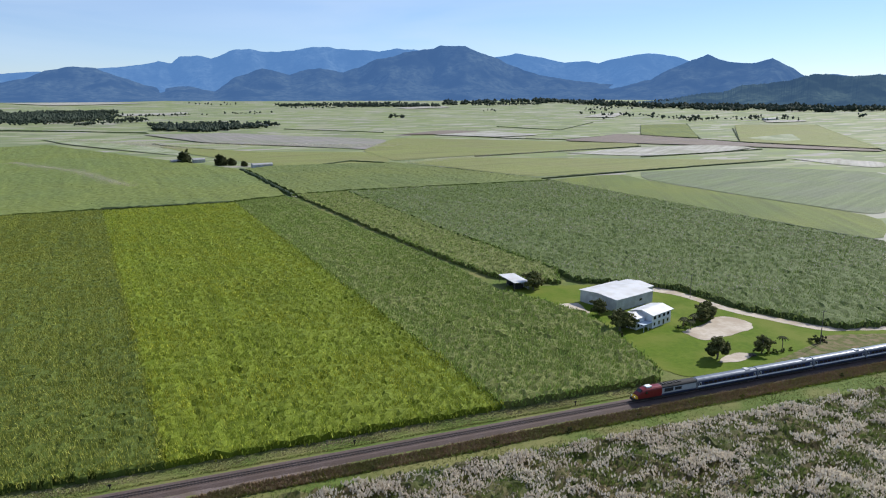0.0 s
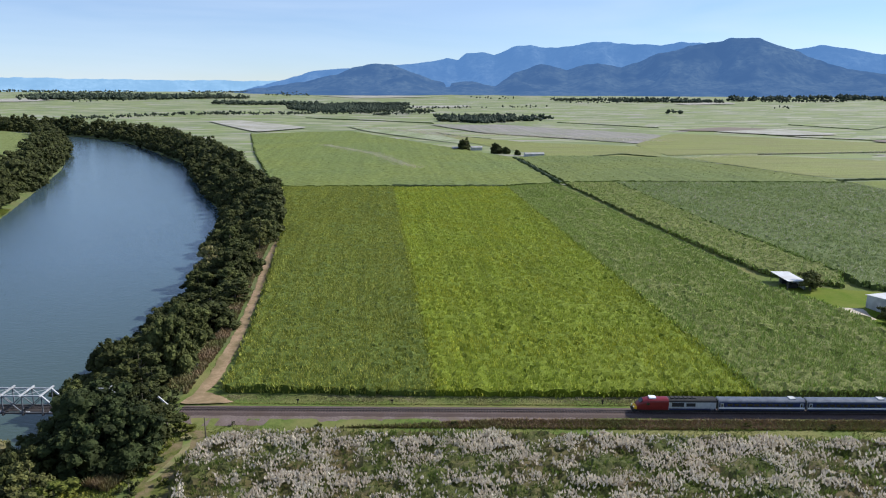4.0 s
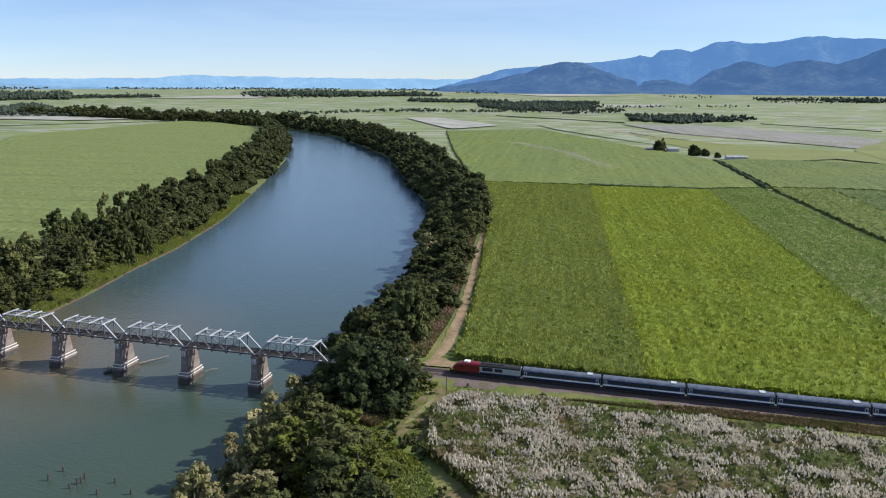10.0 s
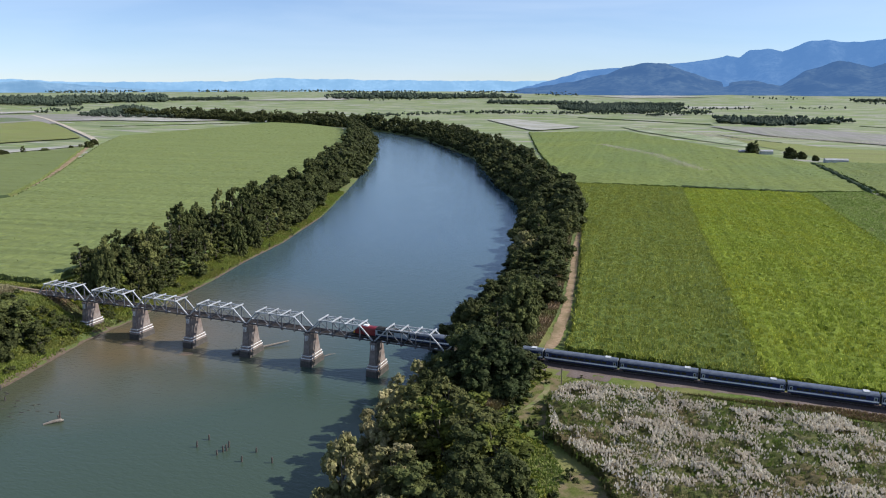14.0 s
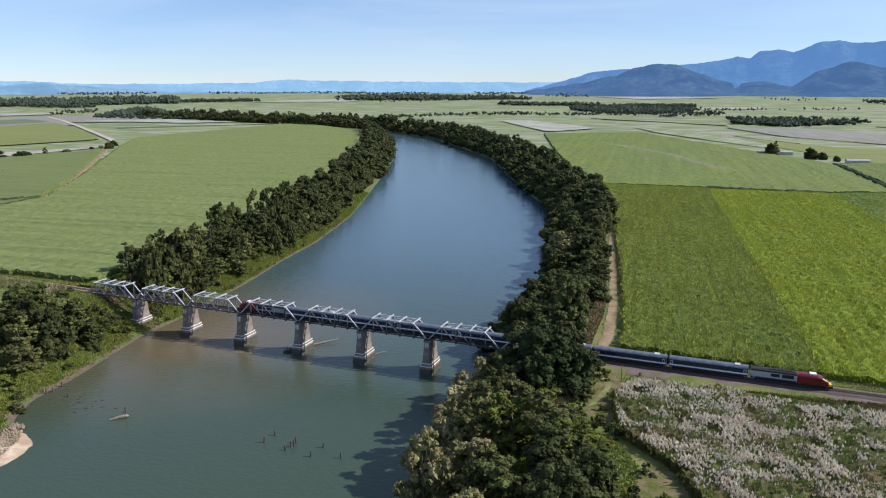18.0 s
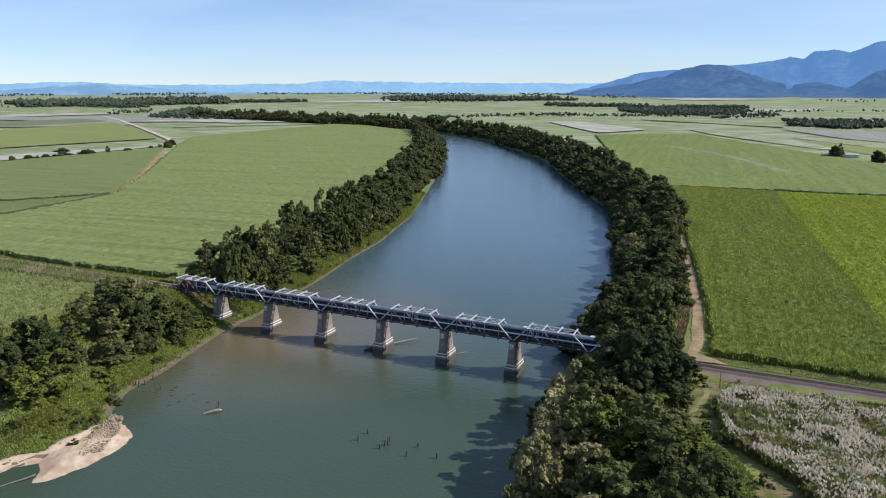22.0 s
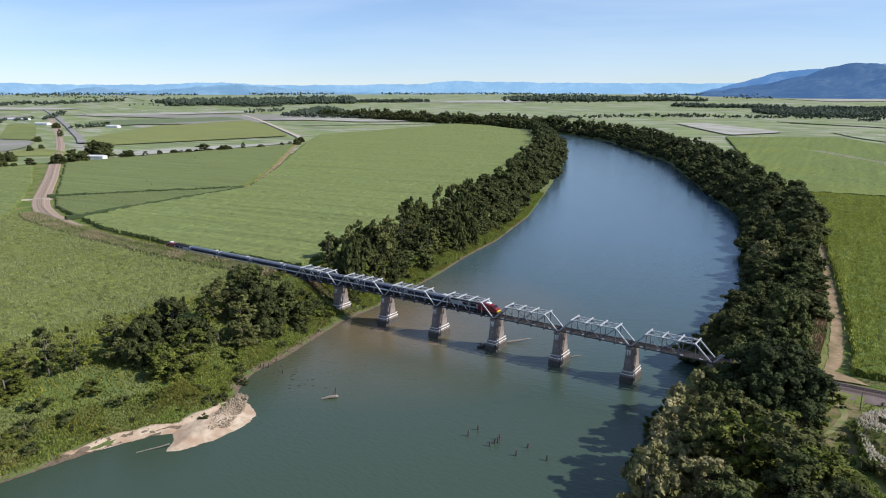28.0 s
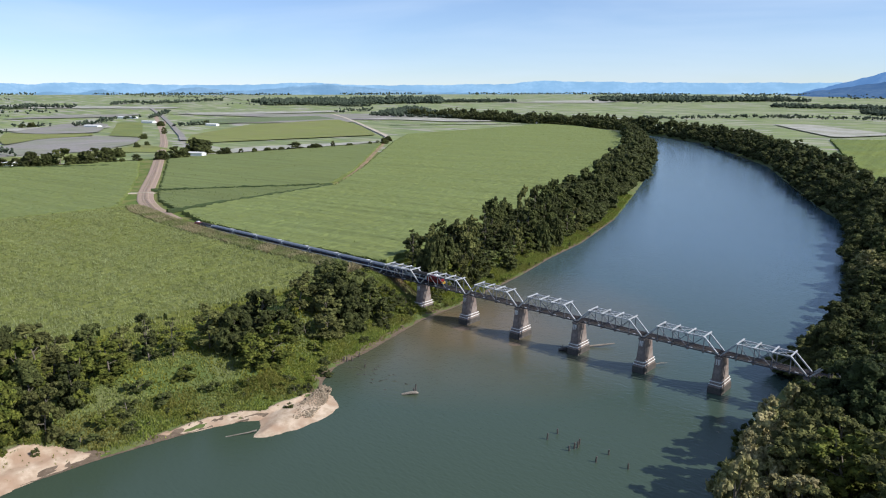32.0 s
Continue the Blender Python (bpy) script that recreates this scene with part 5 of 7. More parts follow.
def west_bank():
    rng = random.Random(9)
    # upstream of the bridge, standing back from a grass slope
    for x, y, d in band(LEFT_BANK, 11, 30, 10.2, 15, 210, -1, 12):
        roll = rng.random()
        kind, k = ("olive", rng.randrange(2)) if roll < .07 else ("tall", rng.randrange(2)) if roll < .2 else ("large", rng.randrange(2)) if roll < .42 else ("creeper", 0) if roll < .5 and d < 14 else ("bank", rng.randrange(6))
        up = 0.8 if d < 12 else 1.05 if d < 23 else 1.1
        grow(kind, k, x, y, up * rng.uniform(12, 25), rng.uniform(5.0, 7.4) * (.7 if kind == "tall" else 1.1 if kind == "large" else 1), rng.uniform(0, 360))
    grow("bank", 1, -8, 34, 15, 6)
    # downstream: clumps on the bank, tall trees along the cane
    for kind, k, x, y, h, r in (("large", 0, 12, -37, 16, 9.5), ("olive", 0, 16, -58, 15, 7), ("olive", 1, 34, -58, 12, 6.6), ("large", 1, 28, -42, 16, 8), ("bank", 3, 24, -27, 15, 6.5), ("bank", 5, 20, -46, 17, 7.5), ("bank", 1, 31, -27, 11, 5), ("olive", 1, 26, -52, 13, 6),
                                ("bank", 4, 12, -22, 11, 5.5), ("bank", 1, 25, -82, 17, 7), ("olive", 0, 28, -104, 15, 6), ("large", 0, 34, -98, 14.5, 7), ("creeper", 0, 41, -89, 14, 6.8), ("creeper", 1, 45, -99, 10.5, 5.6), ("bank", 4, 30, -74, 13, 5),
                                ("tall", 0, 24, -123, 16.5, 3.4), ("tall", 1, 26, -116, 14, 3.4), ("tall", 1, 20, -121, 12, 3), ("olive", 1, 19, -129, 12.5, 4.4), ("bank", 2, 16, -139, 15, 5.2), ("creeper", 1, 25, -136, 12, 5.6), ("creeper", 0, 29, -147, 16, 5), ("bank", 0, 31, -149, 13, 4.4),
                                ("olive", 0, 4, -149, 16, 7), ("large", 1, 12, -160, 18, 7), ("creeper", 1, 23, -159, 18, 6), ("olive", 0, 22, -166, 19, 5.4), ("olive", 0, 36, -159, 15, 5), ("creeper", 0, 32, -167, 17, 5), ("olive", 1, 20, -150, 16, 5), ("creeper", 0, 35, -171, 11, 3.4), ("bank", 3, 29, -160, 17, 5.2),
                                ("bank", 0, 10, -172, 17, 7), ("bank", 4, 24, -178, 17, 7), ("bank", 2, 34, -181, 14, 5.5), ("bank", 5, -12, -158, 14, 6)):
        grow(kind, k, x, y, h, r, 61 * y)
    # bushes and rank shrubs on the slope
    for x, y, h, r in ((59, -93, 2.6, 2.8), (52, -76, 3, 3), (46, -70, 2.6, 2.6), (43, -153, 4, 4.6), (41, -145, 4, 4.4), (46, -140, 2.6, 3), (41, -128, 3, 3.4), (36, -118, 3.4, 4), (44, -114, 2.6, 3.4), (34, -132, 4, 4.2), (38, -68, 4, 3.6), (30, -66, 5, 4), (24, -70, 5, 4),
                       (50, -104, 2.6, 3), (52, -90, 2.4, 2.6), (39, -138, 3.2, 3.6), (20, -112, 5, 4), (14, -96, 5, 4.4), (18, -90, 5, 4), (8, -112, 4, 4), (36, -30, 2.4, 2.2), (40, -46, 2.4, 2.2), (28, -14, 3, 2.8), (22, -13, 3.4, 3), (14, -12, 3.6, 3), (4, -16, 4, 3.2), (-4, -18, 4, 3.2),
                       (26, 11, 2.6, 2.4), (18, 12, 3, 3), (8, 12, 3.4, 3), (20, 26, 3, 3), (12, 20, 4, 3.4), (-4, 16, 4, 3.4), (22, 44, 2.6, 2.6), (16, 62, 2.6, 2.6), (13, 86, 2.4, 2.4)):
        grow("bush", int(abs(x * 3 + y)) % 3, x, y, h, r, 37 * x)
    for x, y, d in band(LEFT_BANK, 2.2, 20, 7.0, -190, 240, -1, 14):
        if -6 < y < 10 or rng.random() < 0.62 or y > 20 and d > 9:
            continue
        plant("bush", rng.randrange(3), x, y, rng.uniform(0, 360), rng.uniform(0.3, 0.8))


def upstream_woods():
    far = np.random.RandomState(31)
    for x, y, d in band(RIGHT_BANK, 3, 34, 11.2, 220, 470, 1, 15):
        shell(x, y, far.uniform(0.42, 1.12) * (13 if d < 5 else 20), far.uniform(5.2, 8.2), far, 22, .33)
    for x, y, d in band(LEFT_BANK, 9, 31, 11, 208, 470, -1, 16):
        shell(x, y, far.uniform(0.42, 1.08) * (14 if d < 12 else 23), far.uniform(5.0, 7.6), far, 22, .33)


east_bank()
west_bank()
upstream_woods()


forest(11, [(253, 1646), (377, 1548), (459, 1645), (525, 1660), (500, 1720), (280, 1720)])
forest(14, [(-124, 2051), (18, 2044), (148, 2314), (-60, 2380), (-260, 2240)])
forest(26, [(-2441, 1608), (-2138, 1435), (-1771, 2049), (-2096, 2416)])
forest(15, [(-1373, 1260), (-1237, 1444), (-1560, 1676), (-1500, 1500)])
forest(28, [(-1378, 2603), (-941, 2779), (-636, 3117), (-1341, 3083)])
forest(15, [(-587, 2476), (-236, 2502), (-200, 2560), (-600, 2560)])
forest(24, [(1407, 2748), (1894, 2850), (2021, 2074), (2249, 1668), (2418, 1469), (2640, 1540), (2420, 1900), (2170, 2250), (2040, 2960), (1450, 2900)])
forest(15, [(950, 2785), (1350, 2627), (1370, 2700), (960, 2840)])


def far_woods():
    """Distant tree belts as masses of leaf clumps."""
    rng = np.random.RandomState(77)
    v = leaf_cloud(rng, FAR_CLUMPS, 5, 0.42, heart=BALL)
    me = mesh_from("river_woods", v[0], v[1], [M_LEAF])
    tagged(new("river_woods", me), "dense dark trees lining the river upstream", "woods", kind="stuff")
    FAR_CLUMPS.clear()
    for line, side in ((RIGHT_BANK, 1), (LEFT_BANK, -1)):
        for x, y, d in band(line, 4, 42, 12.5, 470, 1700, side, 21):
            shell(x, y, rng.uniform(9, 26) * (.75 if d < 8 else 1), rng.uniform(6.0, 9.5), rng, 10, .38)
    v = leaf_cloud(rng, FAR_CLUMPS, 0.8, .8, heart=(ICO, ICO_F))
    me = mesh_from("bend_woods", v[0], v[1], [M_LEAF])
    tagged(new("bend_woods", me), "dark trees round the far river bend", "woods", kind="stuff")
    FAR_CLUMPS.clear()
    for w, line in BELTS:
        for x, y in dense(line, 9, 0):
            for _ in range(max(1, int(w / 5))):
                if rng.rand() < 0.85:
                    up = 1.2 if math.hypot(x, y) > 2000 else 1.0
                    mass(x + rng.uniform(-4, 4), y + rng.uniform(-.6, .6) * w * 1.5, up * rng.uniform(8, 15), up * rng.uniform(4, 7), rng)
    for gap, poly in FORESTS:
        p = np.array(poly)
        area = 0.5 * abs(np.dot(p[:, 0], np.roll(p[:, 1], 1)) - np.dot(p[:, 1], np.roll(p[:, 0], 1)))
        up = 0.55 + 0.45 * gap / 11
        for x, y in points_in(poly, int(area / gap ** 2), int(abs(poly[0][0]))):
            mass(x, y, up * rng.uniform(7, 12), up * rng.uniform(8, 12), rng, 3)
    for _ in range(34):
        # shelter belts scattered over the far plain
        r, a = rng.uniform(2200, 4200), math.radians(rng.uniform(-58, 82))
        cx, cy = 240 - r * math.sin(a), -190 + r * math.cos(a)
        d = a + rng.normal(0, 0.3)
        for s in np.arange(0, rng.uniform(40, 420), 13):
            if rng.rand() < 0.8:
                mass(cx + s * math.cos(d), cy + s * math.sin(d), rng.uniform(9, 17), rng.uniform(5, 9), rng, 2)
    for a0, a1, r in ((-62, -20, 4150), (-30, 14, 4330), (-56, -34, 3500), (6, 30, 4250), (26, 50, 4380), (46, 66, 4200), (58, 82, 4350)):
        # low woods along the foot of the hills
        for a in np.radians(np.arange(a0, a1, .16)):
            q = r + 60 * math.sin(a * 37) + rng.uniform(-40, 40)
            if math.sin(a * 23 + r) > -.75:
                mass(240 - q * math.sin(a), -190 + q * math.cos(a), rng.uniform(9, 15), rng.uniform(7, 12), rng, 2)
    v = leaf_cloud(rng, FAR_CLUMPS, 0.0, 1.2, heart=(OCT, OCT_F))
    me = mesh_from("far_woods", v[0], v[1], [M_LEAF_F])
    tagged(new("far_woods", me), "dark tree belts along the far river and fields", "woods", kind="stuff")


far_woods()
far_farmland()


# ---- railway ----
def ribbon(name, line, section, lift, material, label, category, kind="structure"):
    """Sweeps a cross-section (offset, height) along a ground line."""
    q = dense(line, 6)
    g = ground_z(q[:, 0], q[:, 1]) if lift is None else np.full(len(q), lift)
    v = np.stack([np.concatenate([offset_line(q, o), (g + h)[:, None]], 1) for o, h in section], 1)
    n, k = v.shape[:2]
    i = np.arange(n * k).reshape(n, k)
    faces = np.stack([i[:-1, :-1], i[:-1, 1:], i[1:, 1:], i[1:, :-1]], -1).reshape(-1, 4)
    return tagged(new(name, mesh_from(name, v.reshape(-1, 3), faces, [material])), label, category, kind=kind)


EAST = [(1500, Y_RAIL), (211, Y_RAIL)]
WEST = [(1, Y_RAIL)] + RAIL_LINE[1:]
for line in (EAST, WEST):
    q = dense(line, 6)
    ribbon("ballast", line, [(-3.4, -0.15), (-2.0, 0.45), (2.0, 0.45), (3.4, -0.15)], None, M_BALLAST if line is EAST else M_BALLAST_W, "reddish grey stone ballast under the track", "railway")


def lane(label, line, width, material, high=0.35):
    w = width / 2
    ribbon("farm_lane", line, [(-w - .8, -.2), (-w, high), (w, high), (w + .8, -.2)], None, material, label, "road")


lane("bare pinkish earth shoulder of the western railway", [(-205, 8.4), (-256, 20), (-300, 36), (-340, 56), (-466, 128), (-870, 350), (-1172, 505), (-1900, 860)], 11, M_BALLAST_W, .12)
lane("brown dirt lane between cane fields", [(-254, 186), (-260, 196), (-341, 294), (-605, 586), (-640, 625)], 5, M_DIRT, .3)
lane("pale dirt lane through the far fields", [(-640, 625), (-700, 690), (-746, 727), (-876, 822), (-1120, 994), (-1331, 1133), (-1500, 1230)], 9, M_PALE, 2.3)
lane("grey sealed road beside the railway", [(-900, 400), (-1031, 469), (-1401, 646), (-1781, 820), (-2200, 1000)], 11, M_ROAD, 2.3)
lane("dirt level crossing over the railway", [(-362, 34), (-351, 49), (-339, 60), (-326, 61)], 5, M_PALE, .55)


def rails():
    for off in (-0.535, 0.535):
        for line, z in ((EAST, None), (WEST, None), ([(211.5, Y_RAIL), (0.5, Y_RAIL)], Z_RAIL)):
            q = dense(line, 6)
            g = ground_z(q[:, 0], q[:, 1]) + 0.7 if z is None else np.full(len(q), z)
            v = np.stack([np.concatenate([offset_line(q, off + o), (g + h)[:, None]], 1) for o, h in ((-.06, -.16), (-.04, 0), (.04, 0), (.06, -.16))], 1)
            n, k = v.shape[:2]
            i = np.arange(n * k).reshape(n, k)
            faces = np.stack([i[:-1, :-1], i[:-1, 1:], i[1:, 1:], i[1:, :-1]], -1).reshape(-1, 4)
            tagged(new("rail", mesh_from("rail", v.reshape(-1, 3), faces, [M_RAIL])), "worn steel rail", "rail", "rails", "structure")


rails()


def sleepers():
    """Timber sleepers along both banks, joined."""
    bm = bmesh.new()
    for x0, x1 in ((213, 480), (-130, 0)):
        for x in np.arange(x0, x1, 0.75):
            z = 1.19
            box(bm, x, Y_RAIL - 1.05, z, x + 0.24, Y_RAIL + 1.05, z + 0.11)
    ob = part("sleepers", bm, M_TIMBER, None)
    tagged(ob, "weathered timber sleepers in ballast", "sleepers", kind="stuff")


sleepers()


# ---- bridge ----
def truss_span(x0, first=None):
    """A through truss: two side trusses with inclined end posts, top struts and bracing, on deck beams."""
    p = SPAN / 5
    root = thing("bridge_span", "silver painted steel through-truss bridge span", "bridge", "bridge spans", (x0, 0, 0))
    e = 0.35
    bx = [e, p, 2 * p, 3 * p, 4 * p, SPAN - e]
    for y, side in ((Y_NEAR, "near"), (Y_FAR, "far")):
        for a, b in ((0, 1), (5, 4)):
            bm = bmesh.new()
            bar(bm, (bx[a], y, Z_CHORD), (bx[b], y, Z_TOP), 0.4, 0.42, (0, 1, 0))
            part("end_post", bm, M_STEEL, root)
        bm = bmesh.new()
        bar(bm, (bx[1] - .1, y, Z_TOP), (bx[4] + .1, y, Z_TOP), 0.36, 0.34)
        part("top_chord", bm, M_STEEL, root)
        bm = bmesh.new()
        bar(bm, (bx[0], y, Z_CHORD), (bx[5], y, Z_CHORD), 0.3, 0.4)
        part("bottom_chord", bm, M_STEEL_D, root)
        for k in (1, 2, 3, 4):
            bm = bmesh.new()
            bar(bm, (bx[k], y, Z_CHORD), (bx[k], y, Z_TOP), 0.24, 0.26, (0, 1, 0))
            part("post", bm, M_STEEL_P, root)
        for a, b in ((1, 2), (4, 3), (2, 3), (3, 2)):
            bm = bmesh.new()
            bar(bm, (bx[a], y, Z_TOP), (bx[b], y, Z_CHORD), 0.16, 0.26, (0, 1, 0))
            part("diagonal", bm, M_STEEL_P, root)
    for k in (1, 2, 3, 4):
        bm = bmesh.new()
        bar(bm, (bx[k], Y_NEAR - 1.0, Z_TOP + .26), (bx[k], Y_FAR + 1.2, Z_TOP + .26), 0.38, 0.36)
        part("top_strut", bm, M_STEEL, root)
    for a, b in ((1, 2), (2, 3), (3, 4)):
        for s in (0, 1):
            bm = bmesh.new()
            ya, yb = (Y_NEAR, Y_FAR) if s else (Y_FAR, Y_NEAR)
            bar(bm, (bx[a], ya, Z_TOP + .05), (bx[b], yb, Z_TOP + .05 + 0.03 * s), 0.12, 0.1)
            part("top_brace", bm, M_STEEL, root)
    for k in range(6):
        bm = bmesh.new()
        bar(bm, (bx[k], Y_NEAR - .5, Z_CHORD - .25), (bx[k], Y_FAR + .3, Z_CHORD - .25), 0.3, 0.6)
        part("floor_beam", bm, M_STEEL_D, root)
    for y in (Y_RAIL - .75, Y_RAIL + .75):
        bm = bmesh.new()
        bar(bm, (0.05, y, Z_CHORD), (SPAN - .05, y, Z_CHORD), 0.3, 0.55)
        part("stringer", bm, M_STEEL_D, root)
    first = part("sleeper", boxes((0, Y_RAIL - 1.3, Z_CHORD + .275, 0.26, Y_RAIL + 1.3, Z_CHORD + .4)), M_TIMBER, root)
    first.location.x = 0.2
    for x in np.arange(0.75, SPAN - .2, 0.55):
        one = new("sleeper", first.data)
        one.parent, one.location = root, (x, 0, 0)
    part("walkway", boxes((.3, Y_RAIL - 2.15, Z_CHORD + .3, SPAN - .3, Y_RAIL - 1.45, Z_CHORD + .36)), M_TIMBER, root, "dark plank walkway beside the track")
    for x in (3.2, 9.0, 16.4, 22.6):
        part("cover_plate", boxes((x, Y_RAIL - 2.32, Z_CHORD + .12, x + 1.1, Y_RAIL - 2.2, Z_CHORD + .4)), M_WHITE, root, "pale cover plate on the deck edge")
    return root


def pier(x):
    """A tapered concrete pier with a stepped, wet foot."""
    root = thing("bridge_pier", "tapered concrete bridge pier with white stains and dark wet foot", "pier", "bridge piers", (x, Y_RAIL, 0))

    def frustum(z0, z1, a0, b0, a1, b1):
        bm = bmesh.new()
        lo = [bm.verts.new((sx * a0, sy * b0, z0)) for sx, sy in ((-1, -1), (1, -1), (1, 1), (-1, 1))]
        hi = [bm.verts.new((sx * a1, sy * b1, z1)) for sx, sy in ((-1, -1), (1, -1), (1, 1), (-1, 1))]
        bm.faces.new(lo[::-1]), bm.faces.new(hi)
        for k in range(4):
            j = (k + 1) % 4
            bm.faces.new((lo[k], lo[j], hi[j], hi[k]))
        bmesh.ops.bevel(bm, geom=[e for e in bm.edges if abs(e.verts[0].co.z - e.verts[1].co.z) > .5], offset=0.35, segments=2, affect="EDGES")
        return bm

    part("shaft", frustum(-7.7, -0.35, 1.55, 3.7, 1.15, 3.0), M_CONC, root)
    part("cap", frustum(-0.4, 0.28, 1.4, 3.2, 1.4, 3.2), M_CONC, root, "pale concrete bearing cap")
    part("upper_step", frustum(-8.7, -7.6, 1.9, 4.15, 1.82, 4.0), M_CONC, root)
    part("lower_step", frustum(-9.8, -8.65, 2.1, 4.45, 2.0, 4.3), M_CONC, root)
    part("lime_band", frustum(-8.98, -8.7, 2.06, 4.39, 2.03, 4.35), M_STAIN, root, "white lime band on the lower step")
    part("lime_band", frustum(-7.98, -7.7, 1.9, 4.1, 1.87, 4.06), M_STAIN, root, "white lime band on the upper step")
    part("foot", frustum(-16.5, -9.7, 2.55, 4.95, 2.3, 4.65), M_WET, root, "dark wet pier foot")
    bm = bmesh.new()
    for k, (y, w, h) in enumerate(((-1.2, .35, 2.8), (-.6, .3, 4.2), (0.1, .28, 2.2), (.7, .32, 3.1))):
        zz = -0.5
        a = [(-1.18, y - w / 2, zz), (-1.18, y + w / 2, zz), (-1.18 - 0.049 * h, y + .05, zz - h)]
        bm.faces.new([bm.verts.new(p) for p in a])
    for k, (x2, w, h) in enumerate(((-.5, .5, 3.4), (0.1, .4, 4.6), (.5, .3, 2.4))):
        a = [(x2 - w / 2, -3.03, -0.5), (x2 + w / 2, -3.03, -0.5), (x2, -3.03 - .087 * h, -0.5 - h)]
        bm.faces.new([bm.verts.new(p) for p in a])
    part("stain", bm, M_STAIN, root, "white lime streaks")
    return root


span = truss_span(0)
for k in range(1, N_SPAN):
    copy_thing(span, pose(k * SPAN, 0, 0))
for k in range(0, N_SPAN + 1):
    pier(k * SPAN)


# ---- train ----
def car_section(w, z0, z1):
    """Half-round roofed body section, from one sill over the roof to the other."""
    s = [(-w, z0), (-w - .03, z0 + .8), (-w, z1 - .75), (-w * .93, z1 - .38), (-w * .7, z1 - .1), (-w * .3, z1)]
    return s + [(-y, z) for y, z in s[::-1]]


def loft(bm, sections, close=True):
    rings = [[bm.verts.new((x, y, z)) for y, z in sec] for x, sec in sections]
    for a, b in zip(rings, rings[1:]):
        for k in range(len(a) - 1):
            bm.faces.new((a[k], b[k], b[k + 1], a[k + 1]))
        bm.faces.new((a[-1], b[-1], b[0], a[0]))
    if close:
        bm.faces.new(rings[0]), bm.faces.new(rings[-1][::-1])
    bmesh.ops.recalc_face_normals(bm, faces=bm.faces)


CAR, POWER, W_CAR, Z_SILL, Z_ROOF = 23.3, 22.0, 1.42, 1.0, 3.85


def bogie(parent, x):
    root = new("bogie")
    root.parent, root.location = parent, (x, 0, 0)
    part("frame", boxes((-1.7, -1.0, .38, 1.7, -.85, .75), (-1.7, .85, .38, 1.7, 1.0, .75), (-.3, -.9, .4, .3, .9, .7)), M_BLACK, root)
    for wx in (-1.15, 1.15):
        for wy in (-.58, .5):
            bm = bmesh.new()
            tube(bm, [(wx, wy, .43), (wx, wy + .1, .43)], [.43, .43], 14)
            part("wheel", bm, M_BLACK, root)


def passenger_car(label):
    root = thing("railway_car", label, "railway carriage", "passenger cars")
    bm = bmesh.new()
    sec = car_section(W_CAR, Z_SILL, Z_ROOF)
    loft(bm, [(0.35, sec), (CAR - .35, sec)])
    part("body", bm, M_SILV, root)
    bm = bmesh.new()
    up = [(y * 1.006, z + .012) for y, z in sec if z > Z_ROOF - .8]
    rings = [[bm.verts.new((x, y, z)) for y, z in up] for x in (.34, CAR - .34)]
    for k in range(len(up) - 1):
        bm.faces.new((rings[0][k], rings[1][k], rings[1][k + 1], rings[0][k + 1]))
    part("roof", bm, M_ROOF, root)
    for s in (-1, 1):
        y0, y1 = sorted((s * (W_CAR + .03), s * (W_CAR + .055)))
        part("window_band", boxes((0.4, y0, 1.88, CAR - .4, y1, 3.2)), M_NAVY, root, "navy window band")
        y0, y1 = sorted((s * (W_CAR + .05), s * (W_CAR + .062)))
        part("lower_panel", boxes((0.4, y0, .98, CAR - .4, y1, 1.38)), M_NAVY, root, "navy lower body panel")
        part("stripe", boxes((0.4, y0, 1.44, CAR - .4, y1, 1.82)), M_WHITE, root, "white waist stripe")
        for x in np.arange(2.6, CAR - 3.2, 1.75):
            part("window", boxes((x, y0, 2.15, x + 1.35, y1, 2.8)), M_GLASS, root)
        y0, y1 = sorted((s * (W_CAR + .02), s * (W_CAR + .06)))
        for x in (.75, CAR - 1.65):
            d = part("door", boxes((x, y0, 1.15, x + .85, y1, 3.0)), M_SILV, root)
            y2, y3 = sorted((s * (W_CAR + .06), s * (W_CAR + .07)))
            part("door_window", boxes((x + .2, y2, 2.0, x + .65, y3, 2.75)), M_GLASS, d)
    part("skirt", boxes((3.9, -1.3, .35, CAR - 3.9, 1.3, Z_SILL)), M_BLACK, root, "black underframe equipment")
    part("floor", boxes((.3, -1.38, .85, CAR - .3, 1.38, 1.02)), M_BLACK, root)
    part("gangway", boxes((-.3, -.75, 1.1, .36, .75, 3.3)), M_BLACK, root, "black gangway bellows")
    part("roof_unit", boxes((CAR - 4.2, -.85, Z_ROOF - .12, CAR - 2.6, .85, Z_ROOF + .2)), M_SHED, root, "pale grey roof air conditioner")
    for x in (3.0, CAR - 3.0):
        bogie(root, x)
    return root


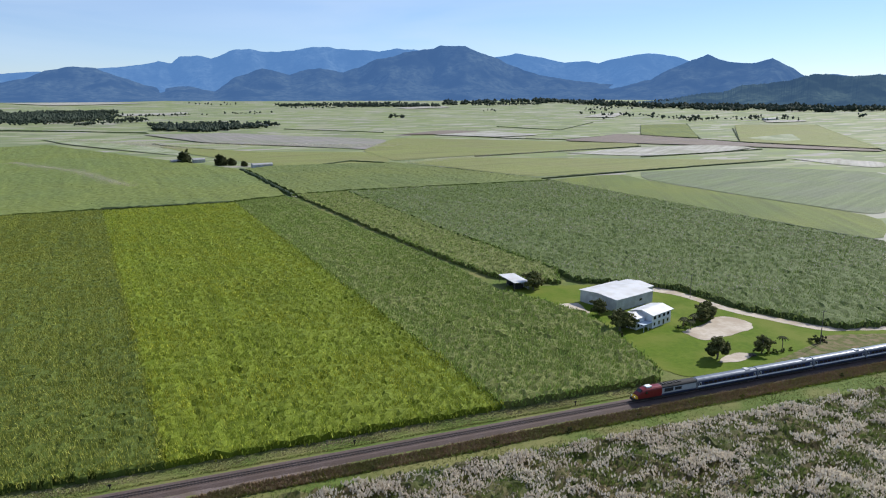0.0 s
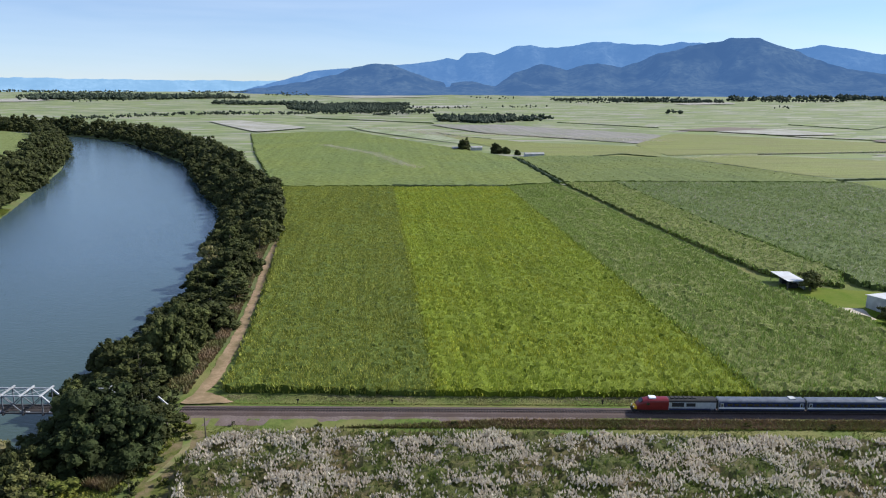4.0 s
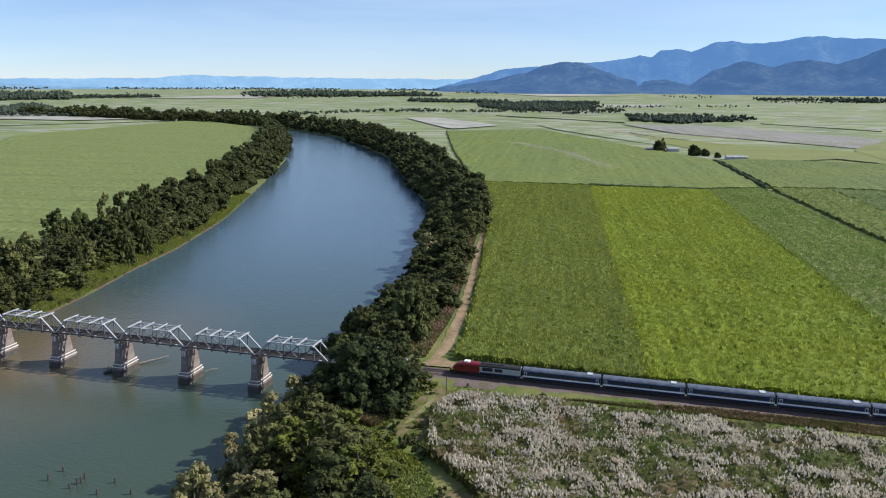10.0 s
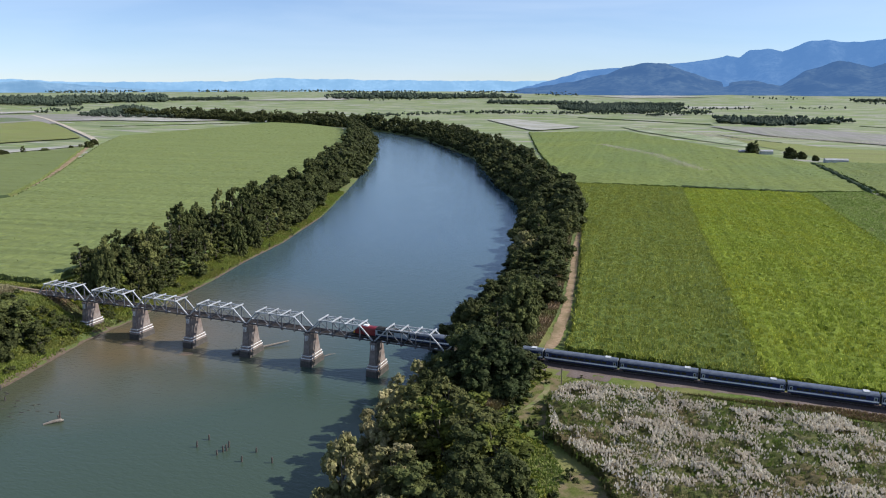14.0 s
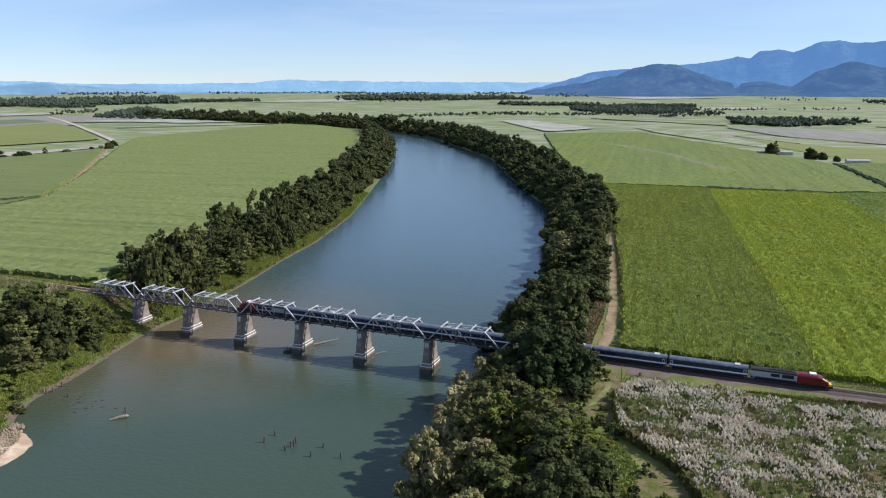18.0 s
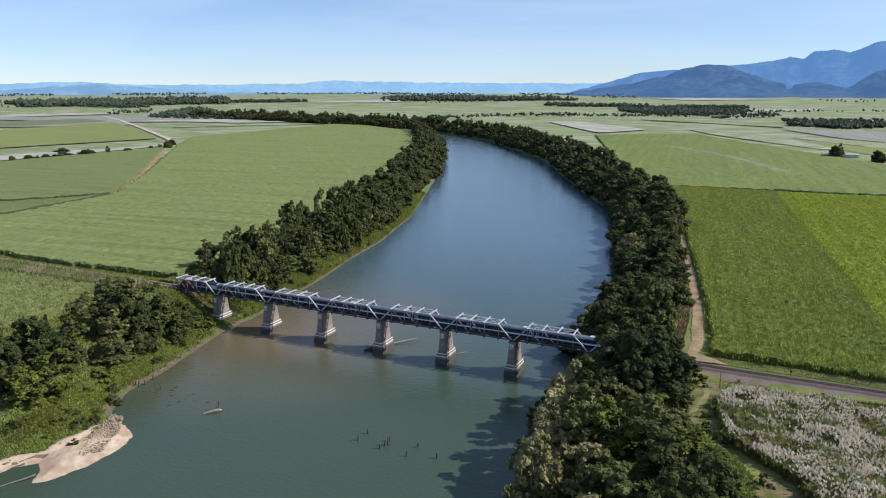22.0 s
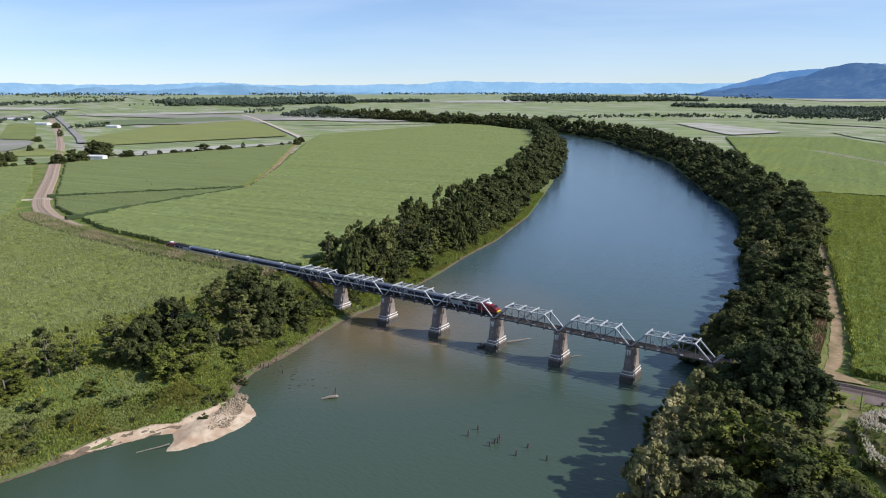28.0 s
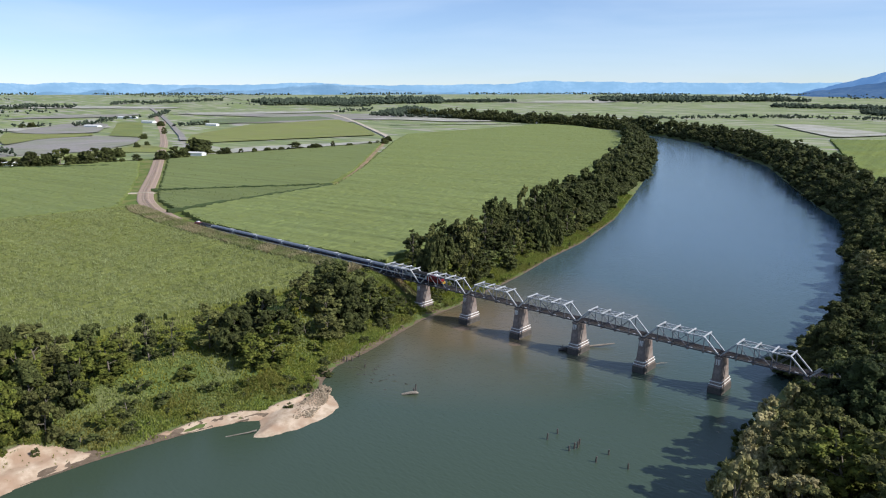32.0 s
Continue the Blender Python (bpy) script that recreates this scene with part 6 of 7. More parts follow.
def power_car():
    """Nose towards -x."""
    root = thing("power_car", "red and silver diesel power car with yellow nose", "locomotive", "power cars")
    sec = car_section(W_CAR, Z_SILL, Z_ROOF)

    def scaled(f, top, lift=0.0):
        return [(y * f, Z_SILL + lift + (z - Z_SILL) * top) for y, z in sec]

    bm = bmesh.new()
    loft(bm, [(.9, scaled(.8, .42)), (1.6, scaled(.9, .62)), (2.6, scaled(.97, .86)), (3.8, scaled(1, .98)), (5, sec), (9.2, sec)])
    part("cab", bm, M_RED, root, "red cab shell")
    bm = bmesh.new()
    loft(bm, [(9.2, sec), (POWER - .35, sec)])
    part("engine_body", bm, M_SILV, root, "silver engine body")
    bm = bmesh.new()
    up = [(y * 1.006, z + .012) for y, z in sec if z > Z_ROOF - .8]
    rings = [[bm.verts.new((x, y, z)) for y, z in up] for x in (9.22, POWER - .34)]
    for k in range(len(up) - 1):
        bm.faces.new((rings[0][k], rings[1][k], rings[1][k + 1], rings[0][k + 1]))
    part("engine_roof", bm, M_BLACK, root, "dark engine roof")
    bm = bmesh.new()
    loft(bm, [(.2, scaled(.62, .2)), (.55, scaled(.74, .27)), (.95, scaled(.82, .3))])
    part("nose", bm, M_YEL, root, "yellow nose")
    part("buffer", boxes((-.25, -1.1, .45, 1.2, 1.1, 1.05)), M_BLACK, root, "black pilot and coupler")
    bm = bmesh.new()
    pts = [(1.75, -.95, 2.72), (1.75, .95, 2.72), (2.55, 1.0, 3.46), (2.55, -1.0, 3.46)]
    off = Vector((-.09, 0, .1))
    lo = [bm.verts.new(Vector(p)) for p in pts]
    hi = [bm.verts.new(Vector(p) + off) for p in pts]
    bm.faces.new(lo[::-1]), bm.faces.new(hi)
    for k in range(4):
        bm.faces.new((lo[k], lo[(k + 1) % 4], hi[(k + 1) % 4], hi[k]))
    part("windscreen", bm, M_GLASS, root)
    for s in (-1, 1):
        y0, y1 = sorted((s * (W_CAR + .02), s * (W_CAR + .06)))
        part("grille", boxes((10, y0, 1.9, 13.2, y1, 3.0)), M_BLACK, root, "dark engine grille")
        part("grille", boxes((13.8, y0, 1.95, 16.2, y1, 2.9)), M_BLACK, root, "dark engine grille")
        part("lower_panel", boxes((9.3, y0, .98, POWER - .4, y1, 1.42)), M_NAVY, root, "navy lower body panel")
        part("side_window", boxes((3.3, y0, 2.3, 4.2, y1, 2.95)), M_GLASS, root)
        part("door", boxes((POWER - 1.7, y0, 1.15, POWER - .9, y1, 3.0)), M_SILV, root)
        y0, y1 = sorted((s * .55, s * .95))
        part("headlight", boxes((.02, y0, 1.45, .2, y1, 1.7)), M_WHITE, root, "white headlight")
    part("roof_unit", boxes((4.2, -.8, Z_ROOF - .1, 6.0, .8, Z_ROOF + .28)), M_WHITE, root, "white cab air conditioner")
    for x in np.arange(9.9, 16.5, 1.15):
        part("roof_fan", boxes((x, -.7, Z_ROOF - .1, x + .85, .7, Z_ROOF + .16)), M_BLACK, root, "dark roof vent")
    part("skirt", boxes((4.4, -1.3, .35, POWER - 4.4, 1.3, Z_SILL)), M_BLACK, root, "black fuel tank and skirt")
    part("floor", boxes((.9, -1.3, .8, POWER - .3, 1.3, 1.02)), M_BLACK, root)
    for x in (3.2, POWER - 3.2):
        bogie(root, x)
    return root


HEAD_X = [(0, 411.5), (3, 355), (6, 299.4), (9, 243.8), (13, 168.5), (18, 77.5), (22, 4.5), (25, -48), (28, -99.5), (31, -151.2), (32, -168)]
TRAIN = []
front = power_car()
first_car = passenger_car("silver passenger car with navy window band")
TRAIN.append((front, 0.0, 0))
for k in range(7):
    c = first_car if k == 0 else copy_thing(first_car, pose(0, 0, 0))
    TRAIN.append((c, POWER + k * CAR, 0))
rear = copy_thing(front, pose(0, 0, 0))
TRAIN.append((rear, 2 * POWER + 7 * CAR, 180))


# ---- farm yard ----
def patch(name, label, poly, material, lift=0.05, category="ground"):
    """A thin sheet laid on the ground, with an uneven edge."""
    p = np.array(poly, float)
    q = dense([*poly, poly[0]], 2.0)
    rng = np.random.RandomState(len(poly))
    q = q + rng.normal(0, 0.18, q.shape)
    bm = bmesh.new()
    loop = [bm.verts.new((x, y, 0)) for x, y in q]
    bm.faces.new(loop)
    bmesh.ops.triangulate(bm, faces=bm.faces[:])
    for v in bm.verts:
        v.co.z = float(ground_z(v.co.x, v.co.y)) + lift
    return tagged(part(name, bm, material, None), label, category, kind="structure")


YARD = [(437, 24), (439, 60), (439, 100), (432, 135), (445, 130), (470, 122), (490, 112), (505, 98), (510, 62), (526, 30), (600, 21), (600, 13), (440, 13)]
patch("lawn", "mown bright green lawn round the farm buildings", YARD, M_LAWN, 0.14)
patch("road_farm", "pale gravel farm road", [(488, 112), (499, 108), (504, 97), (508.5, 64), (524, 34), (560, 22.8), (640, 22), (640, 18.5), (556, 19), (519, 31), (504, 62), (499.5, 92), (490, 105)], M_PALE, 0.2)
patch("dry_lawn", "dry brownish grass between lawn and railway", [(476, 13.5), (600, 13.5), (600, 18), (545, 18.5), (515, 28), (505, 22), (490, 18)], M_LAWN_W, 0.18)
patch("yard_gravel", "pale bare gravel yard", [(468.5, 50), (482, 54), (495.5, 61.5), (501, 56), (501, 47), (497, 43), (479, 39.5), (468, 38.3)], M_PALE, 0.24)
patch("yard_gravel", "pale bare gravel patch", [(459, 20), (466, 17.5), (473, 19), (477, 24), (470, 25.5), (462, 23)], M_PALE, 0.24)
patch("yard_gravel", "pale bare gravel patch before the shed", [(443, 99), (453, 98), (449, 89), (449.5, 81), (444, 86), (440, 91)], M_PALE, 0.24)
patch("dirt_track", "narrow bare dirt track between trees and cane", [(215, 14), (215, 27), (212, 62), (205, 112), (194, 178), (187, 234), (189.5, 234), (197, 180), (208, 113), (215.5, 63), (219, 30), (219, 14)], M_DIRT, 0.2)
patch("dirt_track", "bare earth where the dirt track meets the railway", [(213.5, 6.4), (214.5, 16), (219.5, 17), (222, 12.5), (230, 9.5), (229, 7), (222, 6.4)], M_DIRT, 0.22)
patch("verge_ballast", "pinkish grey gravel shoulder of the railway", [(214, -5.2), (214, -0.8), (330, -0.8), (320, -1.6), (285, -3.6), (250, -4.4)], M_SHOULDER, 0.16)
patch("grass_clearing", "short green grass beside the flowering cane", [(216, -7), (231, -8.5), (229, -16), (226.5, -25), (229, -42), (222, -42), (219, -34), (220, -22)], M_LAWN_W, 0.1)
patch("grass_clearing", "green clearing between trees and flowering cane", [(238, -60), (244, -57), (250, -66), (262, -94), (252, -100), (241, -80), (236, -69)], M_LAWN_W, 0.1)
patch("dirt_track", "faint dirt wheel track beside the flowering cane", [(215, -6.8), (221, -10), (223.5, -16), (222.3, -24), (220, -34), (221.4, -34), (224, -24), (225.6, -16), (223.5, -8.5)], M_TRACK, 0.16)


def gable_block(root, name, x0, y0, x1, y1, zw, zr, wall, roof, over=0.5):
    """Walls and a low gabled roof with its ridge along x."""
    part(name + "wall", boxes((x0, y0, 0, x1, y0 + .15, zw), (x0, y1 - .15, 0, x1, y1, zw), (x0, y0 + .15, 0, x0 + .15, y1 - .15, zw), (x1 - .15, y0 + .15, 0, x1, y1 - .15, zw)), wall, root)
    bm = bmesh.new()
    ym = (y0 + y1) / 2
    a = [(x0 - over, y0 - over, zw - .05), (x0 - over, ym, zr), (x0 - over, y1 + over, zw - .05), (x0 - over, y1 + over, zw + .1), (x0 - over, ym, zr + .15), (x0 - over, y0 - over, zw + .1)]
    lo = [bm.verts.new(p) for p in a]
    hi = [bm.verts.new((x1 + over, p[1], p[2])) for p in a]
    bm.faces.new(lo[::-1]), bm.faces.new(hi)
    for k in range(6):
        bm.faces.new((lo[k], lo[(k + 1) % 6], hi[(k + 1) % 6], hi[k]))
    part(name + "roof", bm, roof, root)
    for x in (x0 + .02, x1 - .12):
        bm = bmesh.new()
        tri = [(y0, zw - .02), (y1, zw - .02), (ym, zr)]
        lo, hi = [bm.verts.new((x, *p)) for p in tri], [bm.verts.new((x + .1, *p)) for p in tri]
        bm.faces.new(lo[::-1]), bm.faces.new(hi)
        for k in range(3):
            bm.faces.new((lo[k], lo[(k + 1) % 3], hi[(k + 1) % 3], hi[k]))
        part(name + "gable", bm, wall, root)


shed = thing("farm_shed", "large pale grey machinery shed with white roof", "shed", at=(459.5, 80.5, 0.1))
shed.rotation_euler[2] = radians(16)
gable_block(shed, "", 0, 0, 24, 20, 5.2, 6.0, M_SHED, M_METAL_ROOF)
gable_block(shed, "lean_to_", 24, 6, 32, 20, 4.6, 5.4, M_SHED, M_METAL_ROOF)
house = thing("farmhouse", "two-storey white farmhouse with white roof", "house", at=(460, 57.5, 0.1))
house.rotation_euler[2] = radians(20)
gable_block(house, "", 0, 0, 13, 9, 5.4, 6.6, M_WHITE, M_METAL_ROOF, .8)
gable_block(house, "wing_", -6, 3, -.2, 10, 4.6, 5.6, M_WHITE, M_METAL_ROOF, .6)


def opening(root, name, x0, y0, z0, x1, y1, z1):
    """A framed dark window or door, proud of the wall."""
    w = part(name, boxes((x0, y0, z0, x1, y1, z1)), M_GLASS, root)
    thin_x = x1 - x0 < y1 - y0
    g = .08
    if thin_x:
        rows = ((x0, y0 - g, z0 - g, x1 + .02, y0, z1 + g), (x0, y1, z0 - g, x1 + .02, y1 + g, z1 + g), (x0, y0, z1, x1 + .02, y1, z1 + g), (x0, y0, z0 - g, x1 + .02, y1, z0))
    else:
        rows = ((x0 - g, y0 - .02, z0 - g, x0, y1, z1 + g), (x1, y0 - .02, z0 - g, x1 + g, y1, z1 + g), (x0, y0 - .02, z1, x1, y1, z1 + g), (x0, y0 - .02, z0 - g, x1, y1, z0))
    part("frame", boxes(*rows), M_SHED, w)


for x in (.9, 4.0, 7.2, 10.2):
    opening(house, "window", x, -.05, 3.5, x + 1.5, .01, 4.7)
    opening(house, "door" if x == 7.2 else "window", x + .2, -.05, .3 if x == 7.2 else .9, x + 1.2, .01, 2.2)
for y in (1.5, 5.5):
    opening(house, "window", 12.99, y, 3.5, 13.05, y + 1.4, 4.7)
    opening(house, "window", 12.99, y, .9, 13.05, y + 1.2, 2.1)
for x in (-5.4, -3.0):
    opening(house, "window", x, 2.95, .9, x + 1.3, 3.01, 2.2)
part("porch_roof", boxes((-6.3, -.6, 2.75, -.1, 2.93, 2.9)), M_PORCH, house, "pale blue porch roof")
for x in (-6.1, -3.2, -.3):
    part("porch_post", boxes((x - .08, -.45, 0, x + .08, -.29, 2.75)), M_WHITE, house)
part("shed_door", boxes((3, -.06, .05, 7.5, .02, 4.2)), M_SHED, shed, "pale roller door")
part("shed_window", boxes((15, -.05, 2.2, 16.6, .02, 3.2)), M_GLASS, shed)
carport = thing("carport", "open carport with white sheet roof", "carport", at=(434, 124, 0.1))
part("roof", boxes((0, 0, 3.9, 8, 17, 4.1)), M_METAL_ROOF, carport)
# unseen wall and black boxes, added to make the open interior dark
part("added_back_wall", boxes((7.85, .4, 0, 7.98, 16.6, 3.9)), M_SHED, carport)
part("dark_infill", boxes((1.6, 2, .5, 5.6, 4.6, 2.2)), M_BLACK, carport, "black box added to darken the space under the roof")
part("dark_infill", boxes((1.9, 9, .5, 6, 11.5, 2.4)), M_BLACK, carport, "black box added to darken the space under the roof")
for x in (.3, 7.7):
    for y in (.3, 8.5, 16.7):
        part("post", boxes((x - .1, y - .1, 0, x + .1, y + .1, 3.9)), M_POLE, carport)
for k, (x, y, s) in enumerate(((451, 80, 1.15), (447, 60, 1.45), (452, 61, 1.05), (461, 23, 1.35), (479, 21.5, 1.1), (484, 57, 1.1), (488, 59.5, 1.25), (491, 61, .8), (444, 124, 1.5), (447, 128, 1.2))):
    plant("round", k % 2, x, y, 47 * k, s)


for k, (x, y, s) in enumerate(((470, 54, .45), (474, 55.5, .5), (479, 58.5, .5), (482, 60, .6), (486, 62, .6), (490, 63.5, .55), (494, 65, .5), (481, 20, .5), (484, 20.5, .45), (487, 20, .5), (491, 20.3, .4), (506, 23, .9), (509, 22.4, .8), (442, 62, .7), (444, 55, .6))):
    plant("bush", k % 3, x, y, 53 * k, s)
junk = thing("scrap_heap", "heap of weathered timber and scrap on the gravel", "scrap heap", at=(474, 20.6, 0.3))
for k in range(9):
    bm = bmesh.new()
    a = 0.7 * k
    bar(bm, (-1.3 * math.cos(a), -1.1 * math.sin(a), .12 + .05 * k), (1.4 * math.cos(a) + .3, 1.2 * math.sin(a), .2 + .09 * (k % 4)), .3, .16)
    part("plank", bm, M_POLE if k % 3 else M_BLACK, junk)


def palm(x, y, h, turn):
    """A young palm: ringed stem and arching fronds."""
    root = thing("palm", "small green palm beside the gravel yard", "palm", "yard palms", (x, y, float(ground_z(x, y))))
    bm = bmesh.new()
    tube(bm, [(0, 0, -.3), (.1, 0, h * .5), (.05, .1, h)], [.16, .13, .1], 7)
    part("stem", bm, M_BARK, root)
    for k in range(11):
        a = turn + k * 0.57
        c, s = math.cos(a), math.sin(a)
        bm = bmesh.new()
        rows = []
        for u in (0, .25, .5, .75, 1):
            r, z, w = 2.1 * u, h + .9 * u - 1.7 * u * u, .34 * math.sin(math.pi * min(1, u * .9 + .1)) + .03
            rows.append([bm.verts.new((c * r - s * w * q, s * r + c * w * q, z - .16 * abs(q))) for q in (-1, 0, 1)])
        for p, q in zip(rows, rows[1:]):
            for j in (0, 1):
                bm.faces.new((p[j], p[j + 1], q[j + 1], q[j]))
        part("frond", bm, M_LEAF, root)


for k, (x, y, h) in enumerate(((471, 53, 4.0), (474, 56, 3.4), (477, 54.5, 4.4), (473, 51, 3.6), (480, 57, 3.8), (488.5, 21.6, 5.0), (486, 60, 4.2), (492, 62.5, 3.6), (495, 64, 3.2))):
    palm(x, y, h, k * 1.1)


# ---- verges ----
def verge(name, label, poly, count, material, h=0.0, size=1.0, seed=1, tall=1.0, wide=0.2):
    pts = points_in(poly, count, seed)
    me = tuft_mesh(name, pts, h, size, material, np.random.RandomState(seed), blades=3, wide=wide, tall=tall)
    tagged(new(name, me), label, "grass", kind="stuff")


verge("dry_grass", "brown dry grass on the railway bank", [(258, -5.4), (300, -2.0), (560, -1.2), (560, -5.6)], 24000, M_BROWN, -0.15, 1.0, 3, .85)
verge("weeds", "green creepers on the railway bank", [(258, -5.4), (300, -2.6), (560, -2.2), (560, -6.6)], 5000, M_VEG, -0.15, 0.9, 23, .8, .3)
verge("weeds", "green weeds between railway and flowering cane", [(222, -8.6), (222, -4.2), (560, -5.0), (560, -20), (420, -16), (330, -13), (255, -11.5), (235, -11)], 8000, M_OLIVE, -0.1, 0.5, 4, 0.7, .3)
verge("grass", "short green grass beside the cane", [(222, 7), (222, 10.5), (436, 10.5), (436, 7)], 7000, M_OLIVE, -0.1, 0.5, 5, 0.5, .3)
verge("dry_grass", "dry straw-coloured grass along the cane edge", [(222, 9.5), (222, 14), (436, 14), (436, 9.5)], 10000, M_REED, -0.1, 0.6, 15, 0.6, .2)
verge("dry_grass", "tall brown reeds beside the western track", [(-10, -1.6), (-10, -11), (-100, -12.5), (-190, -7.5), (-246, 0), (-274, 9), (-268, 17), (-205, 5.5), (-130, -1.4)], 36000, M_REED, -0.1, 2.3, 6, 1.35, .14)
verge("grass", "green grass beside the western track", [(-8, 7), (-16, 13), (-100, 10.5), (-200, 14), (-200, 12), (-100, 7)], 6000, M_WEED, -0.1, 0.7, 7, 0.8)
BANK_L = [(47, -72), (40, -49), (34, -25), (29, -7), (-6, -8), (-12, -60), (-10, -110), (-14, -190), (40, -190), (38, -150), (47, -130), (54, -112), (56, -84)]
verge("bank_grass", "lush green grass on the river bank", BANK_L, 30000, M_VEG, -0.15, 0.9, 8, 0.9, .22)
verge("bank_grass", "lush green grass at the far bridge end", [(30, 12), (28, 40), (16, 95), (6, 130), (-2, 178), (-16, 178), (-4, 120), (8, 80), (-12, 30), (-10, 10)], 14000, M_VEG, -0.15, 1.0, 9, 1.0, .3)
verge("bank_scrub", "rank green and brown growth beside the track end", [(206, -8), (221, -10), (219, -22), (216, -40), (222, -44), (230, -48), (238, -60), (240, -90), (225, -100), (200, -100), (200, -30)], 16000, M_VEG, -0.1, 0.9, 10, 0.8, .25)
verge("grass", "short tufted grass in the clearing", [(217, -8), (231, -8), (226.5, -25), (229, -43), (220, -40)], 5000, M_WEED, -0.1, 0.45, 21, 0.5, .3)
verge("grass", "short tufted grass in the clearing", [(240, -59), (244, -57), (250, -66), (262, -94), (246, -96), (243, -76)], 6000, M_WEED, -0.1, 0.45, 22, 0.5, .3)
verge("bank_scrub", "dead brown brush under the trees", [(205, -20), (213, -14), (219, -22), (214, -36), (208, -34)], 3500, M_BROWN, -0.1, 1.6, 11, 1.3, .2)
verge("bank_scrub", "scrub between river trees and dirt track", [(213, 14), (205, 20), (206, 60), (198, 112), (186, 178), (178, 234), (184, 234), (192, 178), (203, 112), (211, 60)], 9000, M_BROWN, -0.1, 1.2, 12, 1.1, .3)


# ---- things in the water ----
def stake(x, y, h, lean=0.0):
    bm = bmesh.new()
    tube(bm, [(0, 0, -3), (lean * .5, 0, h * .5), (lean, .05, h)], [.27, .25, .2], 6)
    ob = part("stake", bm, M_WET, None)
    ob.location = (x, y, Z_WATER)
    tagged(ob, "dark old timber stake standing in the river", "stake", "river stakes")


for x, y, h in ((135.4, -63.7, 1.9), (135.9, -59, 1.6), (143.6, -65.3, 1.5), (143.9, -63.3, 1.9), (144.5, -62.4, 2.0), (143.8, -60.5, 1.9), (152, -65.8, 1.7), (152.6, -60.1, 1.5), (160.1, -63.4, 1.7),
                (48.5, -56.2, 1.8), (47, -62.1, 1.5), (48.7, -62.4, 1.9), (49.6, -60.6, 1.7), (57.4, -61.4, 1.3)):
    stake(x, y, h, 0.2 * math.sin(x * y))


def log(points, radii, label, at, branches=(), material=None):
    bm = bmesh.new()
    tube(bm, points, radii, 7)
    for b in branches:
        tube(bm, b, [.14, .1, .05], 5)
    ob = part("driftwood_log", bm, material or M_SNAG, None)
    ob.location = at
    tagged(ob, label, "driftwood", "driftwood logs")


log([(-2.4, -2.8, .1), (-.6, -.8, .5), (.7, .6, .55), (1.2, 1.2, .3)], [.3, .5, .55, .3], "pale driftwood snag lying in the shallow river", (85.9, -66.6, Z_WATER))
stake(86.3, -65.8, 3.4, .15)
stake(85.6, -65.5, 1.6, -.5)
for k in range(26):
    # waterlogged sticks on the shallows
    u = k / 25
    x, y = 49 + 27 * u + 2.5 * math.sin(k * 7.1), -60 + 9 * math.sin(k * 2.3) * .5 - 6 * u
    log([(-.9 - .5 * math.sin(k), -.5, -.12), (0, 0, .1), (1 + .6 * math.cos(k * 3), .5 + .4 * math.sin(k * 2), -.1)], [.07, .12, .06], "dark waterlogged stick in the shallows", (x, y, Z_WATER), (), M_WET)
log([(0, 0, 0.3), (4, 4.4, .7), (8, 9, 1.1)], [.42, .36, .22], "pale log caught on the bridge pier", (105.5, 7.5, Z_WATER))
log([(0, 0, .4), (2, 2.4, .9), (3.4, 4.2, .7)], [.2, .16, .1], "short branch caught on the bridge pier", (133.5, 7.5, Z_WATER))
log([(-1.9, -1.6, .2), (0, 0, .7), (1.4, 1.6, .5)], [.5, .7, .5], "heap of dark flood debris at the pier", (101.8, 0, Z_WATER), [[(-1, 0, .4), (-1.4, .3, 1.4), (-1.2, .6, 2.2)], [(1, 0, .3), (.6, -.4, 1.2), (.9, -.8, 1.9)], [(-.5, .4, .5), (-2, -.6, 1.5), (-2.8, -1.4, 1.3)]], M_WET)
log([(-3.4, -5.4, .05), (0, 0, .5), (1.2, 1.8, .9)], [.12, .2, .22], "pale dead branch lying off the sand spit", (69.6, -117.4, Z_WATER))


def stones():
    """Rubble on the tip of the sand spit."""
    rng = np.random.RandomState(5)
    pts = points_in([(63.8, -82), (70.7, -89.8), (75.6, -99.7), (72.6, -104.6), (65.7, -96.7), (59.8, -82.9)], 1100, 5)
    bm = bmesh.new()
    for x, y in pts:
        z = Z_WATER + 0.75
        r = rng.uniform(.15, .6)
        m = Matrix.Translation((x, y, z + r * .2)) @ pose(0, 0, 0, *rng.uniform(0, 360, 3)) @ Matrix.Diagonal((r, r * .75, r * .55, 1))
        bmesh.ops.create_icosphere(bm, subdivisions=1, radius=1, matrix=m)
    tagged(part("stones", bm, M_STONE, None), "broken stones on the tip of the sand spit", "stones", kind="stuff")


stones()


# ---- poles ----
def power_pole(x, y, h, label, arms=1):
    g = float(ground_z(x, y))
    root = thing("power_pole", label, "utility pole", "power poles", (x, y, g))
    bm = bmesh.new()
    tube(bm, [(0, 0, -.5), (0, 0, h)], [.17, .11], 8)
    part("pole", bm, M_POLE, root)
    for k in range(arms):
        part("cross_arm", boxes((-1.1, -.09, h - .7 - .9 * k, 1.1, .03, h - .55 - .9 * k)), M_POLE, root)
        for xx in (-.95, -.3, .3, .95):
            bm = bmesh.new()
            tube(bm, [(xx, -.03, h - .55 - .9 * k), (xx, -.03, h - .33 - .9 * k)], [.06, .04], 6)
            part("insulator", bm, M_WHITE, root)


power_pole(502, 86, 11, "tall timber power pole beside the cane")
power_pole(506, 21, 13, "tall timber power pole beside the farm road")
power_pole(227, -11, 5.5, "short dark post by the track end", 0)


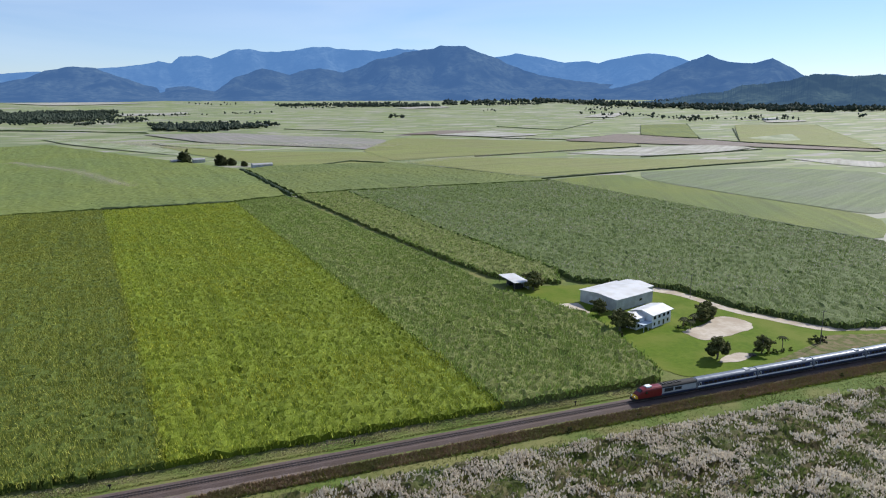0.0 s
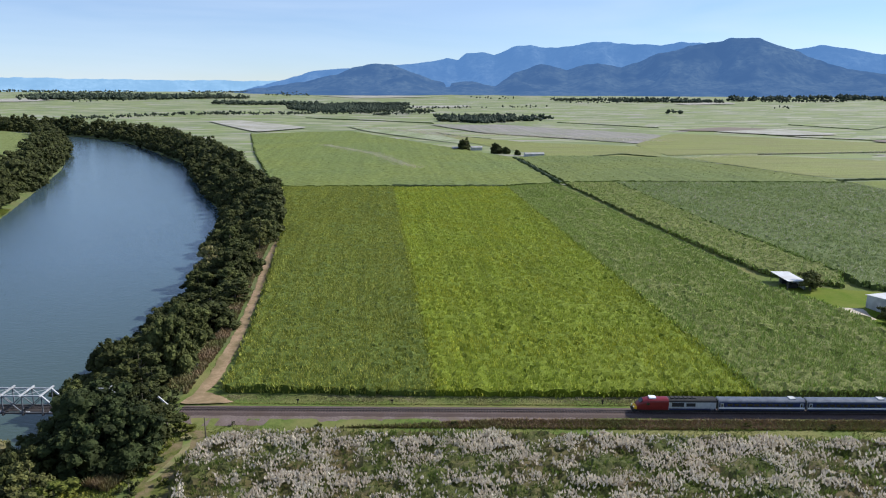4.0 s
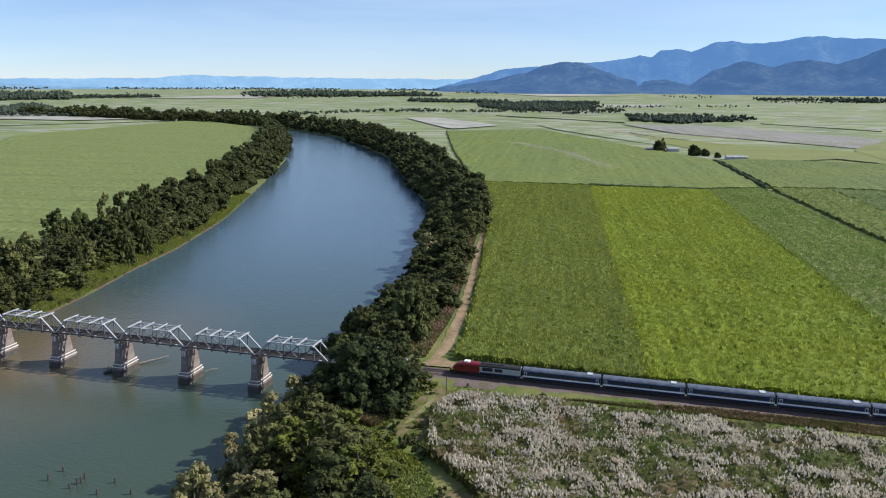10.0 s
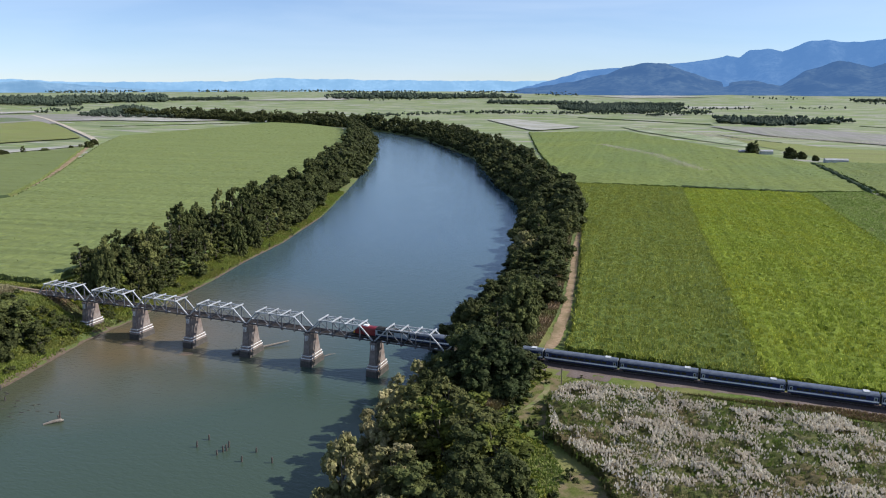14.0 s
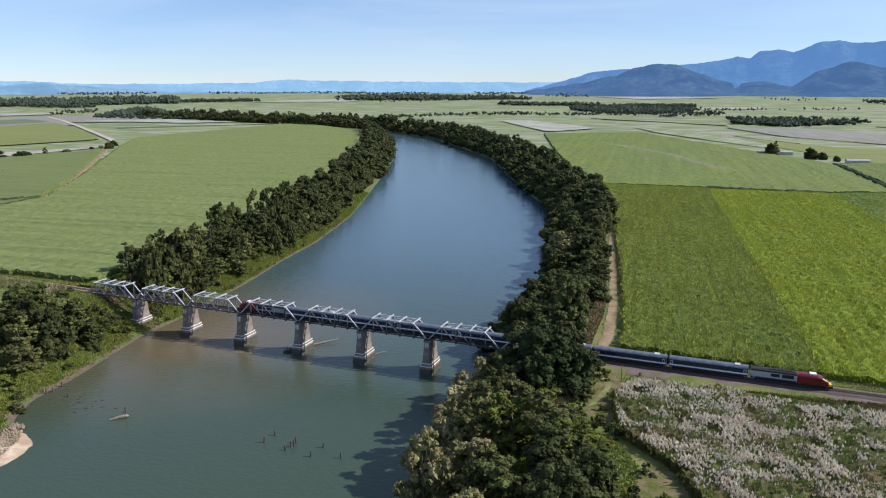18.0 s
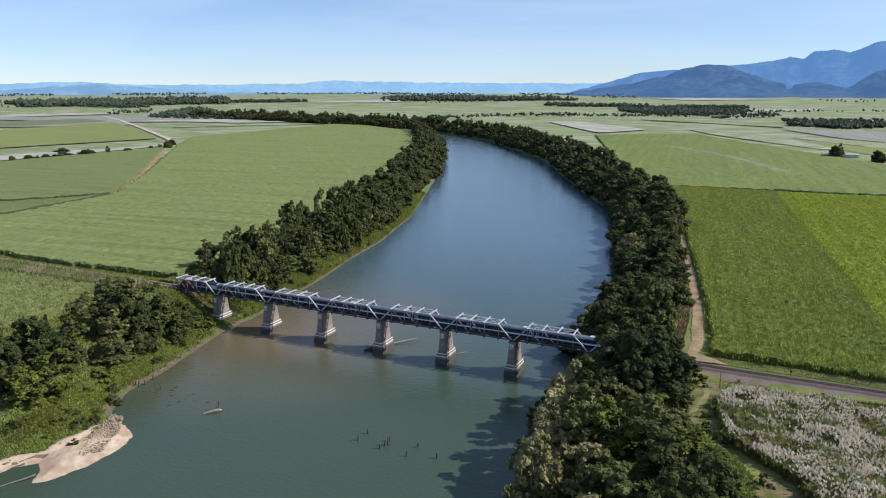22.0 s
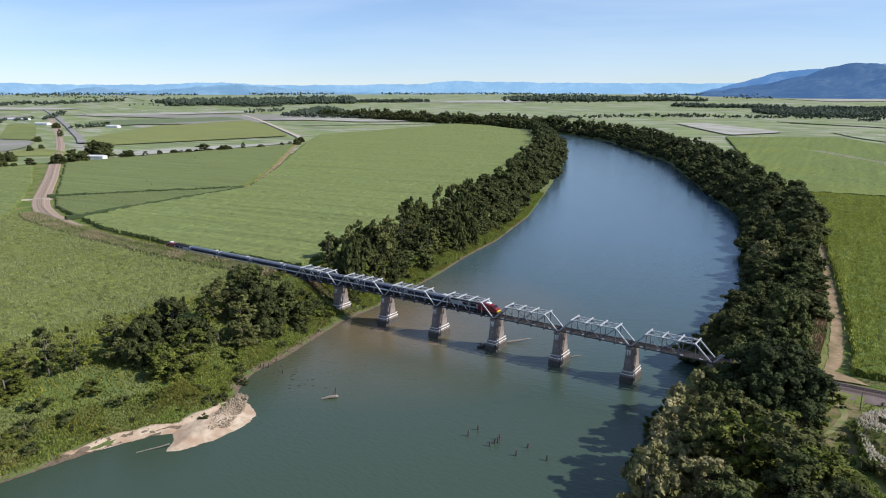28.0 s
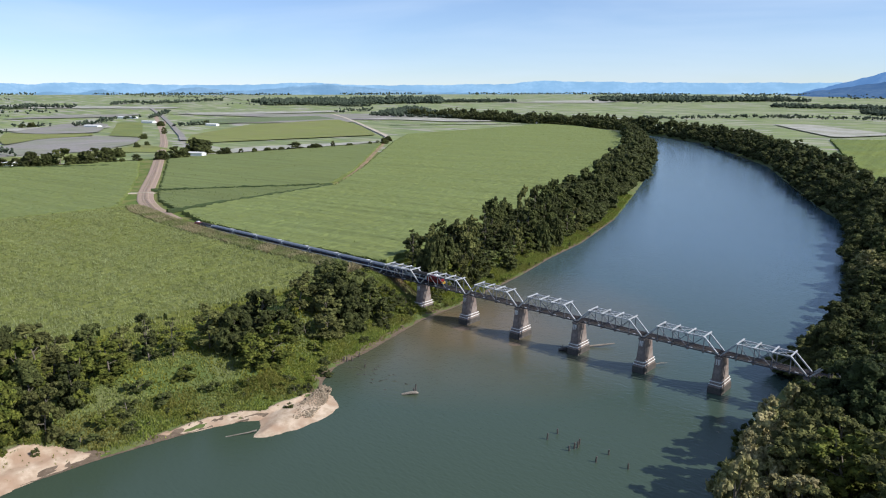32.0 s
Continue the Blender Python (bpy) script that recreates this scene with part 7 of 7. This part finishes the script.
def marker(x, y):
    ob = part("track_marker", boxes((-.12, -.12, -.2, .12, .12, 1.3), (-.35, -.06, .9, .35, .06, 1.35)), M_BLACK, None)
    ob.location = (x, y, float(ground_z(x, y)))
    tagged(ob, "small dark trackside marker post", "marker", "track markers")


for x, y in ((208, 33.5), (208.9, 35.2)):
    drum = bmesh.new()
    tube(drum, [(0, 0, -.1), (0, 0, 1.1), (0, 0, 1.35)], [.45, .45, .3], 12)
    ob = part("drum", drum, M_WHITE, None)
    ob.location = (x, y, float(ground_z(x, y)))
    tagged(ob, "white drum standing beside the dirt track", "drum", "track side drums")
for x, y in ((246, 8.2), (272, 8), (396, 8.5), (330, 9)):
    marker(x, y)
for k in range(9):
    plant("bush", k % 3, 232 + 31 * k + 9 * math.sin(k * 5), -4.4 - .5 * (k % 2), 70 * k, 0.35 + 0.07 * (k % 3))


# ---- far farm ----
def farm_building(name, label, x, y, turn, a, b, h, ridge, wall=None, roof=None):
    root = thing(name, label, "farm building", "far farm buildings", (x, y, float(ground_z(x, y))))
    root.rotation_euler[2] = radians(turn)
    gable_block(root, "", -a / 2, -b / 2, a / 2, b / 2, h, ridge, wall or M_WHITE, roof or M_METAL_ROOF)


for x, y, turn, a, b, h, r, label in ((300, 832, 10, 16, 10, 3.4, 5, "low white house beside a dark conifer"), (326, 836, 10, 15, 10, 4, 5.6, "white farmhouse beyond the cane"),
                                      (396, 738, 5, 24, 12, 4, 5.4, "long pale farm shed at the lane end"), (-634, 271, 28, 24, 11, 3.8, 5.2, "white shed under a large tree by the railway"),
                                      (-682, 62, 20, 22, 10, 3.4, 4.6, "pale shed among trees beyond the cane"), (-1420, 470, 20, 40, 14, 4, 6, "distant white farm shed"),
                                      (-1500, 640, 20, 36, 14, 4, 6, "distant white farm shed"), (530, 1760, 10, 30, 12, 4, 6, "distant pale farm shed by trees"),
                                      (1876, 1400, 10, 60, 14, 4, 6, "distant long white shed"), (-1290, 690, 20, 30, 12, 4, 6, "small distant white farm house"), (-1720, 690, 20, 60, 16, 4, 6, "distant long white shed")):
    farm_building("farm_building", label, x, y, turn, a, b, h, r, M_SHED if y > 700 and x > 0 else None, M_FARM_ROOF if y > 700 and x > 0 else None)
for k, (x, y, h, r) in enumerate(((-638, 56, 12, 9.4), (-630, 70, 18.2, 10.1), (-618, 81, 16.5, 8.2), (-614, 93, 22.2, 11.4), (-622, 109, 12.5, 8.4), (-618, 122, 15.8, 11.8), (-643, 144, 17.8, 8.8), (-625, 151, 18.2, 10.1), (-688, 193, 12.5, 8), (-625, 187, 9, 6.6), (-619, 165, 4.8, 4.1), (-610, 211, 11.2, 8.4),
                                  (-619, 233, 15.8, 9.4), (-618, 244, 13, 8), (-649, 283, 22, 15.3), (-666, 304, 18.8, 11.8), (-815, 278, 9.2, 4.2), (-846, 310, 7, 4.4), (-1109, 475, 14.5, 5.6), (-1363, 600, 11.8, 7.9), (-616, 303, 9.8, 9), (-624, 332, 6.5, 3.6), (-620, 352, 6.5, 4.3), (-625, 377, 5.2, 5.9),
                                  (-630, 393, 3.2, 3.4), (-620, 398, 4.8, 5.3), (-618, 409, 4, 3.8), (-615, 420, 12.2, 11.5), (-606, 446, 8, 8.6), (-606, 456, 5.8, 4.7), (-611, 486, 9.8, 3.7), (-604, 512, 5, 6.6), (-624, 575, 3.5, 3.1), (-621, 590, 4.5, 3.6), (-603, 587, 9.8, 6.2), (-700, 40, 11, 9),
                                  (-672, 48, 12, 9), (-640, 632, 9, 6), (-1010, 385, 9, 7), (-1344, 703, 11, 8), (-1382, 612, 11, 8), (-1490, 367, 12, 9), (-1481, 346, 10, 8))):
    grow("large" if k % 3 else "bank", k % 2, x, y, h, r, 40 * k)
for x, y, s, kind in ((308, 826, 1.0, "large"), (351, 784, .9, "large"), (364, 780, .6, "large"), (377, 760, .45, "large"), (312, 822, 1.0, "tall")):
    plant(kind, 0, x, y, 0.4 * x, s)


# ---- river sand ----
def sand_bar(name, label, poly, rise, material):
    """A low dome of sand that dips under the water round its rim."""
    p = np.array(poly, float)
    (x0, y0), (x1, y1) = p.min(0) - 4, p.max(0) + 4
    gx, gy = np.arange(x0, x1, 0.7), np.arange(y0, y1, 0.7)
    x, y = np.meshgrid(gx, gy)
    d = line_distance([*poly, poly[0]], x, y) * np.where(inside(poly, x, y), 1, -1) + 0.9 * wob(x, y, 3.1, 2)
    z = Z_WATER + np.where(d > 0, rise * smooth(d / 6) + 0.05 * d, 0.5 * d) + 0.07 * wob(x, y, 1.7, 1)
    if rise > 0.5:
        z = np.where(d > 0.2, np.maximum(z, ground_z(x, y) + 0.16), z)
    keep = (d[:-1, :-1] > -2) & (d[1:, 1:] > -2)
    i = np.arange(x.size).reshape(x.shape)
    q = np.stack([i[:-1, :-1], i[:-1, 1:], i[1:, 1:], i[1:, :-1]], -1)[keep]
    used, inv = np.unique(q, return_inverse=True)
    v = np.stack([x, y, z], -1).reshape(-1, 3)[used]
    tagged(new(name, mesh_from(name, v, inv.reshape(-1, 4), [material], flat=False)), label, "sand", kind="structure")


sand_bar("sand_spit", "pale pink sand spit hooking into the river", SPIT, 0.8, M_SAND)
sand_bar("sand_beach", "pale sandy beach under the bank", BEACH, 1.2, M_SAND)
sand_bar("sand_beach", "narrow strip of sand along the bank", STRAND, 0.7, M_SAND)


sand_bar("sand_mound", "low brown sand mound beside a bridge pier", [(52.5, -8.5), (57, -9), (60.5, -6.5), (59, -4), (54, -4.2)], 0.35, M_SOIL)
sand_bar("sand_mound", "small brown sand mound beside a bridge pier", [(81, -8.6), (84, -9), (87, -7), (85.5, -5), (82, -5.2)], 0.2, M_SOIL)


def mud_edge(line, label):
    """Bare soil along the water's edge."""
    q = dense(line, 1.5, 3)
    rng = np.random.RandomState(3)
    n = len(q)
    w = 0.85 + 0.8 * wob(q[:, 0], q[:, 1], 7, 1) + 0.45 * wob(q[:, 0], q[:, 1], 2.3, 4) + rng.uniform(-.3, .3, n)
    w = np.maximum(w, 0.25)
    rows = []
    for o in (-1.2, 0, .8, 1.7, 2.6):
        p = q + (offset_line(q, 1.0) - q) * (o * np.where(o > 0, w, 1.0))[:, None]
        z = np.maximum(ground_z(p[:, 0], p[:, 1]), Z_WATER - .6) + (0.16 if o < 2 else -.1) + rng.uniform(-.08, .08, n)
        rows.append(np.concatenate([p, z[:, None]], 1))
    v = np.stack(rows, 1)
    i = np.arange(n * 5).reshape(n, 5)
    faces = np.stack([i[:-1, :-1], i[:-1, 1:], i[1:, 1:], i[1:, :-1]], -1).reshape(-1, 4)
    tagged(new("mud_edge", mesh_from("mud_edge", v.reshape(-1, 3), faces, [M_SOIL], flat=False)), label, "bank", kind="structure")


mud_edge([p for p in LEFT_BANK if -180 <= p[1] < 300], "bare brown soil along the water's edge")


def bank_strip(name, label, line, near, far, y0, y1, count, material, size, seed):
    """Tufts in a strip between two distances from a bank line."""
    rng = np.random.RandomState(seed)
    q = dense([p for p in line if y0 - 60 <= p[1] <= y1 + 60], 1.0, 3)
    n = offset_line(q, 1.0) - q
    i = rng.randint(0, len(q), count)
    pts = q[i] + n[i] * rng.uniform(near, far, count)[:, None] + rng.normal(0, 0.6, (count, 2))
    pts = pts[(pts[:, 1] > y0) & (pts[:, 1] < y1)]
    tagged(new(name, tuft_mesh(name, pts, -0.12, size, material, rng, wide=.24)), label, "grass", kind="stuff")


bank_strip("bank_grass", "bright green grass along the water's edge", LEFT_BANK, 0.7, 10, 12, 470, 27000, M_WEED, 1.0, 31)
bank_strip("bank_grass", "ragged green grass below the bridge end", LEFT_BANK, 0.7, 14, -16, 16, 5500, M_VEG, 0.8, 35)
verge("bank_scrub", "dead brown litter on the slope under the bridge", [(-2, -3), (34, -3), (33, 8), (-2, 8)], 3800, M_BROWN, -0.1, 0.8, 45, 0.6, .35)
bank_strip("bank_grass", "fresh green grass above the sand", LEFT_BANK, 0.9, 16, -190, -12, 19000, M_WEED, 0.8, 33)
bank_strip("bank_grass", "green grass under the riverside trees", RIGHT_BANK, -9, -1.2, 12, 240, 9000, M_VEG, 1.0, 32)

verge("bank_scrub", "rank growth beside the bridge abutment", [(-14, -14), (28, -13), (32, -1.6), (-14, -1.6)], 9000, M_VEG, 0.25, 1.2, 41, 1.0, .25)
verge("bank_scrub", "rank growth behind the bridge abutment", [(-12, 6.5), (30, 6.5), (24, 24), (-12, 16)], 8000, M_VEG, 0.2, 1.2, 42, 1.0, .25)
for k in range(22):
    plant("bush", k % 3, 240 + 9.7 * k + 6 * math.sin(k * 3.1), -26 - 17 * abs(math.sin(k * 1.7)) - 1.3 * k * (k % 2), 50 * k, 0.9 + 0.35 * math.sin(k * 2.2))
for k, (x, y, s) in enumerate(((24, -6, 1.2), (28, -5, 1.0), (22, -9, 1.3), (27, -10, 1.1), (30, -8, .9), (24, 10.5, 1.2), (28, 11, 1.1), (21, 12, 1.3), (18, -8, 1.2), (15, -11, 1.3), (29, -13, 1.0), (19, 10, 1.2))):
    plant("bush", k % 3, x, y, 33 * k, s)
for k, (x, y, s) in enumerate(((240, -63, .9), (245, -72, .6), (251, -80, .7), (238, -75, 1.1), (243, -84, .8), (255, -92, .8), (223, -12, .5), (220, -28, .7), (226, -41, .8), (230, -47, 1.0), (225, -33, .6))):
    plant("bush", k % 3, x, y, 71 * k, s)
verge("grass", "patchy dry grass on the dirt track", [(214, 16), (211, 62), (204, 112), (193, 178), (186, 234), (190, 234), (198, 180), (209, 113), (216, 63), (220, 16)], 2600, M_OLIVE, -0.1, 0.5, 51, 0.5, .3)


def motions():
    for car, back, turn in TRAIN:
        walk(car, [(t, pose(x + back, Y_RAIL, Z_RAIL, 0, 0, turn)) for t, x in HEAD_X])


motions()
